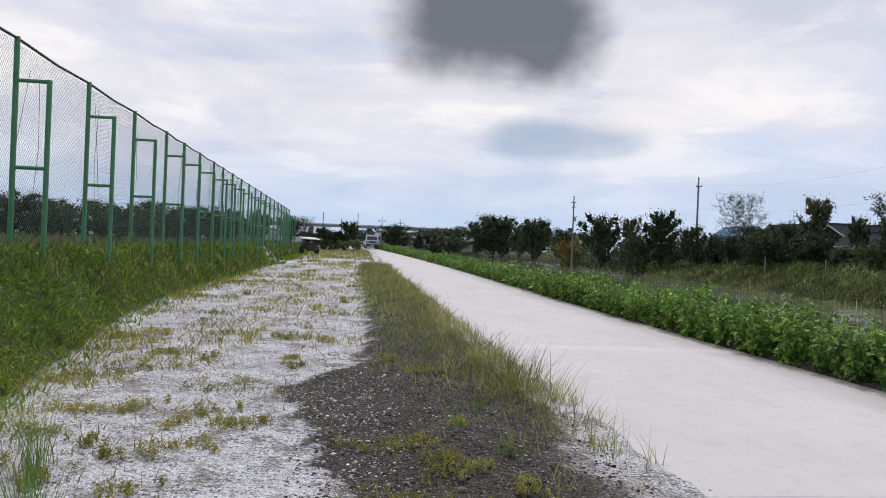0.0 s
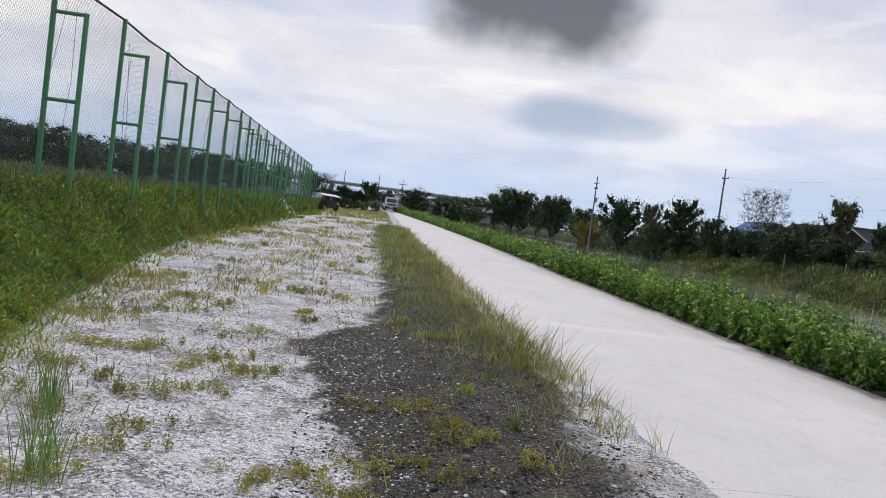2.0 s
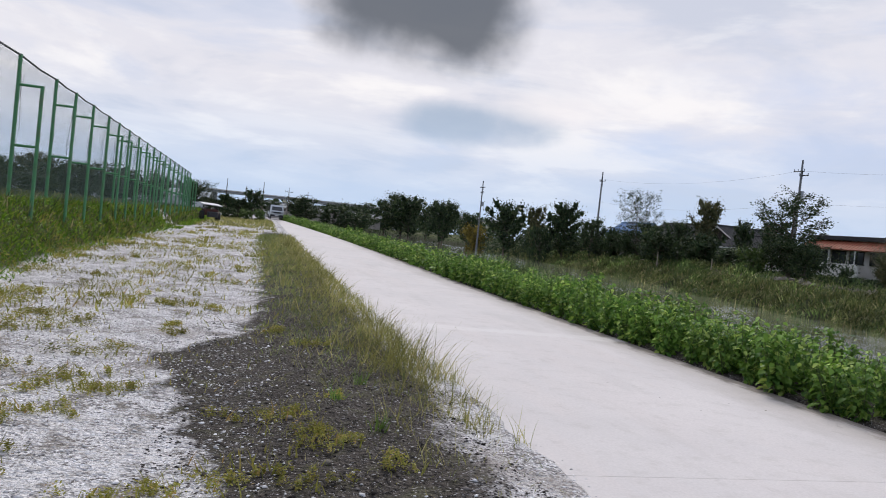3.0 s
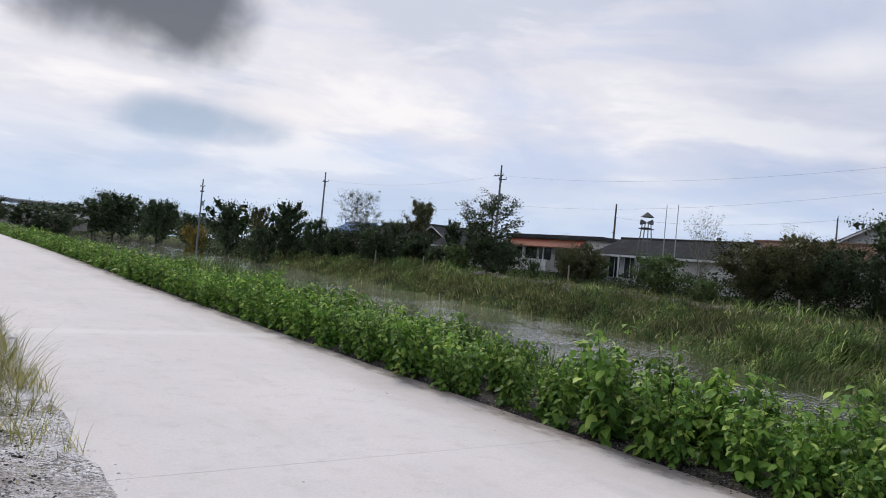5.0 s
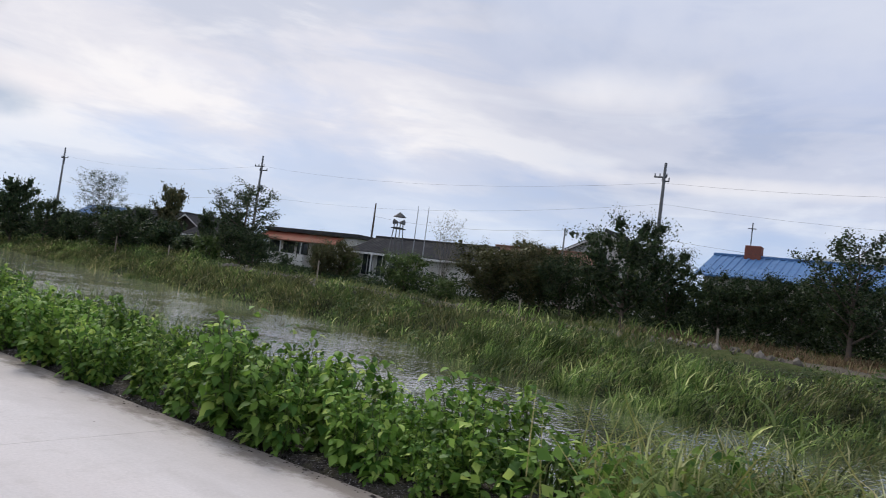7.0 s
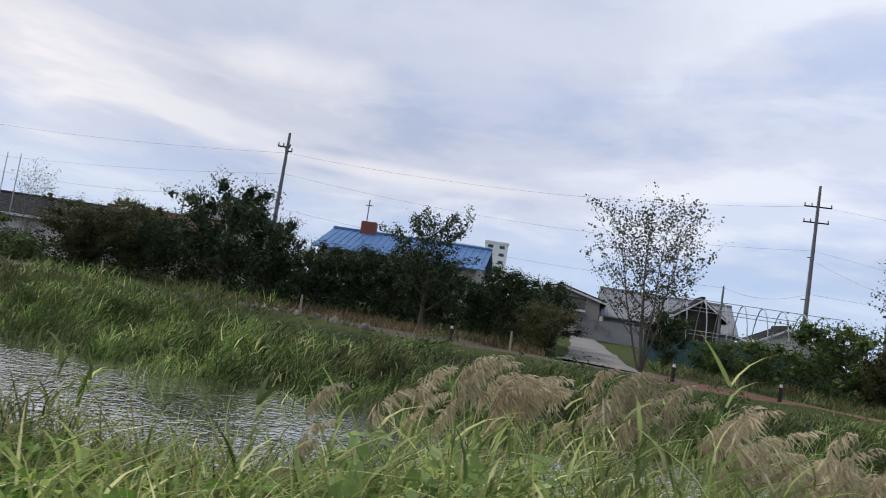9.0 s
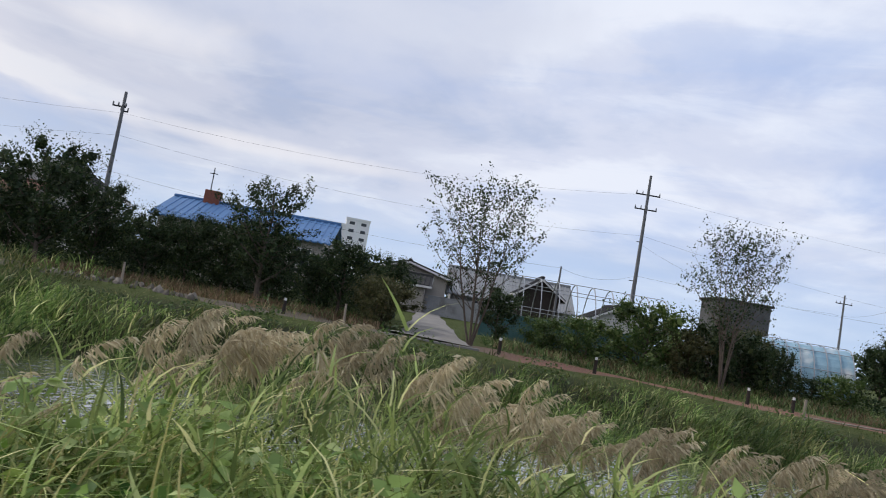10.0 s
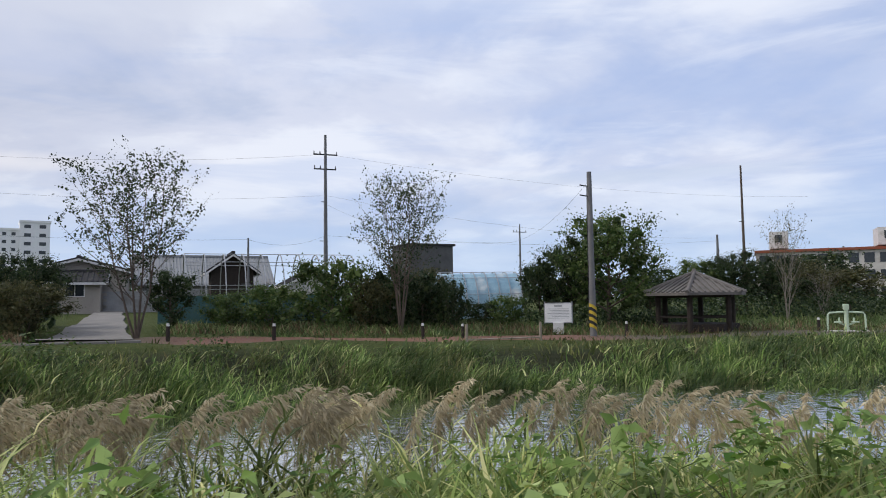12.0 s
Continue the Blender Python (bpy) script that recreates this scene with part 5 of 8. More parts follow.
    # tussocks across the water: green reeds opposite, drier sedge further up the canal
    for name, y0, y1, count, mat, label in (("far_reeds", -48, 17, 1250, "reed_dark", "dense green reeds drooping over the opposite canal bank"), ("far_sedge", 11, 135, 750, "sedge_far", "olive and tan sedge tussocks along the canal")):
        y = rng.uniform(y0, y1, count)
        u = rng.uniform(0, 0.86, count) ** 1.1
        x = water_far(y) - 0.3 + u * (bank_x(y) - 0.6 - water_far(y))
        tall = np.interp(u, [0, 0.15, 0.5, 0.7, 0.86], [0.8, 1.15, 0.75, 0.34, 0.16]) * (1 + 0.75 * lumps(x, y, 2.3, 3.0)) * rng.uniform(0.4, 1.35, count)
        lid = 0.48 + 0.16 * lumps(x, y, 1.1, 5.0) + 0.26 * smooth((y - 4) / 10) - 0.32 * np.exp(-(((y + 13.6) / 2.0) ** 2)) - ground_z(x, y)
        tall = np.minimum(tall, np.maximum(lid / 1.2, 0.12))
        gap = (np.abs(y + 17.3) < 2.3) & (x > 22.8)
        x, y, tall = x[~gap], y[~gap], tall[~gap]
        each = 26 if mat == "reed_dark" else 22
        k = len(x) * each
        tall = tall * rng.uniform(0.6, 1.25, len(x))
        az, out = rng.uniform(0, 2 * np.pi, k), rng.uniform(0, 1, k) ** 0.6
        size = np.repeat(rng.uniform(0.35, 1.0, len(x)), each)
        px, py = np.repeat(x, each) + np.cos(az) * out * size, np.repeat(y, each) + np.sin(az) * out * size - 0.1
        p = rooted(np.c_[px, py])
        crest = np.clip(np.repeat(tall, each), 0.25, 1.7) * (1 - 0.6 * out**2)
        thin = rng.uniform(0.008, 0.024, k) + 0.0005 * np.abs(py)
        up = rng.uniform(0, 1, k) < 0.35
        # upright blades from the root, and long leaves that arch over from part way up
        sets = [blades(p[up], crest[up] * rng.uniform(0.75, 1.2, up.sum()), thin[up], rng, 0.22, 0.4, 3, wind=(0.0, -0.07))]
        q = p[~up].copy()
        q[:, 2] += crest[~up] * rng.uniform(0.1, 0.85, len(q))
        sets.append(blades(q, rng.uniform(0.28, 0.62, len(q)) * np.clip(crest[~up], 0.4, 1.1), thin[~up] * 1.4, rng, 0.8, 1.6, 3, wind=(0.0, -0.16)))
        if mat == "reed_dark":
            tones = {"reed_dark": sets, "sedge_far": [], "tree_green": []}
            for c in range(260):
                y0 = rng.uniform(-46, 15)
                u = rng.uniform(-0.02, 0.6)
                x0 = float(water_far(y0) + u * (bank_x(y0) - water_far(y0)))
                if abs(y0 + 17.3) < 2.3 and x0 > 22.0:
                    continue
                m, r = 180, rng.uniform(0.4, 1.1)
                a, d = rng.uniform(0, 2 * np.pi, m), rng.uniform(0, 1, m) ** 0.55
                q = rooted(np.c_[x0 + r * d * np.cos(a), y0 + 1.3 * r * d * np.sin(a)])
                lid = rng.uniform(0.4, 0.85) + 0.22 * float(smooth((y0 - 4) / 10)) - float(ground_z(x0, y0))
                h = min(rng.uniform(0.75, 1.5), lid) * (1 - 0.45 * d**2)
                q[:, 2] += h * rng.uniform(0.15, 0.7, m)
                tone = ("reed_dark", "reed_dark", "reed_dark", "sedge_far", "tree_green", "tree_green")[rng.integers(6)]
                tones[tone].append(blades(q, rng.uniform(0.35, 0.6, m) * np.clip(h, 0.3, 1.2), rng.uniform(0.014, 0.034, m), rng, 0.45, 1.3, 3, wind=(-0.03, -0.22)))
            for c in range(330):
                y0 = 8 + 105 * rng.uniform(0, 1) ** 1.2
                u = rng.uniform(0.0, 0.95)
                x0 = float(water_far(y0) + u * (bank_x(y0) - water_far(y0)))
                m, r = 110, rng.uniform(0.5, 1.5)
                a, d = rng.uniform(0, 2 * np.pi, m), rng.uniform(0, 1, m) ** 0.55
                q = rooted(np.c_[x0 + r * d * np.cos(a), y0 + 1.6 * r * d * np.sin(a)])
                h = rng.uniform(0.3, 1.0) * (1 - 0.55 * d**2)
                q[:, 2] += h * rng.uniform(0.1, 0.7, m)
                tone = ("sedge_far", "sedge_far", "reed_dark", "tree_green")[rng.integers(4)]
                tones[tone].append(blades(q, rng.uniform(0.35, 0.7, m) * np.clip(h, 0.3, 1.0), rng.uniform(0.016, 0.036, m) + 0.0004 * y0, rng, 0.5, 1.1, 3, wind=(-0.03, -0.12)))
            stuff("withered_reeds", tones["sedge_far"], M["sedge_far"], "withered olive and tan reed clumps along the opposite bank", "reeds")
            stuff("dark_reeds", tones["tree_green"], M["tree_green"], "dark green reed clumps along the opposite bank", "reeds")
        stuff(name, sets, M[mat], label, "reeds")
    y = np.concatenate([rng.uniform(-45, 50, 7000), rng.uniform(30, 130, 9000)])
    u = rng.uniform(0.3, np.where(y < 46, 0.88, 1.0), len(y))
    x = water_far(y) + u * (bank_x(y) + 1.0 - water_far(y))
    p = rooted(np.c_[x, y])
    sets = [blades(p, np.minimum(rng.uniform(0.2, 0.6, len(p)), np.maximum(0.05, 0.42 + 0.6 * smooth((y - 4) / 10) - 0.4 * np.exp(-(((y + 15) / 3.0) ** 2)) - p[:, 2])) * np.interp(u, [0.5, 0.8], [1.0, 0.6]) * (1 + 0.45 * lumps(x, y, 2.2, 6.0)), rng.uniform(0.02, 0.05, len(p)) + 0.0007 * np.abs(y), rng, 0.4, 0.7, 3)]
    stuff("meadow_grass", sets, M["sedge_far"], "rough olive meadow grass above the reeds", "grass")
    sets = []
    for k in range(70):
        y0 = rng.uniform(-42, 26)
        u = rng.uniform(0.05, 0.7)
        x0 = float(water_far(y0) + u * (bank_x(y0) - water_far(y0)))
        if abs(y0 + 17.3) < 2.6 and x0 > 22.5:
            continue
        r, h, m = rng.uniform(0.5, 1.2), rng.uniform(0.5, 1.15), 260
        az, out = rng.uniform(0, 2 * np.pi, m), rng.uniform(0, 1, m) ** 0.5
        x, y = x0 + r * out * np.cos(az), y0 + 1.3 * r * out * np.sin(az)
        sets.append(leaves(np.c_[x, y, ground_z(x, y) + h * (1 - 0.7 * out**2) * rng.uniform(0.3, 1, m)], rng.uniform(0.07, 0.16, m), rng, 0.3, 0.6))
    stuff("bank_herbs", sets, M["tree_green"], "leafy green herbs between the far reeds", "weeds")
    y = rng.uniform(-40, 60, 9000)
    x = bank_x(y) + rng.uniform(-0.9, 5.5, len(y))
    keep = (lumps(x, y, 0.9, 3.0) + 0.6 * lumps(x, y, 0.3, 1.0) > np.interp(x - bank_x(y), [-0.5, 0.8, 2.6, 4], [-0.3, 0.35, 0.35, -0.6])) & ((x < bank_x(y) - 0.3) | (y < -20) | (y > -1))
    p = rooted(np.c_[x, y][keep])
    stuff("path_tufts", [blades(p, rng.uniform(0.06, 0.32, len(p)), rng.uniform(0.02, 0.05, len(p)), rng, 0.7, 0.8, 2)], M["sedge_far"], "olive grass tufts along the earth path", "grass")
    # dark undergrowth below the trees
    sets = []
    for y0, y1, x0, x1, tall, k in ((10, 31, 36.5, 40, 1.9, 8000), (-1.5, 10, 37, 40, 1.7, 4500), (-1, 15, 40, 42, 2.3, 5000), (-21, -8.5, 37.5, 41, 1.2, 4500), (-34, -22.5, 34, 38, 1.0, 3500), (31, 44, 39, 42, 0.6, 1800), (46, 75, 40, 45, 2.6, 7000), (75, 140, 40, 48, 4.4, 10000), (140, 420, 38, 62, 6.5, 9000), (-60, -34, 37, 46, 1.9, 8000)):
        k = int(k * 1.5)
        y = rng.uniform(y0, y1, k)
        x = rng.uniform(x0, x1, k)
        h = tall * (0.75 + 0.45 * lumps(x, y, 1.8, 2.0))
        sets.append(flecks(np.c_[x, y, ground_z(x, y) + rng.uniform(0, 1, k) ** 0.8 * h], rng.uniform(0.05, 0.13, k) * (1 + 0.014 * np.abs(y)), rng))
    k = 3200
    y = rng.uniform(-2, 17, k)
    sets.append(flecks(np.c_[rng.uniform(40.5, 42.5, k), y, ground_z(42, 8) + 2.5 * rng.uniform(0, 1, k) ** 0.8], rng.uniform(0.25, 0.5, k), rng))
    k = 15000
    u = rng.uniform(0, 1, k)
    x, y = -34 + 26 * u + rng.normal(0, 0.5, k), 46 + 19 * u**1.4 + rng.normal(0, 0.8, k)
    h = 2.5 + 0.7 * lumps(x, y, 1.6, 3.0)
    sets.append(flecks(np.c_[x, y, ground_z(x, y) + h * rng.uniform(0, 1, k) ** 0.8], rng.uniform(0.1, 0.24, k), rng))
    stuff("undergrowth", sets, M["tree"], "dark tangled undergrowth below the trees", "undergrowth")
    y = np.concatenate([rng.uniform(-2, 12, 4200), rng.uniform(-40, -20, 1500), rng.uniform(-22, -6.5, 2600)])
    x = bank_x(y) + np.concatenate([rng.uniform(2.2, 7.5, 5700), rng.uniform(4.0, 9.5, 2600)])
    keep = lumps(x, y, 1.3, 4.0) > -0.35
    p = rooted(np.c_[x, y][keep])
    stuff("dry_grass", [blades(p, rng.uniform(0.12, 0.5, len(p)), rng.uniform(0.015, 0.035, len(p)), rng, 0.4, 0.6, 3)], M["dry"], "dry brown grass at the foot of the trees", "grass")
    # low green planting and weeds beside the drive and along the earth path
    y = np.concatenate([rng.uniform(-24, -6.2, 7000), rng.uniform(-46, -24, 3500), rng.uniform(-2.0, 2.0, 1200)])
    x = bank_x(y) + 2.6 + 6.5 * rng.uniform(0, 1, len(y)) ** 0.8
    p = rooted(np.c_[x, y])
    h = rng.uniform(0.12, 0.45, len(p)) * (1 + 0.8 * lumps(x, y, 1.0, 6.0)) * smooth((x - bank_x(y) - 2.4) / 2.0)
    stuff("path_weeds", [blades(p, np.maximum(h, 0.05), rng.uniform(0.015, 0.04, len(p)), rng, 0.6, 0.8, 3)], M["slope"], "low green weeds along the earth path", "weeds")
    # meadow beyond the bank top
    y = rng.uniform(-60, 130, 9000)
    x = bank_x(y) + 5 + rng.uniform(0, 22, len(y))
    off = (y < -6.3) | (y > -1.9)
    x, y = x[off], y[off]
    p = rooted(np.c_[x, y])
    stuff("garden_grass", [blades(p, rng.uniform(0.15, 0.5, len(p)), 0.05 + 0.0005 * np.abs(y), rng, 0.3, 0.5, 2)], M["tree_green"], "green grass between trees and houses", "grass")


build_reeds()


# ---------------------------------------------------------------- trees
def tree_parts(seed, high=6.0, wide=2.4, clear=1.2, limbs=11, count=2600, size=0.13, puff=0.28, stems=1, droop=0.2, upright=0.6):
    """Wood as a Geo and crown arrays for a tree standing at the origin."""
    rng = np.random.default_rng(seed)
    g, tips = Geo(), []
    for s in range(stems):
        turn = 2 * math.pi * s / stems + rng.uniform(-0.3, 0.3)
        lean = rng.normal(0, 0.03, 2) if stems == 1 else np.array([math.cos(turn), math.sin(turn)]) * rng.uniform(0.10, 0.24)
        pts, rad = [], []
        n = 7
        r0 = 0.020 * high + 0.03 if stems == 1 else 0.017 * high / stems**0.6 + 0.01
        for k in range(n):
            u = k / (n - 1)
            pts.append(Vector((lean[0] * u**0.8 * high + rng.normal(0, 0.03) * u * high * 0.4, lean[1] * u * high + rng.normal(0, 0.03) * u * high * 0.4, -0.2 + u * (high * 0.86 + 0.2))))
            rad.append(r0 * (1 - 0.85 * u))
        g.path(pts, rad, 7)
        for b in range(limbs // stems + 1):
            u = clear / high + (0.92 - clear / high) * (b + rng.uniform(0, 1)) / (limbs // stems + 1)
            k = min(int(u * (n - 1) / 0.9), n - 2)
            f = u * (n - 1) / 0.9 - k
            base = pts[k].lerp(pts[k + 1], max(0, min(1, f)))
            az = b * 2.4 + rng.uniform(-0.5, 0.5)
            shape = math.sin(math.pi * min(1, 0.22 + 0.78 * (u - clear / high) / (1 - clear / high))) * 0.8 + 0.25
            long = wide * shape * rng.uniform(0.75, 1.15)
            d = Vector((math.cos(az), math.sin(az), upright * rng.uniform(0.6, 1.3)))
            mid = base + d * long * 0.5
            end = base + d * long * 0.95 + Vector((0, 0, 0.12 * long))
            r = rad[k] * 0.5
            g.path([base, mid, end], [r, r * 0.6, r * 0.2], 5)
            tips += [(base, mid, 0.4), (mid, end, 1.0)]
            for t in range(4):
                a = mid.lerp(end, rng.uniform(-0.4, 0.9))
                e = a + Vector((rng.normal(0, 1), rng.normal(0, 1), rng.uniform(0.0, 1.1))).normalized() * long * rng.uniform(0.25, 0.5)
                g.tube(a, e, r * 0.32, r * 0.1, 4, False)
                tips.append((a, e, 1.3))
        tips.append((pts[-3], pts[-1] + Vector((0, 0, high * 0.12)), 1.2))
    w = np.array([t[2] * (t[1] - t[0]).length for t in tips])
    pick = rng.choice(len(tips), count, p=w / w.sum())
    a, e = np.array([t[0] for t in tips])[pick], np.array([t[1] for t in tips])[pick]
    u = rng.uniform(0.15, 1.1, (count, 1))
    p = a + (e - a) * u + rng.normal(0, 1, (count, 3)) * puff * np.array([1, 1, 0.8])
    p[:, 2] = np.maximum(p[:, 2], 0.15)
    fit = high / (np.percentile(p[:, 2], 99.3) + 0.1)
    p = p * fit
    g.v = [tuple(Vector(q) * fit) for q in g.v]
    heavy = np.array([t[2] for t in tips])[pick]
    inner = np.where(heavy < 1.1, np.clip(1.9 - u[:, 0], 0.8, 1.75), 0.9) if count > 3000 and stems == 1 else 1.0
    crown = [flecks(p, rng.uniform(0.6, 1.3, count) * size * inner, rng)]
    if stems == 1 and puff > 0.2 and count > 1200:  # shaded inner leaves
        k = count // (9 if count > 4000 else 5)
        q = (a + (e - a) * rng.uniform(0.05, 0.55, (count, 1)))[:k] * fit + rng.normal(0, puff * 0.35, (k, 3))
        q[:, 2] = np.maximum(q[:, 2], 0.3)
        crown.append(flecks(q, rng.uniform(2.2, 3.6, k) * size, rng))
    return g, merged(crown)


TREES = {}


def tree(kind, x, y, high, mat, label, name="tree", bark="bark", group="", squash=1.0, z=None, **how):
    """A tree of a kind, scaled to its height; each kind's wood and crown are built once for each leaf colour."""
    if math.hypot(x, y) > 80:
        high *= 0.99
    if math.hypot(x, y) > 62.5 and "far_" + kind in KINDS:
        kind = "far_" + kind
    key = (kind, mat)
    base = {"high": 6.0}
    base.update(KINDS[kind])
    z = float(ground_z(x, y)) - 0.05 if z is None else z
    s = high / base["high"]
    turn = (x * 37.3 + y * 11.7) % 360
    m = pose(x, y, z, 0, 0, turn) @ Matrix.Diagonal((s * squash, s * squash, s, 1))
    if key in TREES:
        k = TREES[key].scale
        ob = copy_thing(TREES[key], pose(x, y, z, 0, 0, turn) @ Matrix.Diagonal((s * squash / k.x, s * squash / k.y, s / k.z, 1)))
    else:
        g, (v, f) = tree_parts(seed=len(TREES) + 3, **base)
        ob = new(name)
        ob.empty_display_size = 0.3
        ob.matrix_basis = m
        g.make("trunk", M[bark], ob)
        crown = new("crown", mesh_of("crown", v, f, M[mat]))
        crown.parent = ob
        TREES[key] = ob
    ob.name = name
    return tagged(ob, label, name.replace("_", " "), group)


KINDS = {
    "round": dict(high=6.0, wide=2.7, clear=0.9, limbs=18, count=6400, size=0.15, puff=0.30),
    "full": dict(high=6.0, wide=3.2, clear=0.8, limbs=24, count=10500, size=0.125, puff=0.30),
    "bush": dict(high=3.0, wide=2.0, clear=0.1, limbs=17, count=4600, size=0.105, puff=0.24, upright=0.5),
    "loose": dict(high=6.0, wide=2.3, clear=1.0, limbs=22, count=5600, size=0.13, puff=0.14, upright=0.8),
    "airy": dict(high=6.5, wide=2.2, clear=1.5, limbs=60, count=5600, size=0.10, puff=0.10, stems=5, upright=0.95),
    "bare": dict(high=5.0, wide=1.7, clear=0.9, limbs=40, count=1100, size=0.085, puff=0.10, stems=4, upright=1.2),
    "pine": dict(high=5.0, wide=2.4, clear=1.6, limbs=14, count=6000, size=0.14, puff=0.26, upright=0.2),
}
for kind in ("round", "full", "bush", "loose"):
    KINDS["far_" + kind] = dict(KINDS[kind], count=int(KINDS[kind]["count"] * 0.4), size=KINDS[kind]["size"] * 1.55)
KINDS["far_loose"].update(count=3200, puff=0.30)
LEAF_WORDS = {"tree": "dark green", "tree_olive": "olive green", "tree_green": "fresh green", "tree_gold": "yellowing"}
KIND_WORDS = {"round": "round-headed tree", "full": "dense broad-leaved tree", "bush": "low bushy shrub", "loose": "loose-crowned tree with leafy shoots", "airy": "airy tree with open pale branches", "bare": "nearly bare tree with thin upright branches", "pine": "flat-topped ornamental tree"}
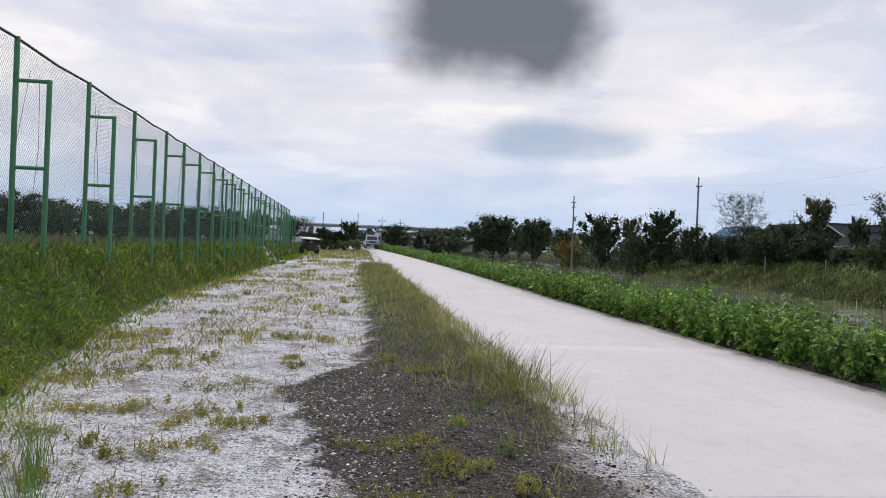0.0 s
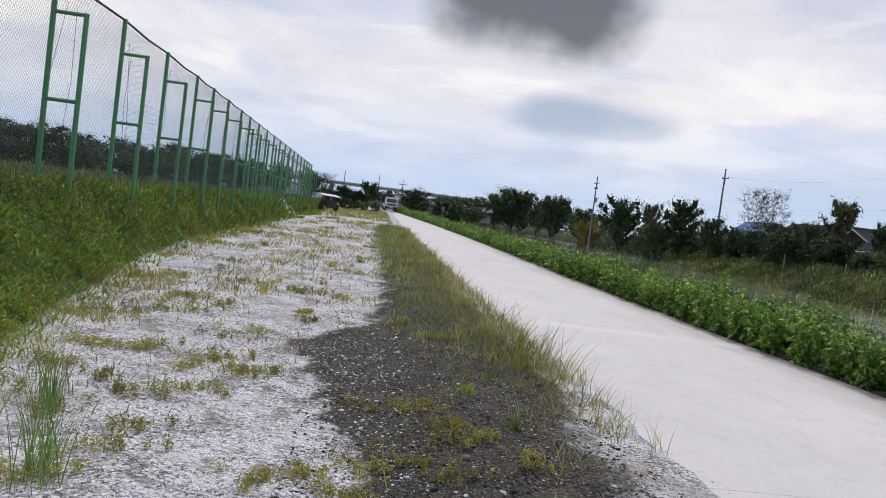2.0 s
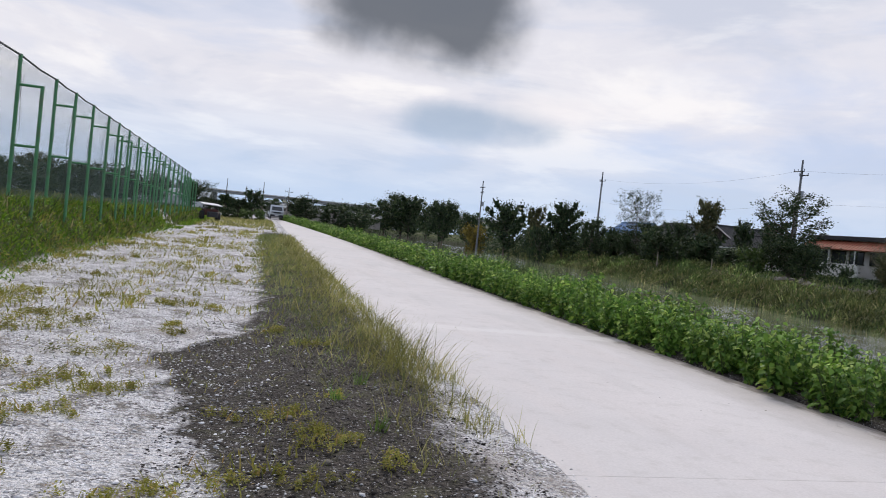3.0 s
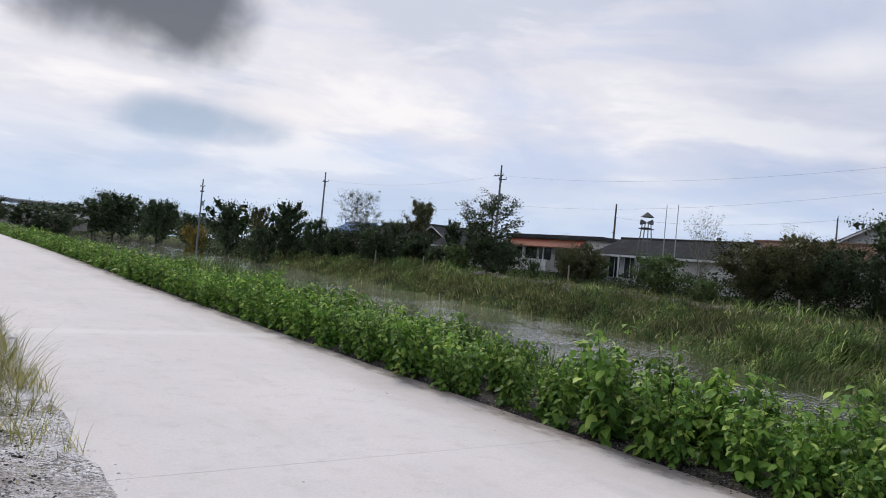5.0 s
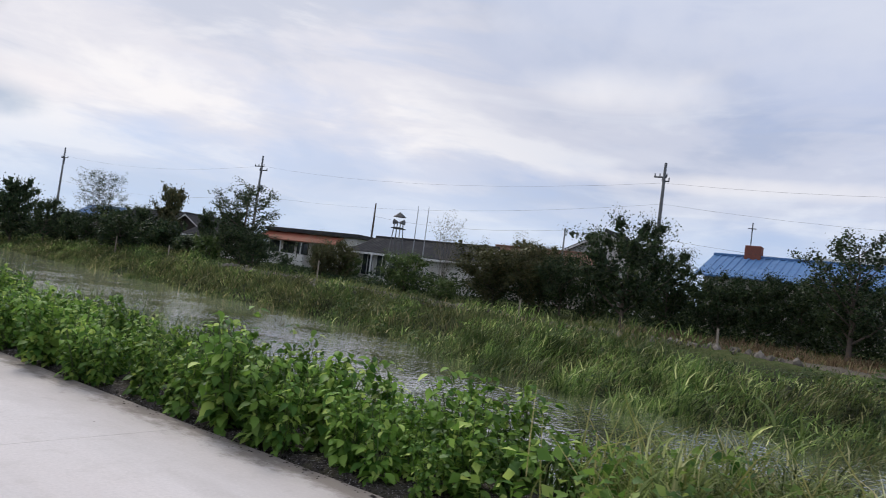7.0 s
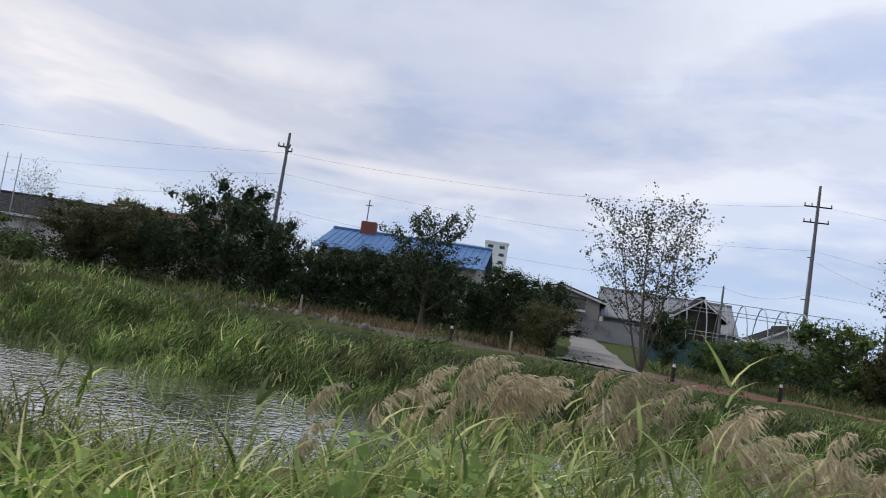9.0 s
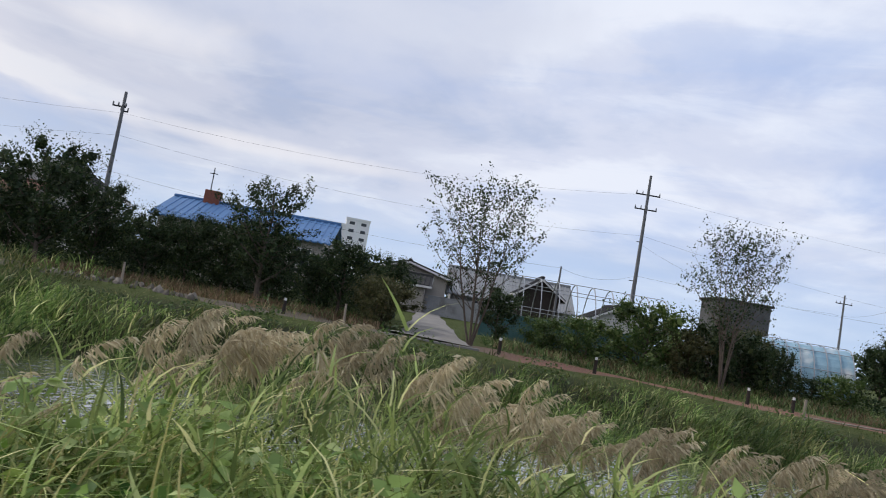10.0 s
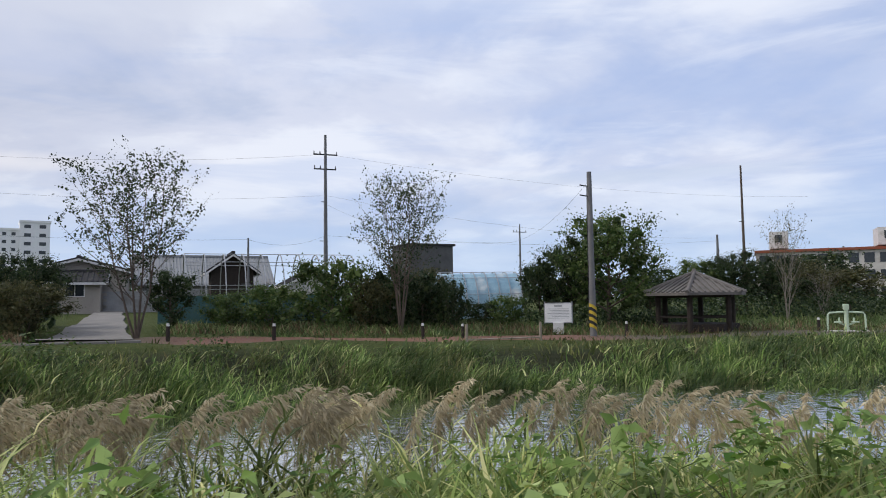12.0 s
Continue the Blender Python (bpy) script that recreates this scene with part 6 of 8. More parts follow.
for kind, x, y, high, leaf, squash in (
    ("bush", 40.0, 386.2, 14.1, "tree", 1.20),
    ("full", 40.0, 296.6, 12.3, "tree", 1.00),
    ("full", 40.0, 235.3, 12.9, "tree", 0.89),
    ("round", 42.0, 204.3, 13.2, "tree", 0.91),
    ("full", 42.0, 165.3, 10.8, "tree", 0.65),
    ("full", 44.0, 191.2, 10.4, "tree", 0.65),
    ("full", 42.0, 216.2, 13.8, "tree", 0.99),
    ("round", 42.0, 167.3, 10.9, "tree", 0.92),
    ("full", 44.0, 149.9, 8.2, "tree", 0.79),
    ("bush", 40.0, 131.7, 5.6, "tree_gold", 0.80),
    ("round", 40.0, 114.9, 9.7, "tree", 0.83),
    ("loose", 42.0, 107.0, 8.6, "tree_olive", 0.53),
    ("round", 41.0, 93.7, 8.5, "tree", 0.70),
    ("full", 40.0, 83.0, 5.3, "tree", 0.71),
    ("bush", 38.0, 93.9, 5.6, "tree", 0.59),
    ("airy", 41.0, 73.1, 7.8, "tree", 0.89),
    ("full", 39.0, 66.6, 4.0, "tree", 0.92),
    ("full", 39.0, 61.8, 4.3, "tree", 0.82),
    ("bush", 39.0, 57.3, 3.3, "tree", 0.69),
    ("loose", 41.0, 60.7, 6.5, "tree_olive", 0.61),
    ("round", 46.0, 61.9, 4.9, "tree", 0.45),
    ("bush", 40.0, 77.4, 3.8, "tree", 0.50),
    ("loose", 40.0, 47.8, 6.7, "tree", 1.10),
    ("full", 40.0, 50.0, 4.5, "tree", 0.58),
    ("bush", 38.0, 44.0, 2.9, "tree", 0.86),
    ("bush", 38.0, 40.2, 1.5, "tree", 0.77),
    ("bush", 40.0, 38.5, 2.6, "tree_olive", 0.69),
    ("bush", 38.0, 63.1, 3.2, "tree", 1.14),
    ("bush", 38.0, 57.6, 2.9, "tree", 1.17),
    ("bush", 38.5, 53.4, 2.0, "tree", 1.44),
    ("full", 39.0, 46.9, 3.4, "tree", 1.35),
    ("bush", 38.5, 50.3, 2.4, "tree_green", 0.99),
    ("bush", 41.0, 37.8, 3.1, "tree_olive", 0.78),
    ("full", 40.0, 73.8, 3.3, "tree", 1.06),
    ("bare", 42.0, 41.6, 3.6, "tree_olive", 0.88),
    ("round", 41.0, 39.5, 2.5, "tree", 1.12),
    ("bush", 42.0, 37.6, 2.0, "tree_green", 0.88),
    ("bush", 37.0, 28.0, 2.6, "tree_green", 1.04),
    ("bare", 37.0, 25.2, 5.2, "tree_olive", 0.60),
    ("bush", 35.0, 23.5, 1.4, "tree_green", 1.40),
    ("full", 37.0, 21.4, 3.6, "tree_olive", 0.96),
    ("full", 38.0, 19.6, 3.9, "tree_olive", 0.87),
    ("full", 37.0, 17.2, 3.4, "tree", 0.86),
    ("full", 35.0, 12.9, 5.4, "tree", 0.91),
    ("full", 38.0, 11.9, 4.3, "tree", 0.72),
    ("bush", 37.0, 15.3, 3.1, "tree", 0.61),
    ("full", 37.0, 9.1, 3.3, "tree", 0.87),
    ("full", 38.0, 7.6, 3.4, "tree", 0.78),
    ("round", 38.0, 5.9, 3.5, "tree", 1.00),
    ("loose", 35.0, 3.5, 5.3, "tree", 0.93),
    ("full", 36.0, 3.6, 3.7, "tree", 0.91),
    ("round", 36.0, 0.2, 3.3, "tree", 1.03),
    ("bush", 34.0, -1.6, 2.2, "tree_olive", 0.82),
    ("bush", 36.0, 1.2, 2.5, "tree", 0.63),
    ("full", 38.0, 22.2, 3.6, "tree_olive", 1.45),
    ("full", 38.0, 19.0, 4.0, "tree_olive", 1.05),
    ("airy", 32.5, -5.5, 6.6, "tree", 0.95),
    ("round", 36.0, -6.7, 2.6, "tree", 0.90),
    ("bush", 37.0, -13.4, 3.3, "tree_green", 0.98),
    ("bush", 37.0, -10.8, 2.1, "tree_green", 1.12),
    ("bush", 38.0, -9.0, 1.8, "tree_green", 1.09),
    ("airy", 33.5, -15.5, 6.75, "tree", 0.79),
    ("bush", 36.0, -15.8, 3.1, "tree", 0.74),
    ("bush", 35.0, -18.4, 2.4, "tree", 0.60),
    ("bush", 38.0, -18.5, 3.0, "tree_olive", 0.70),
    ("bush", 38.0, -17.6, 2.9, "tree", 0.59),
    ("bush", 36.5, -17.5, 2.8, "tree", 1.00),
    ("bush", 36.0, -15.0, 2.4, "tree_olive", 0.83),
    ("full", 52.0, -59.3, 4.8, "tree", 1.54),
    ("full", 48.0, -52.4, 4.2, "tree_olive", 1.15),
    ("bush", 36.0, -21.7, 1.6, "tree_green", 0.98),
    ("bush", 38.0, -21.4, 1.3, "tree", 1.60),
    ("full", 35.0, -26.6, 5.7, "tree_green", 1.0),
    ("full", 37.0, -25.8, 4.7, "tree", 0.78),
    ("round", 38.0, -24.5, 3.3, "tree", 0.85),
    ("full", 42.0, -34.4, 3.2, "tree", 1.20),
    ("full", 46.0, -41.3, 3.9, "tree_green", 1.14),
    ("full", 44.0, -43.0, 4.5, "tree", 0.91),
    ("bare", 36.0, -39.1, 6.5, "tree_olive", 0.60),
    ("full", 42.0, -44.2, 4.1, "tree", 1.00),
    ("bare", 40.0, -46.3, 3.6, "tree_olive", 1.20),
    ("full", 44.0, -53.6, 3.4, "tree_olive", 1.60),
    ("full", 46.0, -52.4, 2.6, "tree", 1.60),
    ("full", 38.0, -1.5, 3.1, "tree", 0.99),
    ("pine", 35.0, -1.8, 2.0, "tree_olive", 1.60),
    ("bush", 44.0, -37.2, 0.8, "tree", 1.60),
    ("bush", 40.5, 59.0, 2.0, "tree", 1.60),
    ("bush", 40.0, 65.0, 2.1, "tree", 1.60),
    ("bush", 41.5, 70.0, 2.3, "tree", 1.60),
    ("bush", 41.0, 77.5, 2.2, "tree", 1.70),
    ("bush", 42.5, 84.5, 2.5, "tree", 1.60),
    ("bush", 43.0, 92.0, 2.3, "tree", 1.80),
    ("bush", 44.0, 100.0, 2.6, "tree", 1.70),
    ("bush", 45.5, 110.0, 2.8, "tree", 1.70),
    ("bush", 47.0, 121.0, 3.0, "tree", 1.70),
):
    tree(kind, x, y, high, leaf, LEAF_WORDS[leaf] + " " + KIND_WORDS[kind] + " beyond the canal", "shrub" if kind == "bush" else "tree", "bark_pale" if kind == "bare" else "bark", squash=squash)
# trees behind the playing field and round the lane's far end
for kind, x, y, high, leaf, squash in (
    ("full", -21.8, 50.5, 3.6, "tree", 1.5), ("full", -24.5, 49.0, 3.6, "tree", 1.4), ("full", -19.5, 52.0, 2.6, "tree", 1.6), ("round", -21.4, 56.0, 3.4, "tree", 1.3),
    ("full", -19.3, 59.0, 3.6, "tree", 1.3), ("round", -16.2, 60.0, 3.8, "tree_olive", 1.3), ("full", -14.5, 60.0, 3.0, "tree", 1.4), ("full", -12.9, 61.0, 3.6, "tree", 1.3),
    ("full", -17.5, 57.5, 2.8, "tree", 1.6), ("round", -11.7, 69.0, 3.6, "tree", 1.2), ("full", -9.9, 79.4, 3.9, "tree", 1.0), ("full", -28.0, 52.0, 3.4, "tree", 1.6),
    ("full", -32.0, 50.0, 4.0, "tree", 1.5), ("full", -23.0, 46.0, 2.2, "tree", 1.8), ("full", -10.5, 63.0, 2.6, "tree", 1.5), ("full", -14.0, 75.0, 3.0, "tree", 1.6),
    ("airy", -4.9, 75.0, 3.4, "tree", 0.75), ("bush", -3.1, 80.0, 2.6, "tree", 0.8), ("round", -0.5, 80.0, 3.3, "tree", 0.85), ("bush", -1.9, 80.0, 2.3, "tree", 0.9),
    ("bush", -4.5, 79.0, 2.0, "tree", 1.0), ("bush", -1.0, 76.0, 1.2, "tree_green", 1.3), ("bush", 0.3, 77.0, 1.3, "tree_green", 0.9), ("bush", -2.6, 76.0, 1.2, "tree", 1.2),
    ("bush", -22.5, 47.5, 1.9, "tree", 1.6), ("bush", -19.5, 49.5, 1.9, "tree", 1.6), ("bush", -16.8, 53.0, 2.0, "tree", 1.6), ("bush", -14.6, 55.5, 2.0, "tree", 1.6), ("bush", -12.6, 58.0, 2.0, "tree", 1.6), ("bush", -25.5, 46.0, 2.0, "tree", 1.6), ("bush", -11.2, 62.0, 2.0, "tree", 1.6),
    ("full", -7.5, 90.0, 3.4, "tree", 1.2), ("full", -12.0, 92.0, 3.6, "tree", 1.4), ("full", 8.0, 150.0, 5.0, "tree", 1.6), ("full", 16.0, 160.0, 6.0, "tree", 1.5),
    ("full", 22.0, 170.0, 6.0, "tree", 1.6), ("round", 28.0, 200.0, 8.0, "tree", 1.4), ("full", 12.0, 190.0, 6.0, "tree", 1.6), ("full", 30.0, 250.0, 10.0, "tree", 1.6), ("full", 20.0, 240.0, 8.0, "tree", 1.6), ("full", 2.0, 140.0, 3.2, "tree", 1.5), ("full", 36.0, 320.0, 12.0, "tree", 1.6),
):
    tree(kind, x, y, high * (0.84 if x < -9 else 1.0), leaf, LEAF_WORDS[leaf] + " " + KIND_WORDS[kind] + " at the field's edge", "shrub" if kind == "bush" else "tree", squash=squash)


# ---------------------------------------------------------------- far woods
def build_woods():
    """Distant belts of wood that close the view all round."""
    rng = np.random.default_rng(77)
    sets = []
    for az0, az1, far, tall, k in ((-95, -15, 120, 4.5, 4200), (-15, 8, 330, 8, 2600), (8, 60, 420, 15, 3200), (60, 135, 170, 6.0, 6500), (135, 265, 150, 8, 3000)):
        a = np.radians(rng.uniform(az0, az1, k))
        d = far + rng.normal(0, far * 0.05, k)
        top = tall * (0.75 + 0.25 * np.sin(a * 41) * np.sin(a * 17 + 1) + 0.12 * np.sin(a * 133))
        p = np.c_[d * np.sin(a), d * np.cos(a), 0.6 + top * rng.uniform(0, 1, k) ** 0.7]
        sets.append(leaves(p, rng.uniform(0.5, 1.2, k) * far * 0.011, rng, 0.1, 0.8))
    stuff("far_woods", sets, M["tree"], "distant dark belt of trees", "woods")


build_woods()


# ---------------------------------------------------------------- poles and lines
def power_pole(x, y, high, arms=(), turn=0.0, box=False, label="grey concrete utility pole with crossarms", z=None, mat="pole_concrete", r=0.17):
    """arms: how far below the tip, and how far out to either side."""
    z = float(ground_z(x, y)) if z is None else z
    ob = thing("utility_pole", x, y, z, label, "utility pole", turn, "utility poles")
    Geo().tube((0, 0, -0.3), (0, 0, high), r, r * 0.5, 10).make("shaft", M[mat], ob)
    for drop, left, right in arms:
        h = high - drop
        Geo().box(-0.045, 0.045, -right, left, h, h + 0.08, 0.01).make("crossarm", M["dark_metal"], ob)
        for q in (-right * 0.94, left * 0.45, left * 0.94):
            Geo().tube((0, q, h + 0.08), (0, q, h + 0.28), 0.05, 0.03, 6).make("insulator", M["pole_concrete"], ob)
    if arms:
        Geo().box(0.08, 0.13, -0.05, 0.05, high - arms[0][0] - 0.7, high - arms[0][0] + 0.1).make("strap", M["dark_metal"], ob)
    if box:
        Geo().tube((0.32, 0, high * 0.66), (0.32, 0, high * 0.66 + 0.75), 0.2, n=10).make("transformer", M["pale_metal"], ob)
    for h, w in ((0.62, 0.3), (0.40, 0.42)):
        Geo().tube((0, -w * 0.4, high * h), (0, w, high * h), 0.03, n=5).make("bracket", M["dark_metal"], ob)
    return ob


def cable(pts, sag=0.5, r=0.012):
    """A slack line through the given points."""
    g = Geo()
    for a, b in zip(pts, pts[1:]):
        a, b = Vector(a), Vector(b)
        q = [a.lerp(b, k / 10) - Vector((0, 0, sag * 4 * (k / 10) * (1 - k / 10))) for k in range(11)]
        g.path(q, [r] * 11, 4)
    tagged(g.make("power_line", M["cord"]), "thin black overhead line between poles", "cable")


POLES = [(37.0, 120.7, 11.46, ((1.2, 0.9, 0.9), (2.1, 0.6, 0.6)), True), (44.7, 91.2, 12.29, ((1.3, 0.5, 0.8),), False), (48.75, 58.3, 12.03, ((1.1, 0.9, 0.3), (1.5, 0.2, 0.8)), True), (46.7, 16.2, 10.98, ((0.95, 0.62, 0.15), (1.2, 0.1, 0.32)), False)]
for x, y, tip, arms, box in POLES:
    power_pole(x, y, tip - float(ground_z(x, y)), arms, 8, box, z=float(ground_z(x, y)))
power_pole(54.6, -17.0, 13.25 - float(ground_z(54.6, -17.0)), ((1.42, 0.85, 0.85), (2.45, 0.8, 0.75)), 0)
power_pole(84.5, -47.6, 10.8 - float(ground_z(84.5, -47.6)), ((1.0, 0.9, 0.9),), 0, label="distant utility pole with one crossarm")
power_pole(54.3, 47.4, 8.56 - float(ground_z(54.3, 47.4)), (), 0, label="dark timber street pole with a lamp arm", mat="bark", r=0.14)
power_pole(48.1, 23.4, 6.65 - float(ground_z(48.1, 23.4)), (), 0, label="slim grey pole among the trees", r=0.09)
power_pole(52.9, -11.6, 5.8 - float(ground_z(52.9, -11.6)), (), 0, label="slim grey pole behind the sheds", r=0.11)
power_pole(60.0, -56.0, 7.5 - float(ground_z(60.0, -56.0)), (), 0, label="short concrete pole behind the pavilion", r=0.2)
power_pole(44.0, -43.85, 10.68 - float(ground_z(44.0, -43.85)), (), 0, label="tall slender dark mast behind the pavilion", mat="bark", r=0.12)
cable([(44.7, 91.2, 11.3), (48.7, 58.3, 11.0), (46.7, 16.2, 9.7), (54.6, -17.0, 11.9), (62, -70, 12)], 0.9, 0.005)
cable([(44.7, 90.8, 8.2), (48.7, 57.9, 8.0), (46.9, 16.2, 8.4), (54.6, -17.0, 9.0), (60, -56, 7.2)], 0.9, 0.005)
cable([(54.3, 47.4, 7.3), (48.1, 23.4, 6.5), (46.8, 16.2, 6.2), (52.9, -11.6, 5.7), (54.6, -17, 6.2), (60.0, -56.0, 6.9)], 0.5, 0.006)
cable([(54.6, -17, 8.4), (46, -26, 5.2), (29.5, -22.15, 6.3)], 0.8, 0.005)


# ---------------------------------------------------------------- houses
M["roof_tile"] = material("roof_tile", (0.038, 0.038, 0.042), (0.06, 0.058, 0.058), 3, 0.9, 0.3, stain=(0.08, 0.077, 0.074), spec=0.12)
M["roof_red"] = material("roof_red", (0.30, 0.085, 0.045), (0.24, 0.07, 0.04), 2, 0.7, 0.2, stain=(0.24, 0.10, 0.06))
M["roof_blue"] = material("roof_blue", (0.06, 0.15, 0.32), (0.08, 0.185, 0.37), 1.5, 0.45, 0.05, stain=(0.12, 0.22, 0.40))
M["roof_grey"] = material("roof_grey", (0.30, 0.31, 0.32), (0.22, 0.23, 0.24), 1.5, 0.8, 0.3, stain=(0.16, 0.15, 0.14))
M["roof_rust"] = material("roof_rust", (0.20, 0.10, 0.07), (0.14, 0.08, 0.06), 2, 0.9, 0.3)
M["plaster"] = material("plaster", (0.62, 0.60, 0.57), (0.50, 0.48, 0.45), 1.2, 0.9, 0.2, stain=(0.36, 0.33, 0.30))
M["plaster_beige"] = material("plaster_beige", (0.42, 0.38, 0.33), (0.33, 0.30, 0.27), 1.2, 0.9, 0.2, stain=(0.24, 0.21, 0.18))
M["block"] = material("block", (0.34, 0.34, 0.34), (0.26, 0.26, 0.26), 2, 0.95, 0.4, stain=(0.18, 0.17, 0.16))
M["brick"] = material("brick", (0.26, 0.09, 0.06), (0.18, 0.07, 0.05), 6, 0.9, 0.4)
M["window"] = material("window_glass", (0.025, 0.03, 0.035), (0.04, 0.045, 0.05), 2, 0.12, 0, spec=0.5)
M["roof_shingle"] = material("roof_shingle", (0.17, 0.155, 0.145), (0.12, 0.11, 0.105), 3, 0.9, 0.3, stain=(0.09, 0.085, 0.08))
M["timber"] = material("timber", (0.042, 0.033, 0.028), (0.028, 0.022, 0.019), 6, 0.9, 0.4)
M["stake"] = material("stake", (0.36, 0.30, 0.24), (0.25, 0.21, 0.17), 8, 0.9, 0.4)
M["yellow"] = material("yellow_paint", (0.55, 0.40, 0.04), (0.45, 0.33, 0.04), 6, 0.6, 0.1)
M["black"] = material("black_paint", (0.02, 0.02, 0.02), (0.03, 0.03, 0.03), 6, 0.6, 0.1)


def window(parent, x, y, z, w, h, frame_mat="white_paint"):
    """A framed pane on a wall that faces -x, proud of it by a little."""
    wf = Geo()
    for a, b, c, d in ((-w / 2, w / 2, -0.06, 0), (-w / 2, w / 2, h, h + 0.06), (-w / 2 - 0.06, -w / 2, -0.06, h + 0.06), (w / 2, w / 2 + 0.06, -0.06, h + 0.06), (-0.025, 0.025, 0, h)):
        wf.box(x - 0.06, x + 0.02, y + a, y + b, z + c, z + d)
    ob = wf.make("window", M[frame_mat], parent)
    Geo().box(x - 0.015, x + 0.015, y - w / 2, y + w / 2, z, z + h).make("pane", M["window"], ob)
    return ob


def gable_roof(parent, d, l, eave, ridge, mat, over=0.45, rib=0.32, name="roof", lift=0.05):
    """Two ribbed slopes with the ridge along y."""
    slope = (ridge - eave) / (d / 2)
    e = d / 2 + over
    ez = eave - slope * over
    ys = []
    y = -l / 2 - over
    while rib and y < l / 2 + over - rib:
        ys += [(y, 0.0), (y + rib * 0.55, 0.0), (y + rib * 0.66, 0.055), (y + rib * 0.9, 0.055)]
        y += rib
    ys += [(y, 0.0), (l / 2 + over, 0.0)]
    for s in (-1, 1):
        v, f, n = [], [], len(ys)
        for up in (0.0, -0.09):
            for x, z in ((s * e, ez), (0.0, ridge)):
                v += [(x, yy, z + lift + dz + up) for yy, dz in ys]
        for k in range(n - 1):
            q = [(k, k + 1, n + k + 1, n + k), (3 * n + k, 3 * n + k + 1, 2 * n + k + 1, 2 * n + k), (2 * n + k, 2 * n + k + 1, k + 1, k)]
            f += q if s < 0 else [t[::-1] for t in q]
        f += [(0, n, 3 * n, 2 * n), (n - 1, 3 * n - 1, 4 * n - 1, 2 * n - 1)]
        Geo().add(v, f).make(name, M[mat], parent)
    g = Geo().box(-0.13, 0.13, -l / 2 - over, l / 2 + over, ridge + lift - 0.02, ridge + lift + 0.14, 0.04)
    g.make("ridge_cap", M[mat], parent)


def house(label, x, y, d, l, eave, ridge, wall, roof, turn=0.0, openings=(), rib=0.32, over=0.45, z=None, gables=True):
    """A gabled house, depth d, length l; openings on its front (-x): y, sill, width, height."""
    z = float(ground_z(x, y)) - 0.1 if z is None else z
    ob = thing("house", x, y, z, label, "house", turn)
    t = 0.18
    for name, box in (("wall", (-d / 2, -d / 2 + t, -l / 2, l / 2)), ("wall", (d / 2 - t, d / 2, -l / 2, l / 2))):
        Geo().box(*box, -0.3, eave).make(name, M[wall], ob)
    for s in (-1, 1):
        y0 = s * l / 2
        o = [(-d / 2 + t, -0.3), (d / 2 - t, -0.3), (d / 2 - t, eave), (0, ridge - 0.03), (-d / 2 + t, eave)]
        Geo().prism(o, min(y0, y0 - s * t), max(y0, y0 - s * t)).make("gable_wall", M[wall], ob)
    gable_roof(ob, d, l, eave, ridge, roof, over, rib)
    for yy, sill, w, h in openings:
        window(ob, -d / 2, yy, sill, w, h)
    if roof == "roof_tile":
        slope = (ridge - eave) / (d / 2)
        for q in (-1, 1):
            xe, ze = q * (d / 2 + over), eave - slope * over
            Geo().box(min(xe, xe + q * 0.03), max(xe, xe + q * 0.03), -l / 2 - over, l / 2 + over, ze - 0.12, ze + 0.03).make("eaves_board", M["white_paint"], ob)
            for end in (-1, 1):
                ye = end * (l / 2 + over + 0.012)
                Geo().sheet((xe, ye, ze - 0.16), (0, ye, ridge - 0.16), (0, ye, ridge - 0.02), (xe, ye, ze - 0.02), 0.03).make("barge_board", M["white_paint"], ob)
    return ob


# white cottage with a blue gable, and dark tiled farmhouses beyond the trees
house("white cottage with a faded blue roof", 54, 97, 6, 7, 2.6, 4.4, "plaster", "roof_blue", 8, ((-1.5, 0.9, 1.2, 1.1), (1.6, 0.9, 1.2, 1.1)), z=1.75)
house("farmhouse with a sweeping dark tiled roof", 54, 84, 7, 9, 2.5, 4.4, "plaster", "roof_tile", 8, ((-2.5, 0.8, 1.4, 1.3), (2.0, 0.8, 1.4, 1.3)), z=1.75)
house("dark tiled farmhouse with pale eaves", 53, 71, 6, 7, 2.4, 4.0, "timber", "roof_tile", 95, (), z=1.7)
house("low dark tiled outbuilding with a pale wall", 50, 64.5, 4.5, 6, 1.9, 3.0, "plaster", "roof_tile", 8, ((0.5, 0.7, 1.2, 0.9),), z=1.7)
house("small white pump house beside the trees", 45, 84, 2.6, 3.0, 1.9, 2.5, "plaster", "roof_grey", 8, ((0, 0.9, 0.7, 0.7),), z=1.5)


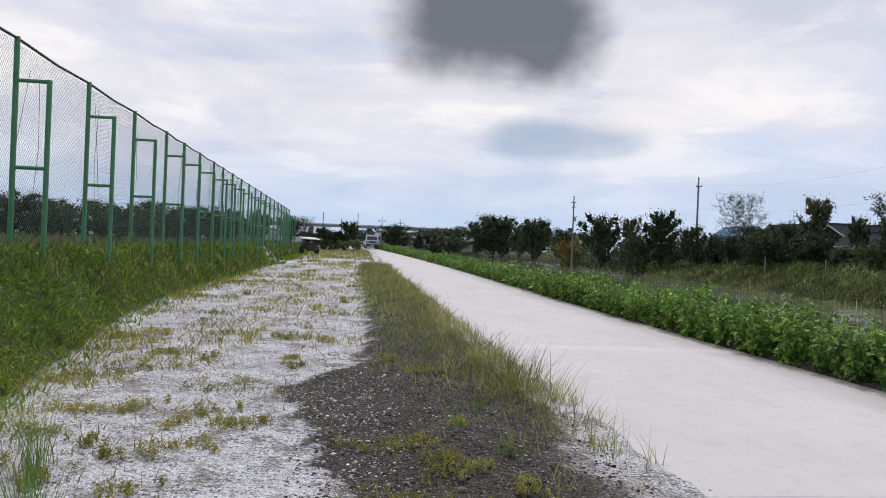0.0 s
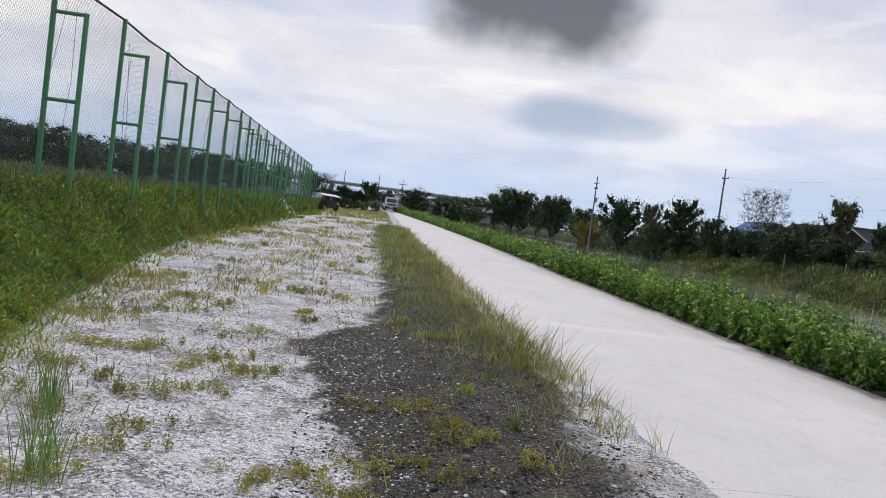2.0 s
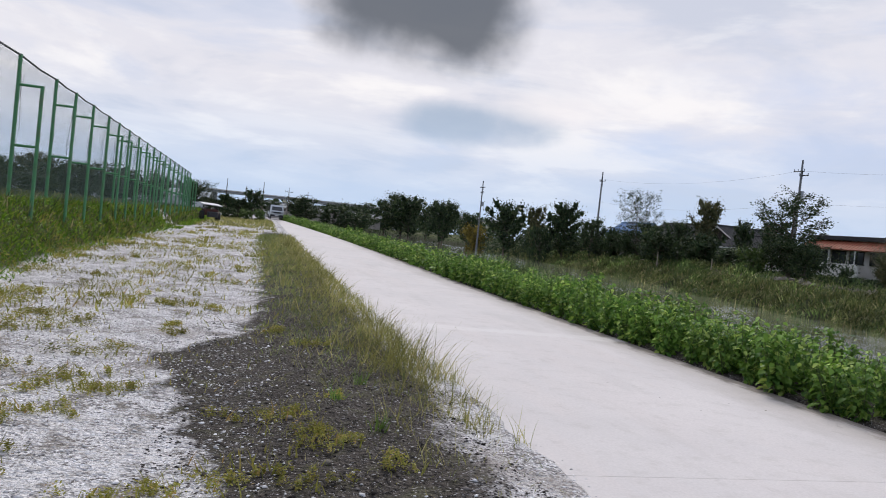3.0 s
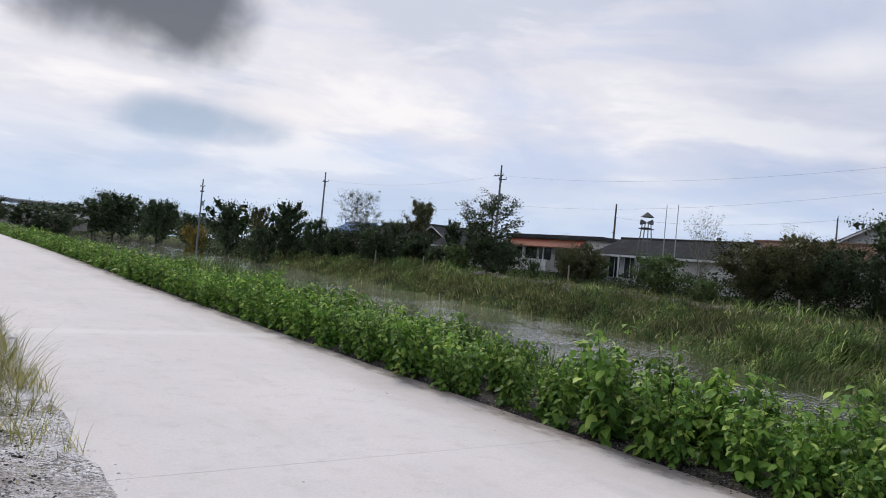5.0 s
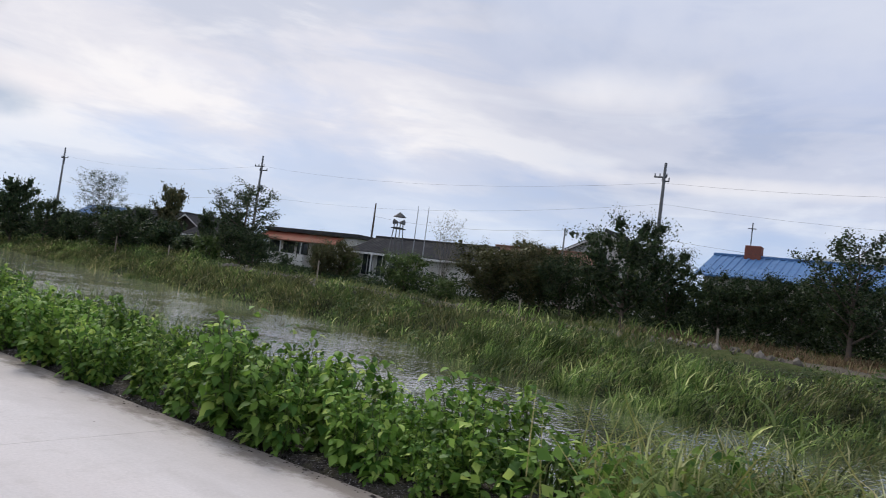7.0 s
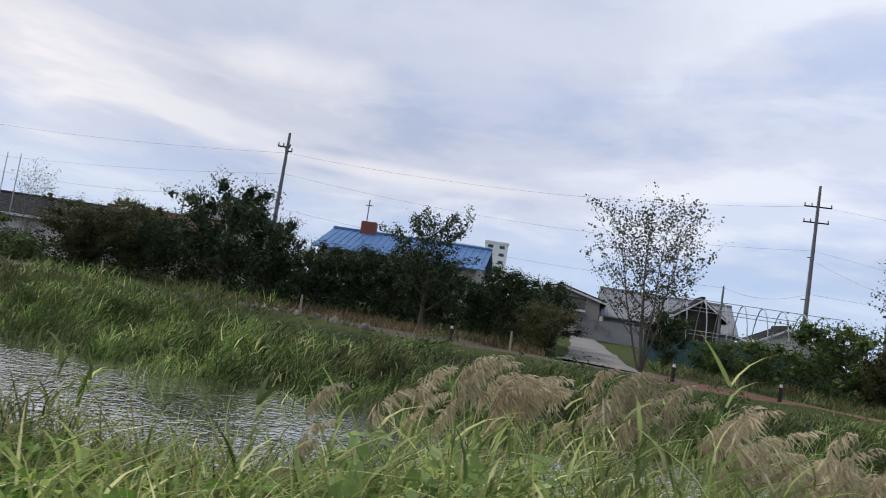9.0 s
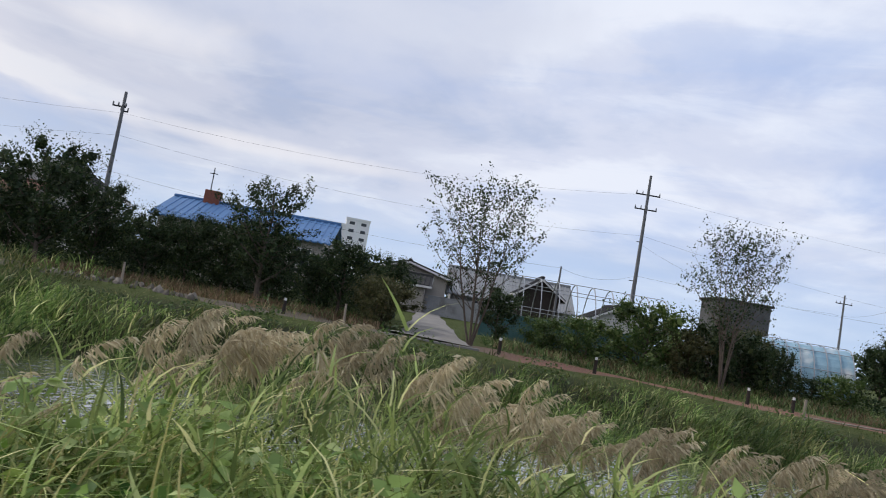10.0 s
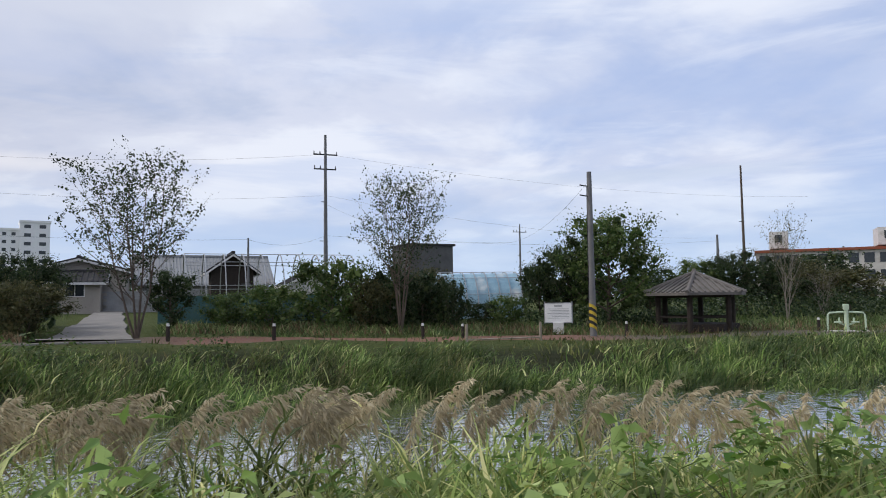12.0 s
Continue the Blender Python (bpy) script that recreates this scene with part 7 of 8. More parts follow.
def red_house():
    ob = thing("house", 53, 51.2, 1.75, "low white house with a red awning roof and flat dark top", "house", 6)
    l, d = 11.0, 6.5
    for x0, x1 in ((-d / 2, -d / 2 + 0.2), (d / 2 - 0.2, d / 2)):
        Geo().box(x0, x1, -l / 2, l / 2, -0.2, 3.0).make("wall", M["plaster"], ob)
    for y0, y1 in ((-l / 2, -l / 2 + 0.2), (l / 2 - 0.2, l / 2)):
        Geo().box(-d / 2 + 0.2, d / 2 - 0.2, y0, y1, -0.2, 3.0).make("wall", M["plaster"], ob)
    Geo().box(-d / 2 - 0.35, d / 2 + 0.35, -l / 2 - 0.4, l / 2 + 0.35, 3.0, 3.35, 0.04).make("roof", M["roof_tile"], ob, "flat dark roof slab with a thick edge")
    g = Geo().sheet((-d / 2 - 1.3, l / 2 + 0.3, 2.15), (-d / 2 - 1.3, -l / 2 + 1.5, 2.15), (-d / 2 + 0.0, -l / 2 + 1.5, 2.95), (-d / 2 + 0.0, l / 2 + 0.3, 2.95), 0.08)
    y = -l / 2 + 1.6
    while y < l / 2 + 0.3:
        g.sheet((-d / 2 - 1.3, y + 0.06, 2.2), (-d / 2 - 1.3, y, 2.2), (-d / 2, y, 3.0), (-d / 2, y + 0.06, 3.0), 0.05)
        y += 0.36
    g.make("awning", M["roof_red"], ob, "red corrugated awning")
    for yy in (4.4, 2.6, 0.8, -1.2):
        window(ob, -d / 2, yy, 1.0, 1.3, 1.0, "timber")
    Geo().box(-d / 2 - 1.35, -d / 2 - 1.2, -0.5, l / 2 - 0.2, -0.2, 0.95).make("low_wall", M["white_paint"], ob)
    for yy in (-3.5, 0.0, 2.6, 5.2):
        Geo().tube((-d / 2 - 1.2, yy, -0.2), (-d / 2 - 1.2, yy, 2.2), 0.05, n=8).make("awning_post", M["white_paint"], ob)


red_house()


def tile_house():
    ob = house("long low house with a ribbed dark tiled roof and porch", 46.5, 33.5, 6, 10.5, 2.3, 3.5, "plaster", "roof_tile", 4, ((3.8, 0.5, 1.0, 1.6), (2.4, 0.5, 1.0, 1.6), (1.0, 0.5, 1.0, 1.6)), z=1.15)
    for yy in (4.9, 3.1, 1.6):
        Geo().tube((-3.5, yy, -0.1), (-3.5, yy, 2.15), 0.07, n=8).make("porch_post", M["white_paint"], ob)


tile_house()
house("white gabled house with dark roof edges", 52.5, 21.5, 6, 3.8, 4.0, 5.5, "plaster", "roof_tile", 95, (), z=1.3)
house("long shed with a rusty brown roof", 49.5, 25.5, 4, 7.5, 2.9, 3.9, "plaster_beige", "roof_rust", 4, (), z=1.1)


def blue_hall():
    ob = house("long hall with a bright blue ribbed metal roof", 53, 8.9, 7.5, 10.2, 3.3, 4.75, "plaster_beige", "roof_blue", 3, ((3.5, 1.6, 1.2, 1.0), (-3.8, 1.6, 1.2, 1.0)), rib=0.45, over=0.5, z=1.2)
    Geo().box(-0.4, 0.4, 2.6, 3.6, 4.3, 5.55, 0.03).make("chimney", M["brick"], ob, "red brick chimney")
    g = Geo().tube((0, 3.35, 5.5), (0, 3.35, 7.1), 0.035, n=6)
    g.tube((0, 3.1, 6.7), (0, 3.6, 6.7), 0.03, n=6)
    g.make("cross_mast", M["dark_metal"], ob, "slim metal cross on the chimney")


blue_hall()


def panel_fence():
    ob = thing("panel_fence", 42, 7.6, float(ground_z(42, 7.6)), "weathered pale board fence behind the trees", "fence", 0)
    rnd = random.Random(2)
    for k in range(13):
        y = -3.2 + k * 0.26
        h = 1.35 + rnd.uniform(-0.08, 0.08)
        Geo().box(-0.02, 0.02, y, y + 0.22, -0.1, h, 0.008).make("board", M["plaster"], ob)
    Geo().box(0.02, 0.06, -3.2, 0.2, 0.3, 0.38).make("rail", M["stake"], ob)


panel_fence()
# grey houses at the head of the drive
house("grey gabled farmhouse with a dark tiled roof", 60.5, -1.5, 5.6, 7, 2.95, 3.7, "plaster_beige", "roof_tile", 90, (), z=0.95)
house("low wing with an overhanging dark roof", 55.7, -0.9, 2.2, 4.0, 2.25, 2.75, "plaster_beige", "roof_tile", 0, ((-0.6, 1.25, 1.0, 0.8),), z=0.95)
house("barn with a broad grey corrugated roof", 66, -9.5, 6, 9.5, 2.2, 4.2, "block", "roof_grey", 2, ((2.5, 0.8, 1.0, 0.9),), rib=0.25, z=1.1)
house("weathered timber shed with a dark gable", 58, -11.0, 2.8, 2.6, 2.9, 3.9, "timber", "roof_tile", 90, (), z=1.1)
house("low shed with a tiled roof behind shrubs", 56, -16.0, 3, 3.2, 2.0, 2.8, "plaster", "roof_tile", 90, (), z=1.0)


def block_wall():
    ob = thing("block_wall", 56, -6.0, float(ground_z(56, -6.0)), "grey concrete block garden wall", "wall", 0)
    k = 0
    for row in range(7):
        for col in range(14):
            y = -2.8 + col * 0.4 + (0.2 if row % 2 else 0)
            Geo().box(-0.09, 0.09, y + 0.006, y + 0.394, row * 0.2 - 0.1, row * 0.2 + 0.094).make("block", M["block"], ob)
    Geo().box(-0.12, 0.12, -2.85, 3.05, 1.294, 1.36, 0.01).make("coping", M["block"], ob)


block_wall()


M["drive"] = material("drive_concrete", (0.24, 0.225, 0.205), (0.175, 0.165, 0.155), 1.0, 0.9, 0.1, world_space=True)


def driveway():
    g = Geo()
    n = 24
    for k in range(n):
        u0, u1 = k / n, (k + 1) / n
        q = []
        for u in (u0, u1):
            x = 30.2 + 28 * u
            c = -4.0 + 0.75 * u**1.4
            half = 1.5 - 0.75 * u**0.5 + 0.07 * math.sin(u * 23)
            q.append([(x, c + s * half, float(ground_z(x, c + s * half)) + 0.11) for s in (-1, 1)])
        k0 = len(g.v)
        g.v += q[0] + q[1] + [(p[0], p[1], p[2] - 0.3) for p in q[0] + q[1]]
        g.f += [tuple(k0 + i for i in t) for t in ((0, 2, 3, 1), (4, 6, 2, 0), (1, 3, 7, 5))]
    tagged(g.make("driveway", M["drive"]), "pale concrete drive climbing from the canal path", "driveway", "", "structure")
    g = Geo()
    g.box(29.35, 29.5, -5.7, -2.4, float(ground_z(29.4, -3)) - 0.3, float(ground_z(29.4, -3)) + 0.05, 0.02)
    tagged(g.make("kerb", M["drive"]), "low concrete kerb along the canal path", "kerb", "", "structure")


driveway()


# ---------------------------------------------------------------- canal-side things
def siren_tower():
    ob = thing("siren_tower", 42, 33.4, float(ground_z(42, 33.4)), "slim steel siren tower with a little roof", "tower", 15)
    for sx in (-1, 1):
        for sy in (-1, 1):
            Geo().tube((sx * 0.55, sy * 0.55, -0.2), (sx * 0.22, sy * 0.22, 4.5), 0.045, 0.035, 6).make("leg", M["pole_concrete"], ob)
    for k in range(5):
        z = 0.6 + k * 0.9
        w = 0.55 - 0.33 * z / 4.5
        g = Geo()
        for a, b in (((-w, -w), (w, -w)), ((w, -w), (w, w)), ((w, w), (-w, w)), ((-w, w), (-w, -w))):
            g.tube((*a, z), (*b, z), 0.02, n=5)
        g.make("brace", M["pole_concrete"], ob)
    Geo().box(-0.4, 0.4, -0.4, 0.4, 4.1, 4.16).make("platform", M["dark_metal"], ob)
    Geo().tube((0, 0, 4.95), (0, 0, 5.3), 0.5, 0.03, 6).make("roof", M["dark_metal"], ob)
    for s in (-1, 1):
        Geo().tube((0, s * 0.05, 4.55), (0, s * 0.42, 4.6), 0.06, 0.2, 10).make("horn", M["pole_concrete"], ob)


siren_tower()
for y in (32.2, 31.25):
    z = float(ground_z(42.5, y))
    tagged(Geo().tube((42.5, y, z - 0.2), (42.5, y, 6.9), 0.045, 0.025, 6).make("flagpole", M["pale_metal"]), "thin bare metal flagpole", "flagpole", "flagpoles")


def stakes():
    for x, y, tip in ((30.5, 15.7, 1.39), (30.5, 7.13, 1.26), (31.1, -0.82, 1.15), (34.5, 33.0, 2.1), (36.0, 52.0, 1.9), (37.0, 62.0, 2.1)):
        z = float(ground_z(x, y))
        ob = Geo().tube((0, 0, -0.25), (0.03, 0.05, max(0.75, tip - z)), 0.05, 0.042, 7).make("stake", M["stake"])
        ob.location = (x, y, z)
        tagged(ob, "weathered wooden marker stake on the bank", "stake", "marker stakes")
    for x, y in ((31.0, -6.5), (31.0, -10.0), (31.0, -15.56), (31.0, -17.2), (30.2, -24.2), (29, -33.5), (31.5, 1.5)):
        z = float(ground_z(x, y))
        ob = thing("bollard", x, y, z, "short dark bollard with a white reflector top", "bollard", 0, "bollards")
        Geo().tube((0, 0, -0.2), (0, 0, 0.5), 0.07, 0.065, 8).make("post", M["timber"], ob)
        Geo().tube((0, 0, 0.5), (0, 0, 0.6), 0.055, 0.045, 8).make("cap", M["white_paint"], ob)


stakes()


def bank_rocks():
    """Rubble edging along the top of the far bank."""
    rng = np.random.default_rng(14)
    ob = thing("rubble_edge", 29.6, 10, float(ground_z(29.6, 10)), "rough grey rubble stones edging the far bank", "stones")
    shapes = []
    for k in range(6):
        bm = bmesh.new()
        bmesh.ops.create_icosphere(bm, subdivisions=1, radius=0.5)
        for q in bm.verts:
            q.co *= 1 + 0.45 * noise.noise(q.co * 2 + Vector((k * 7.1, 0, 0)))
        me = bpy.data.meshes.new("rock")
        bm.to_mesh(me)
        bm.free()
        me.materials.append(M["stone"])
        shapes.append(me)
    for k in range(280):
        y = rng.uniform(4, 46)
        x = float(bank_x(y)) + 0.1 + rng.normal(0, 0.4)
        s = rng.uniform(0.14, 0.46)
        r = new("rock", shapes[k % 6])
        r.parent = ob
        r.matrix_basis = Matrix.Translation((x - 29.6, y - 10, float(ground_z(x, y)) + s * 0.02 - ob.location.z)) @ Euler((rng.uniform(0, 6), rng.uniform(0, 6), rng.uniform(0, 6))).to_matrix().to_4x4() @ Matrix.Diagonal((s, s * 1.2, s * 0.6, 1))


bank_rocks()


M["sign_white"] = material("sign_white", (0.86, 0.86, 0.87), (0.80, 0.80, 0.81), 2, 0.5, 0.0)


def sign_board():
    x, y = 32.0, -22.05
    z = float(ground_z(x, y))
    ob = thing("sign_board", x, y, z, "white notice board on a pedestal", "sign", -37)
    base = 0.62 - z
    Geo().box(-0.10, 0.10, -0.22, 0.22, -0.2, base, 0.01).make("pedestal", M["white_paint"], ob)
    Geo().box(-0.04, 0.04, -0.56, 0.56, base, base + 0.80, 0.012).make("panel", M["sign_white"], ob)
    for w in (-0.58, 0.58):
        Geo().tube((0, w, base - 0.05), (0, w, base + 0.88), 0.028, n=8).make("frame_post", M["pale_metal"], ob)
    for h in (base - 0.03, base + 0.80):
        Geo().box(-0.05, 0.05, -0.56, 0.56, h, h + 0.03).make("frame_rail", M["pale_metal"], ob)
    Geo().box(-0.047, -0.04, -0.16, 0.16, base + 0.66, base + 0.72).make("heading", M["pale_metal"], ob)
    for k in range(7):
        Geo().box(-0.046, -0.04, -0.46, 0.46 - 0.1 * (k % 3), base + 0.56 - k * 0.065, base + 0.575 - k * 0.065).make("text_bar", M["pale_metal"], ob)


sign_board()


def striped_pole():
    x, y = 29.5, -22.15
    z = float(ground_z(x, y))
    ob = thing("utility_pole", x, y, z, "bare concrete pole with a yellow and black foot", "utility pole", 0, "utility poles")
    Geo().tube((0, 0, -0.3), (0, 0, 6.65 - z), 0.135, 0.095, 12).make("shaft", M["pole_concrete"], ob)
    for k in range(7):  # slanting warning bands
        v = [(0.148 * math.cos(math.pi * j / 8), 0.148 * math.sin(math.pi * j / 8), 0.25 + (k + up) * 0.13 + 0.10 * math.sin(math.pi * j / 8)) for up in (0, 1) for j in range(16)]
        Geo().add(v, [(j, (j + 1) % 16, (j + 1) % 16 + 16, j + 16) for j in range(16)]).make("band", M["black" if k % 2 else "yellow"], ob)
    Geo().tube((0.13, 0.1, 0.2), (0.09, 0.06, 5.9), 0.02, n=5).make("conduit", M["dark_metal"], ob)
    for h in (5.9, 5.5):
        Geo().tube((0, 0, h), (0, 0.45, h + 0.05), 0.025, n=5).make("bracket", M["dark_metal"], ob)


striped_pole()


def pavilion():
    x, y = 32.0, -29.3
    z = float(ground_z(x, y))
    ob = thing("pavilion", x, y, z, "hexagonal timber pavilion with a ribbed grey tiled roof", "pavilion", 12)
    n, r, eave, tip = 6, 2.42, 1.80 - z, 2.70 - z
    for k in range(n):
        a0, a1 = 2 * math.pi * k / n, 2 * math.pi * (k + 1) / n
        g = Geo()
        p0, p1 = (r * math.cos(a0), r * math.sin(a0), eave), (r * math.cos(a1), r * math.sin(a1), eave)
        g.add([p0, p1, (0, 0, tip), (p0[0], p0[1], eave - 0.12), (p1[0], p1[1], eave - 0.12), (0, 0, tip - 0.15)], [(0, 1, 2), (5, 4, 3), (0, 3, 4, 1)])
        for j in range(1, 9):
            u = j / 9
            q = Vector(p0).lerp(Vector(p1), u)
            w = 1 - abs(2 * u - 1)
            mid = (Vector(p0) + Vector(p1)) / 2
            down = Vector((mid.x, mid.y, eave)) - Vector((0, 0, tip))
            top = q - down * min(0.97, w)
            Geo().tube(q + Vector((0, 0, 0.03)), top + Vector((0, 0, 0.03)), 0.05, 0.045, 5).make("roof_rib", M["roof_shingle"], ob)
        g.make("roof_side", M["roof_shingle"], ob)
        Geo().tube((p0[0], p0[1], eave + 0.02), (0, 0, tip + 0.05), 0.10, 0.09, 7).make("hip_rib", M["roof_shingle"], ob)
        c = (1.75 * math.cos(a0), 1.75 * math.sin(a0))
        Geo().tube((*c, -0.1), (*c, eave + 0.1), 0.13, 0.12, 10).make("column", M["timber"], ob)
        d = (1.75 * math.cos(a1), 1.75 * math.sin(a1))
        Geo().tube((*c, eave - 0.13), (*d, eave - 0.13), 0.09, n=6).make("beam", M["timber"], ob)
        if k != 3:
            Geo().tube((*c, 0.62), (*d, 0.62), 0.04, n=6).make("railing", M["timber"], ob)
    Geo().tube((0, 0, tip), (0, 0, tip + 0.22), 0.18, 0.05, 8).make("finial", M["roof_shingle"], ob)
    Geo().tube((0, 0, 0.0), (0, 0, 0.32), 1.9, n=6).make("floor", M["timber"], ob)


pavilion()


def exercise_machine():
    x, y = 28.5, -34.6
    z = float(ground_z(x, y))
    ob = thing("exercise_machine", x, y, z, "pale green outdoor exercise machine with two seats", "exercise machine", -36)
    m = material("machine_paint", (0.55, 0.66, 0.50), (0.48, 0.58, 0.44), 6, 0.5, 0.05)
    Geo().tube((0, 0, -0.1), (0, 0, 1.05), 0.10, 0.08, 10).make("mast", m, ob)
    Geo().box(-0.1, 0.1, -0.11, 0.11, 0.95, 1.2, 0.02).make("head", m, ob)
    for s in (-1, 1):
        Geo().path([(0, s * 0.1, 0.85), (0, s * 0.66, 0.82), (0, s * 0.75, 0.72), (0, s * 0.77, -0.05)], [0.042] * 4, 8).make("arm", m, ob)
        Geo().path([(0, s * 0.12, 0.3), (0, s * 0.28, 0.35), (0, s * 0.3, 0.6)], [0.04] * 3, 8).make("seat_arm", m, ob)
        Geo().box(-0.16, 0.16, s * 0.34 - 0.14, s * 0.34 + 0.14, 0.38, 0.43, 0.01).make("seat", m, ob)
    Geo().box(-0.3, 0.3, -0.85, 0.85, -0.1, 0.03).make("base", M["concrete"], ob)


exercise_machine()


def sluice():
    """Timber landing with a rail at the water's edge."""
    x, y = 29.2, -17.3
    z = float(ground_z(28.4, y)) - 0.05
    ob = thing("landing", x, y, z, "dark landing with a pale rail by the canal", "landing", 0)
    Geo().box(-1.6, 0.6, -1.6, 1.4, -0.55, -0.02, 0.02).make("deck", M["block"], ob)
    for yy in (-1.55, 1.3):
        Geo().tube((-1.4, yy, -0.4), (-1.4, yy, 0.68), 0.05, n=8).make("post", M["stake"], ob)
    for h in (-0.04, 0.14):
        Geo().tube((-1.4, -1.55, h), (-1.4, 1.3, h), 0.028, n=6).make("rail", M["stake"], ob)


sluice()


def greenhouse(x, y, l, r, high, turn, label, skin, hoops=9):
    z = float(ground_z(x, y))
    ob = thing("greenhouse", x, y, z, label, "greenhouse", turn)
    arc = lambda a: (r * math.cos(a), max(0.0, math.sin(a)) * high)
    for k in range(hoops):
        yy = -l / 2 + l * k / (hoops - 1)
        pts = [(arc(math.pi * j / 12)[0], yy, arc(math.pi * j / 12)[1]) for j in range(13)]
        Geo().path(pts, [0.03] * 13, 5).make("hoop", M["pale_metal"], ob)
    for a in (0.5, 1.0, math.pi / 2, 2.1, 2.6):
        p = arc(a)
        Geo().tube((p[0], -l / 2, p[1]), (p[0], l / 2, p[1]), 0.02, n=5).make("purlin", M["pale_metal"], ob)
    if skin is not None:
        g = Geo()
        o = [arc(math.pi * j / 14) for j in range(15)]
        v = [(s * x, y, s * z) for s in (0.97, 0.963) for y in (-l / 2, l / 2) for x, z in o]
        f = [(j, j + 1, 15 + j + 1, 15 + j) for j in range(14)] + [(45 + j, 45 + j + 1, 30 + j + 1, 30 + j) for j in range(14)]
        f += [(30 + j, 30 + j + 1, j + 1, j) for j in range(14)] + [(15 + j, 15 + j + 1, 45 + j + 1, 45 + j) for j in range(14)]
        g.add(v, f)
        g.make("cover", skin, ob)
    return ob


M["film"] = material("plastic_film", (0.30, 0.46, 0.55), (0.17, 0.31, 0.42), 1.6, 0.35, 0.2, stain=(0.60, 0.62, 0.60))
M["net_blue"] = material("blue_net", (0.05, 0.12, 0.12), (0.08, 0.15, 0.15), 2.0, 0.9, 0.2)
greenhouse(44.6, -23.6, 5.2, 1.9, 2.7, -12, "arched greenhouse in blue-grey plastic film", M["film"])
greenhouse(46, -12.0, 9.0, 2.2, 3.6, 0, "bare arched greenhouse frame", None, 10)


M["dark_block"] = material("dark_block", (0.13, 0.13, 0.13), (0.09, 0.09, 0.09), 2, 0.95, 0.3)


def tank():
    x, y = 55.5, -24.4
    z = float(ground_z(x, y))
    ob = thing("water_tank", x, y, z, "dark square shed raised above the greenhouse", "shed", 4)
    Geo().box(-1.6, 1.6, -1.75, 1.75, -0.1, 5.55 - z, 0.02).make("body", M["dark_block"], ob)
    Geo().box(-1.75, 1.75, -1.9, 1.9, 5.55 - z, 5.7 - z, 0.02).make("roof", M["roof_tile"], ob)


tank()
net = Geo()
for k in range(12):
    y0, y1 = -14.6 + k * 0.7, -14.6 + (k + 1) * 0.7
    net.sheet((41 + 0.1 * math.sin(k), y0, 0.7), (41 + 0.1 * math.sin(k), y0, 2.0), (41 + 0.1 * math.sin(k + 1), y1, 2.0), (41 + 0.1 * math.sin(k + 1), y1, 0.7), 0.02)
tagged(net.make("garden_net", M["net_blue"]), "faded blue-green net along a garden", "net")


# ---------------------------------------------------------------- far buildings
def tower_block(label, x, y, w, d, high, turn, wall, floors, bays, z=0.5):
    ob = thing("apartment_building", x, y, z, label, "building", turn)
    Geo().box(-d / 2, d / 2, -w / 2, w / 2, 0, high).make("wall", M[wall], ob)
    Geo().box(-d / 2 - 0.3, d / 2 + 0.3, -w / 2 - 0.3, w / 2 + 0.3, high, high + 0.8).make("parapet", M[wall], ob)
    fh = high / floors
    for f in range(floors):
        for b in range(bays):
            yy = -w / 2 + (b + 0.5) * w / bays
            Geo().box(-d / 2 - 0.05, -d / 2 + 0.1, yy - w / bays * 0.22, yy + w / bays * 0.22, f * fh + fh * 0.35, f * fh + fh * 0.75).make("window", M["window"], ob)
    return ob


tower_block("pale beige apartment block far off", 321, 49, 18, 12, 29.5, 10, "sign_white", 10, 6)
tower_block("taller stair tower of the apartment block", 322, 37.5, 10, 12, 32.5, 10, "sign_white", 10, 2)


def school():
    ob = thing("school_building", 104, -121, 0.2, "long pale school building with a red roof edge and stair towers", "building", -45)
    Geo().box(-5, 5, -17, 12, 0, 9.2).make("wall", M["plaster"], ob)
    Geo().box(-5.4, 5.4, -17.2, 12.2, 9.2, 9.7).make("roof_edge", M["roof_red"], ob, "red roof edge")
    for y in (-9.5, 8.0):
        Geo().box(-3, 3, y - 1.6, y + 1.6, 10.1, 13.2).make("stair_tower", M["white_paint"], ob)
        Geo().box(-3.1, -2.9, y - 0.6, y + 0.6, 11.2, 12.6).make("tower_window", M["window"], ob)
    for f in range(3):
        for k in range(12):
            y = -15.8 + k * 2.4
            Geo().box(-5.06, -4.9, y - 0.8, y + 0.8, 1.0 + f * 3.0, 2.7 + f * 3.0).make("window", M["window"], ob)


school()


def viaduct():
    ob = thing("viaduct", 30, 300, 0, "pale concrete viaduct far beyond the lane", "viaduct", 0)
    Geo().box(-90, 70, -4, 4, 8.7, 9.5).make("deck", M["block"], ob)
    Geo().box(-90, 70, -4.2, -4, 9.5, 9.9).make("parapet", M["plaster"], ob)
    for k in range(9):
        Geo().box(-84 + k * 18, -82 + k * 18, -2, 2, -2, 8.7).make("pier", M["block"], ob)


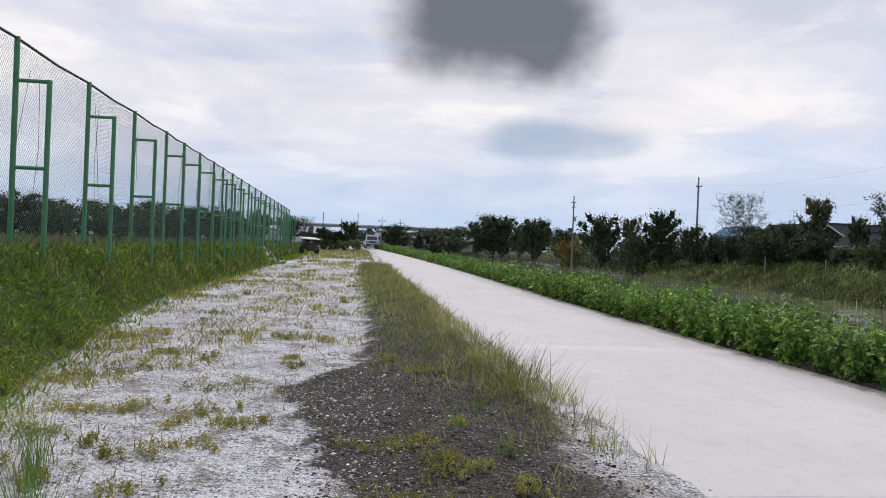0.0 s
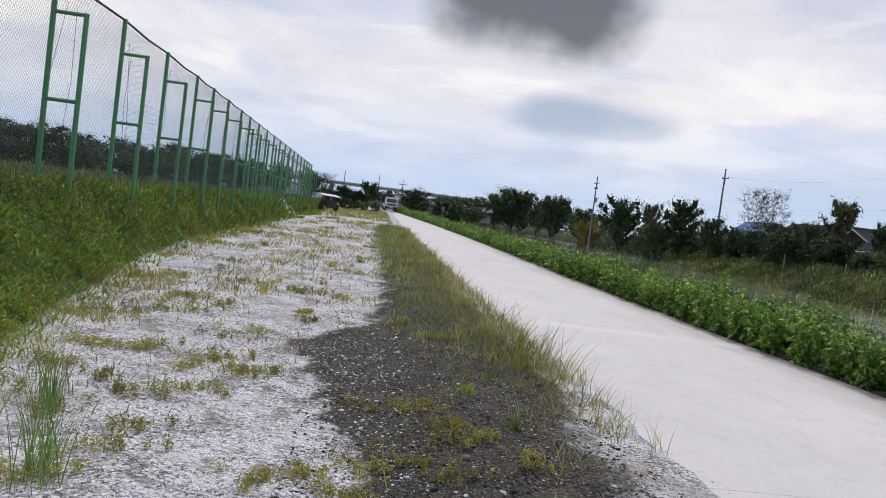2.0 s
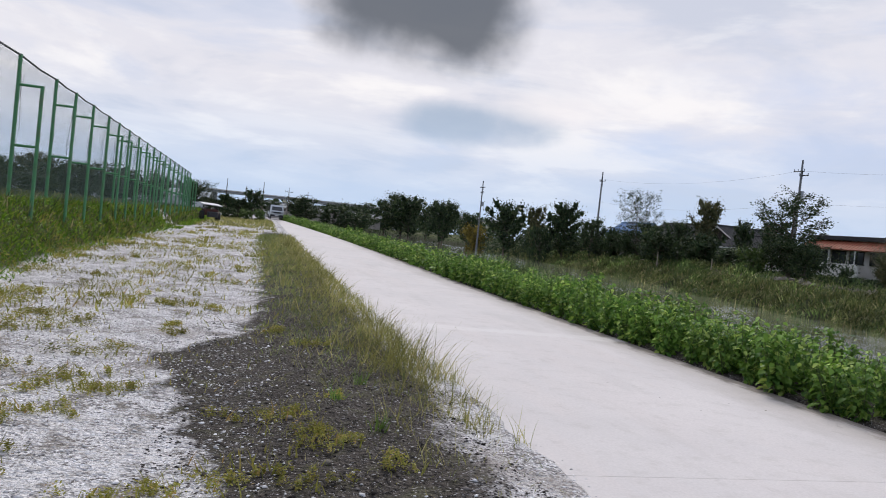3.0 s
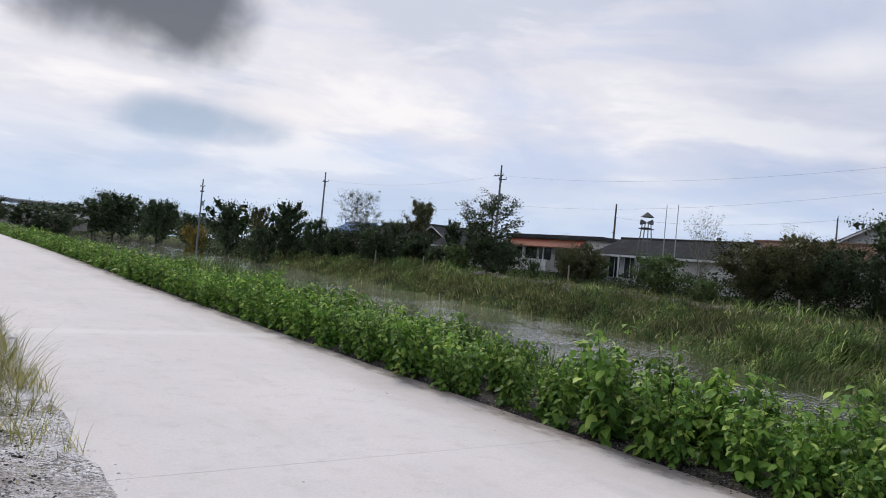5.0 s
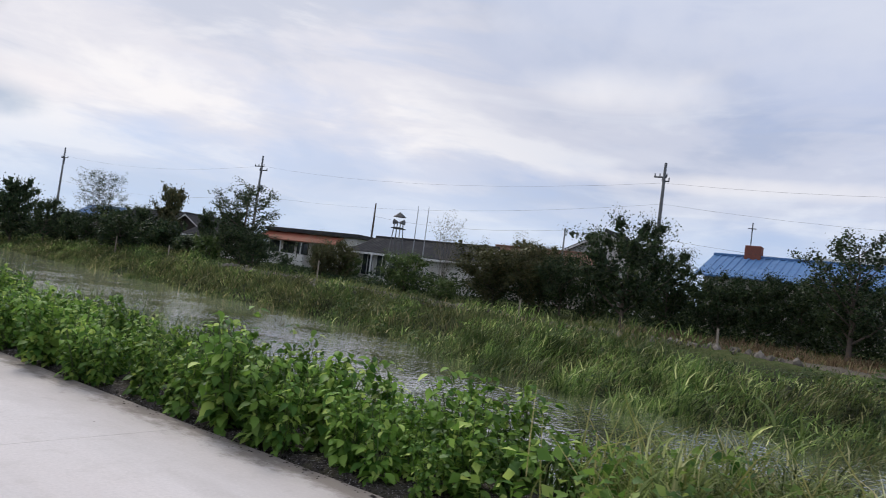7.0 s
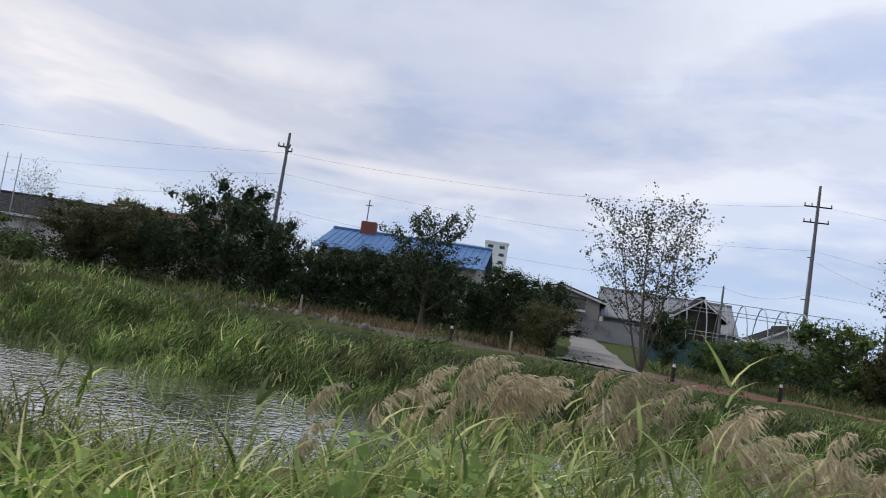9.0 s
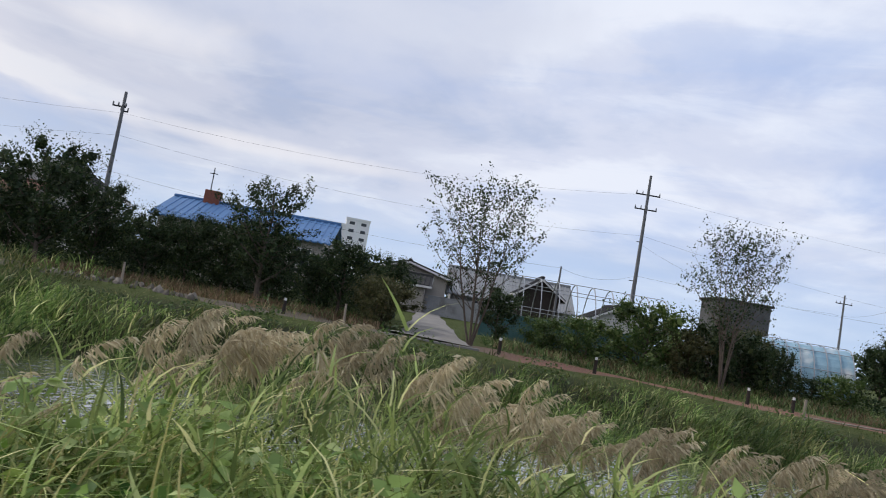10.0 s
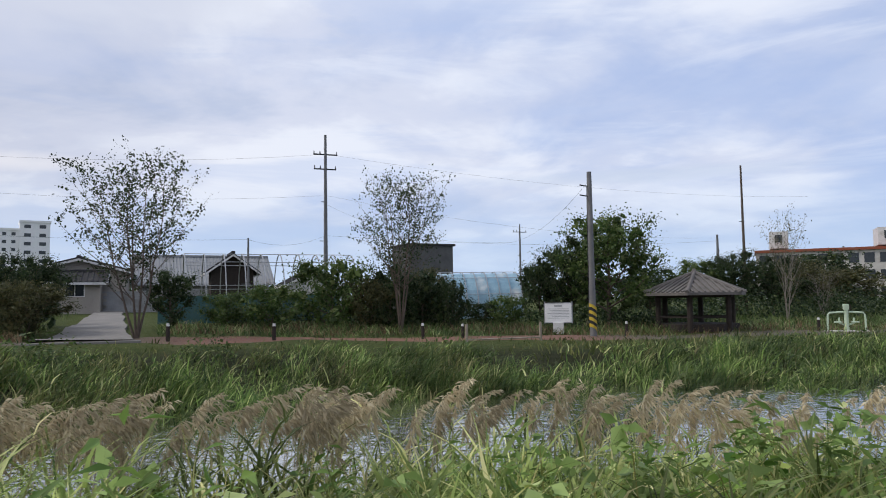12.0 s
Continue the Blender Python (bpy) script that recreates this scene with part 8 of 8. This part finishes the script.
viaduct()
M["white_film"] = material("white_film", (0.62, 0.64, 0.66), (0.52, 0.54, 0.56), 1.0, 0.5, 0.1, stain=(0.42, 0.43, 0.43))
greenhouse(-16.7, 97, 22, 2.4, 2.2, 88, "long low tunnel of white plastic film beyond the field", M["white_film"], 12)
for x, y, l in ((5, 195, 12), (17, 205, 9), (28, 215, 14)):
    house("distant pale warehouse with a low grey roof", x, y, 8, l, 3.0, 4.0, "plaster_beige", "roof_grey", 85, (), rib=0, z=1.2)
for x, y, tip in ((-4.0, 98, 6.0), (-1.6, 100, 5.2), (0.6, 102, 6.2), (5.0, 130, 7.6), (9.5, 150, 8.2), (14.0, 170, 8.6)):
    power_pole(x, y, tip * 0.75, ((0.8, 0.7, 0.7),) if y > 120 else (), 80, label="distant dark pole beyond the lane", mat="bark", r=0.08, z=float(ground_z(x, y)))


# ---------------------------------------------------------------- at the lane's end
def farm_truck():
    x, y = 2.15, 88.0
    z = float(rise(y))
    ob = thing("farm_truck", x, y, z, "small pale farm truck facing along the lane", "truck", 4)
    white = material("truck_paint", (0.52, 0.55, 0.57), (0.44, 0.47, 0.49), 1, 0.35, 0.02, stain=(0.36, 0.36, 0.34))
    side = [(-1.62, 0.38), (-0.15, 0.38), (-0.15, 1.68), (-1.22, 1.70), (-1.55, 1.02), (-1.64, 0.95)]
    v = [(sx * 0.74 * (0.88 if h > 1.3 else 1.0), yy, h) for sx in (-1, 1) for yy, h in side]
    n = len(side)
    Geo().add(v, [tuple(range(n)), tuple(range(2 * n - 1, n - 1, -1))] + [(k + n, (k + 1) % n + n, (k + 1) % n, k) for k in range(n)]).make("cab", white, ob)
    Geo().sheet((-0.60, -1.545, 1.06), (0.60, -1.545, 1.06), (0.56, -1.255, 1.62), (-0.56, -1.255, 1.62), 0.03).make("windscreen", M["window"], ob)
    Geo().box(-0.62, 0.62, -1.665, -1.60, 0.74, 0.92, 0.01).make("grille", M["dark_metal"], ob)
    Geo().box(-0.74, 0.74, -0.08, 1.9, 0.55, 0.64).make("bed", white, ob)
    Geo().box(-0.74, 0.74, -0.08, -0.03, 0.64, 1.75).make("headboard", M["dark_metal"], ob)
    for s in (-1, 1):
        Geo().box(s * 0.74 - 0.02, s * 0.74 + 0.02, -0.02, 1.9, 0.64, 0.98).make("side_board", white, ob)
        Geo().box(s * 0.54 - 0.12, s * 0.54 + 0.12, -1.68, -1.63, 0.76, 0.90, 0.01).make("headlight", M["pale_metal"], ob)
        Geo().box(s * 0.88 - 0.07, s * 0.88 + 0.07, -1.45, -1.40, 1.12, 1.34, 0.01).make("mirror", M["black"], ob)
        for yy in (-1.05, 1.2):
            w = Geo().tube((s * 0.58, yy, 0.28), (s * 0.73, yy, 0.28), 0.28, n=14).make("tyre", M["black"], ob)
            Geo().tube((s * 0.72, yy, 0.28), (s * 0.745, yy, 0.28), 0.16, n=10).make("rim", M["pale_metal"], w)
    Geo().box(-0.74, 0.74, -1.70, -1.60, 0.36, 0.58, 0.02).make("bumper", M["dark_metal"], ob)
    Geo().box(-0.2, 0.2, -1.71, -1.695, 0.42, 0.52).make("plate_bar", M["white_paint"], ob)


farm_truck()


def cultivator():
    x, y = -3.7, 64.0
    z = float(ground_z(x, y)) + 0.02
    ob = thing("cultivator", x, y, z, "dark rusty two-wheeled cultivator under a pale cover", "farm machine", 20)
    rust = material("rust_paint", (0.10, 0.035, 0.028), (0.05, 0.03, 0.026), 5, 0.8, 0.3)
    Geo().box(-0.55, 0.55, -0.6, 0.6, 0.42, 0.98, 0.08).make("engine", rust, ob)
    Geo().box(-0.42, 0.42, -0.9, -0.55, 0.3, 0.75, 0.06).make("gearbox", M["dark_metal"], ob)
    Geo().tube((0.3, -0.3, 0.95), (0.3, -0.3, 1.30), 0.05, n=8).make("exhaust", M["dark_metal"], ob)
    Geo().sheet((-0.85, -0.75, 1.36), (0.75, -0.75, 1.30), (0.75, 0.5, 1.46), (-0.85, 0.5, 1.50), 0.06).make("cover", M["white_paint"], ob, "pale sheet cover")
    for s in (-1, 1):
        t = Geo().tube((s * 0.56, 0, 0.38), (s * 0.78, 0, 0.38), 0.42, n=14).make("tyre", M["black"], ob)
        Geo().tube((s * 0.77, 0, 0.38), (s * 0.80, 0, 0.38), 0.2, n=10).make("hub", M["dark_metal"], t)
        Geo().path([(s * 0.3, 0.5, 0.8), (s * 0.45, 1.3, 1.05), (s * 0.45, 1.7, 1.05)], [0.03] * 3, 6).make("handlebar", M["dark_metal"], ob)
        for yy in (-0.5, 0.4):
            Geo().tube((s * 0.5, yy, 0.95), (s * 0.5, yy, 1.36), 0.03, n=6).make("cover_post", M["dark_metal"], ob)


cultivator()
tagged(Geo().box(0.7, 1.0, 79.6, 79.9, float(ground_z(0.85, 79.7)) - 0.2, float(ground_z(0.85, 79.7)) + 1.0, 0.03).make("gate_post", M["white_paint"]), "square pale concrete gate post", "post")
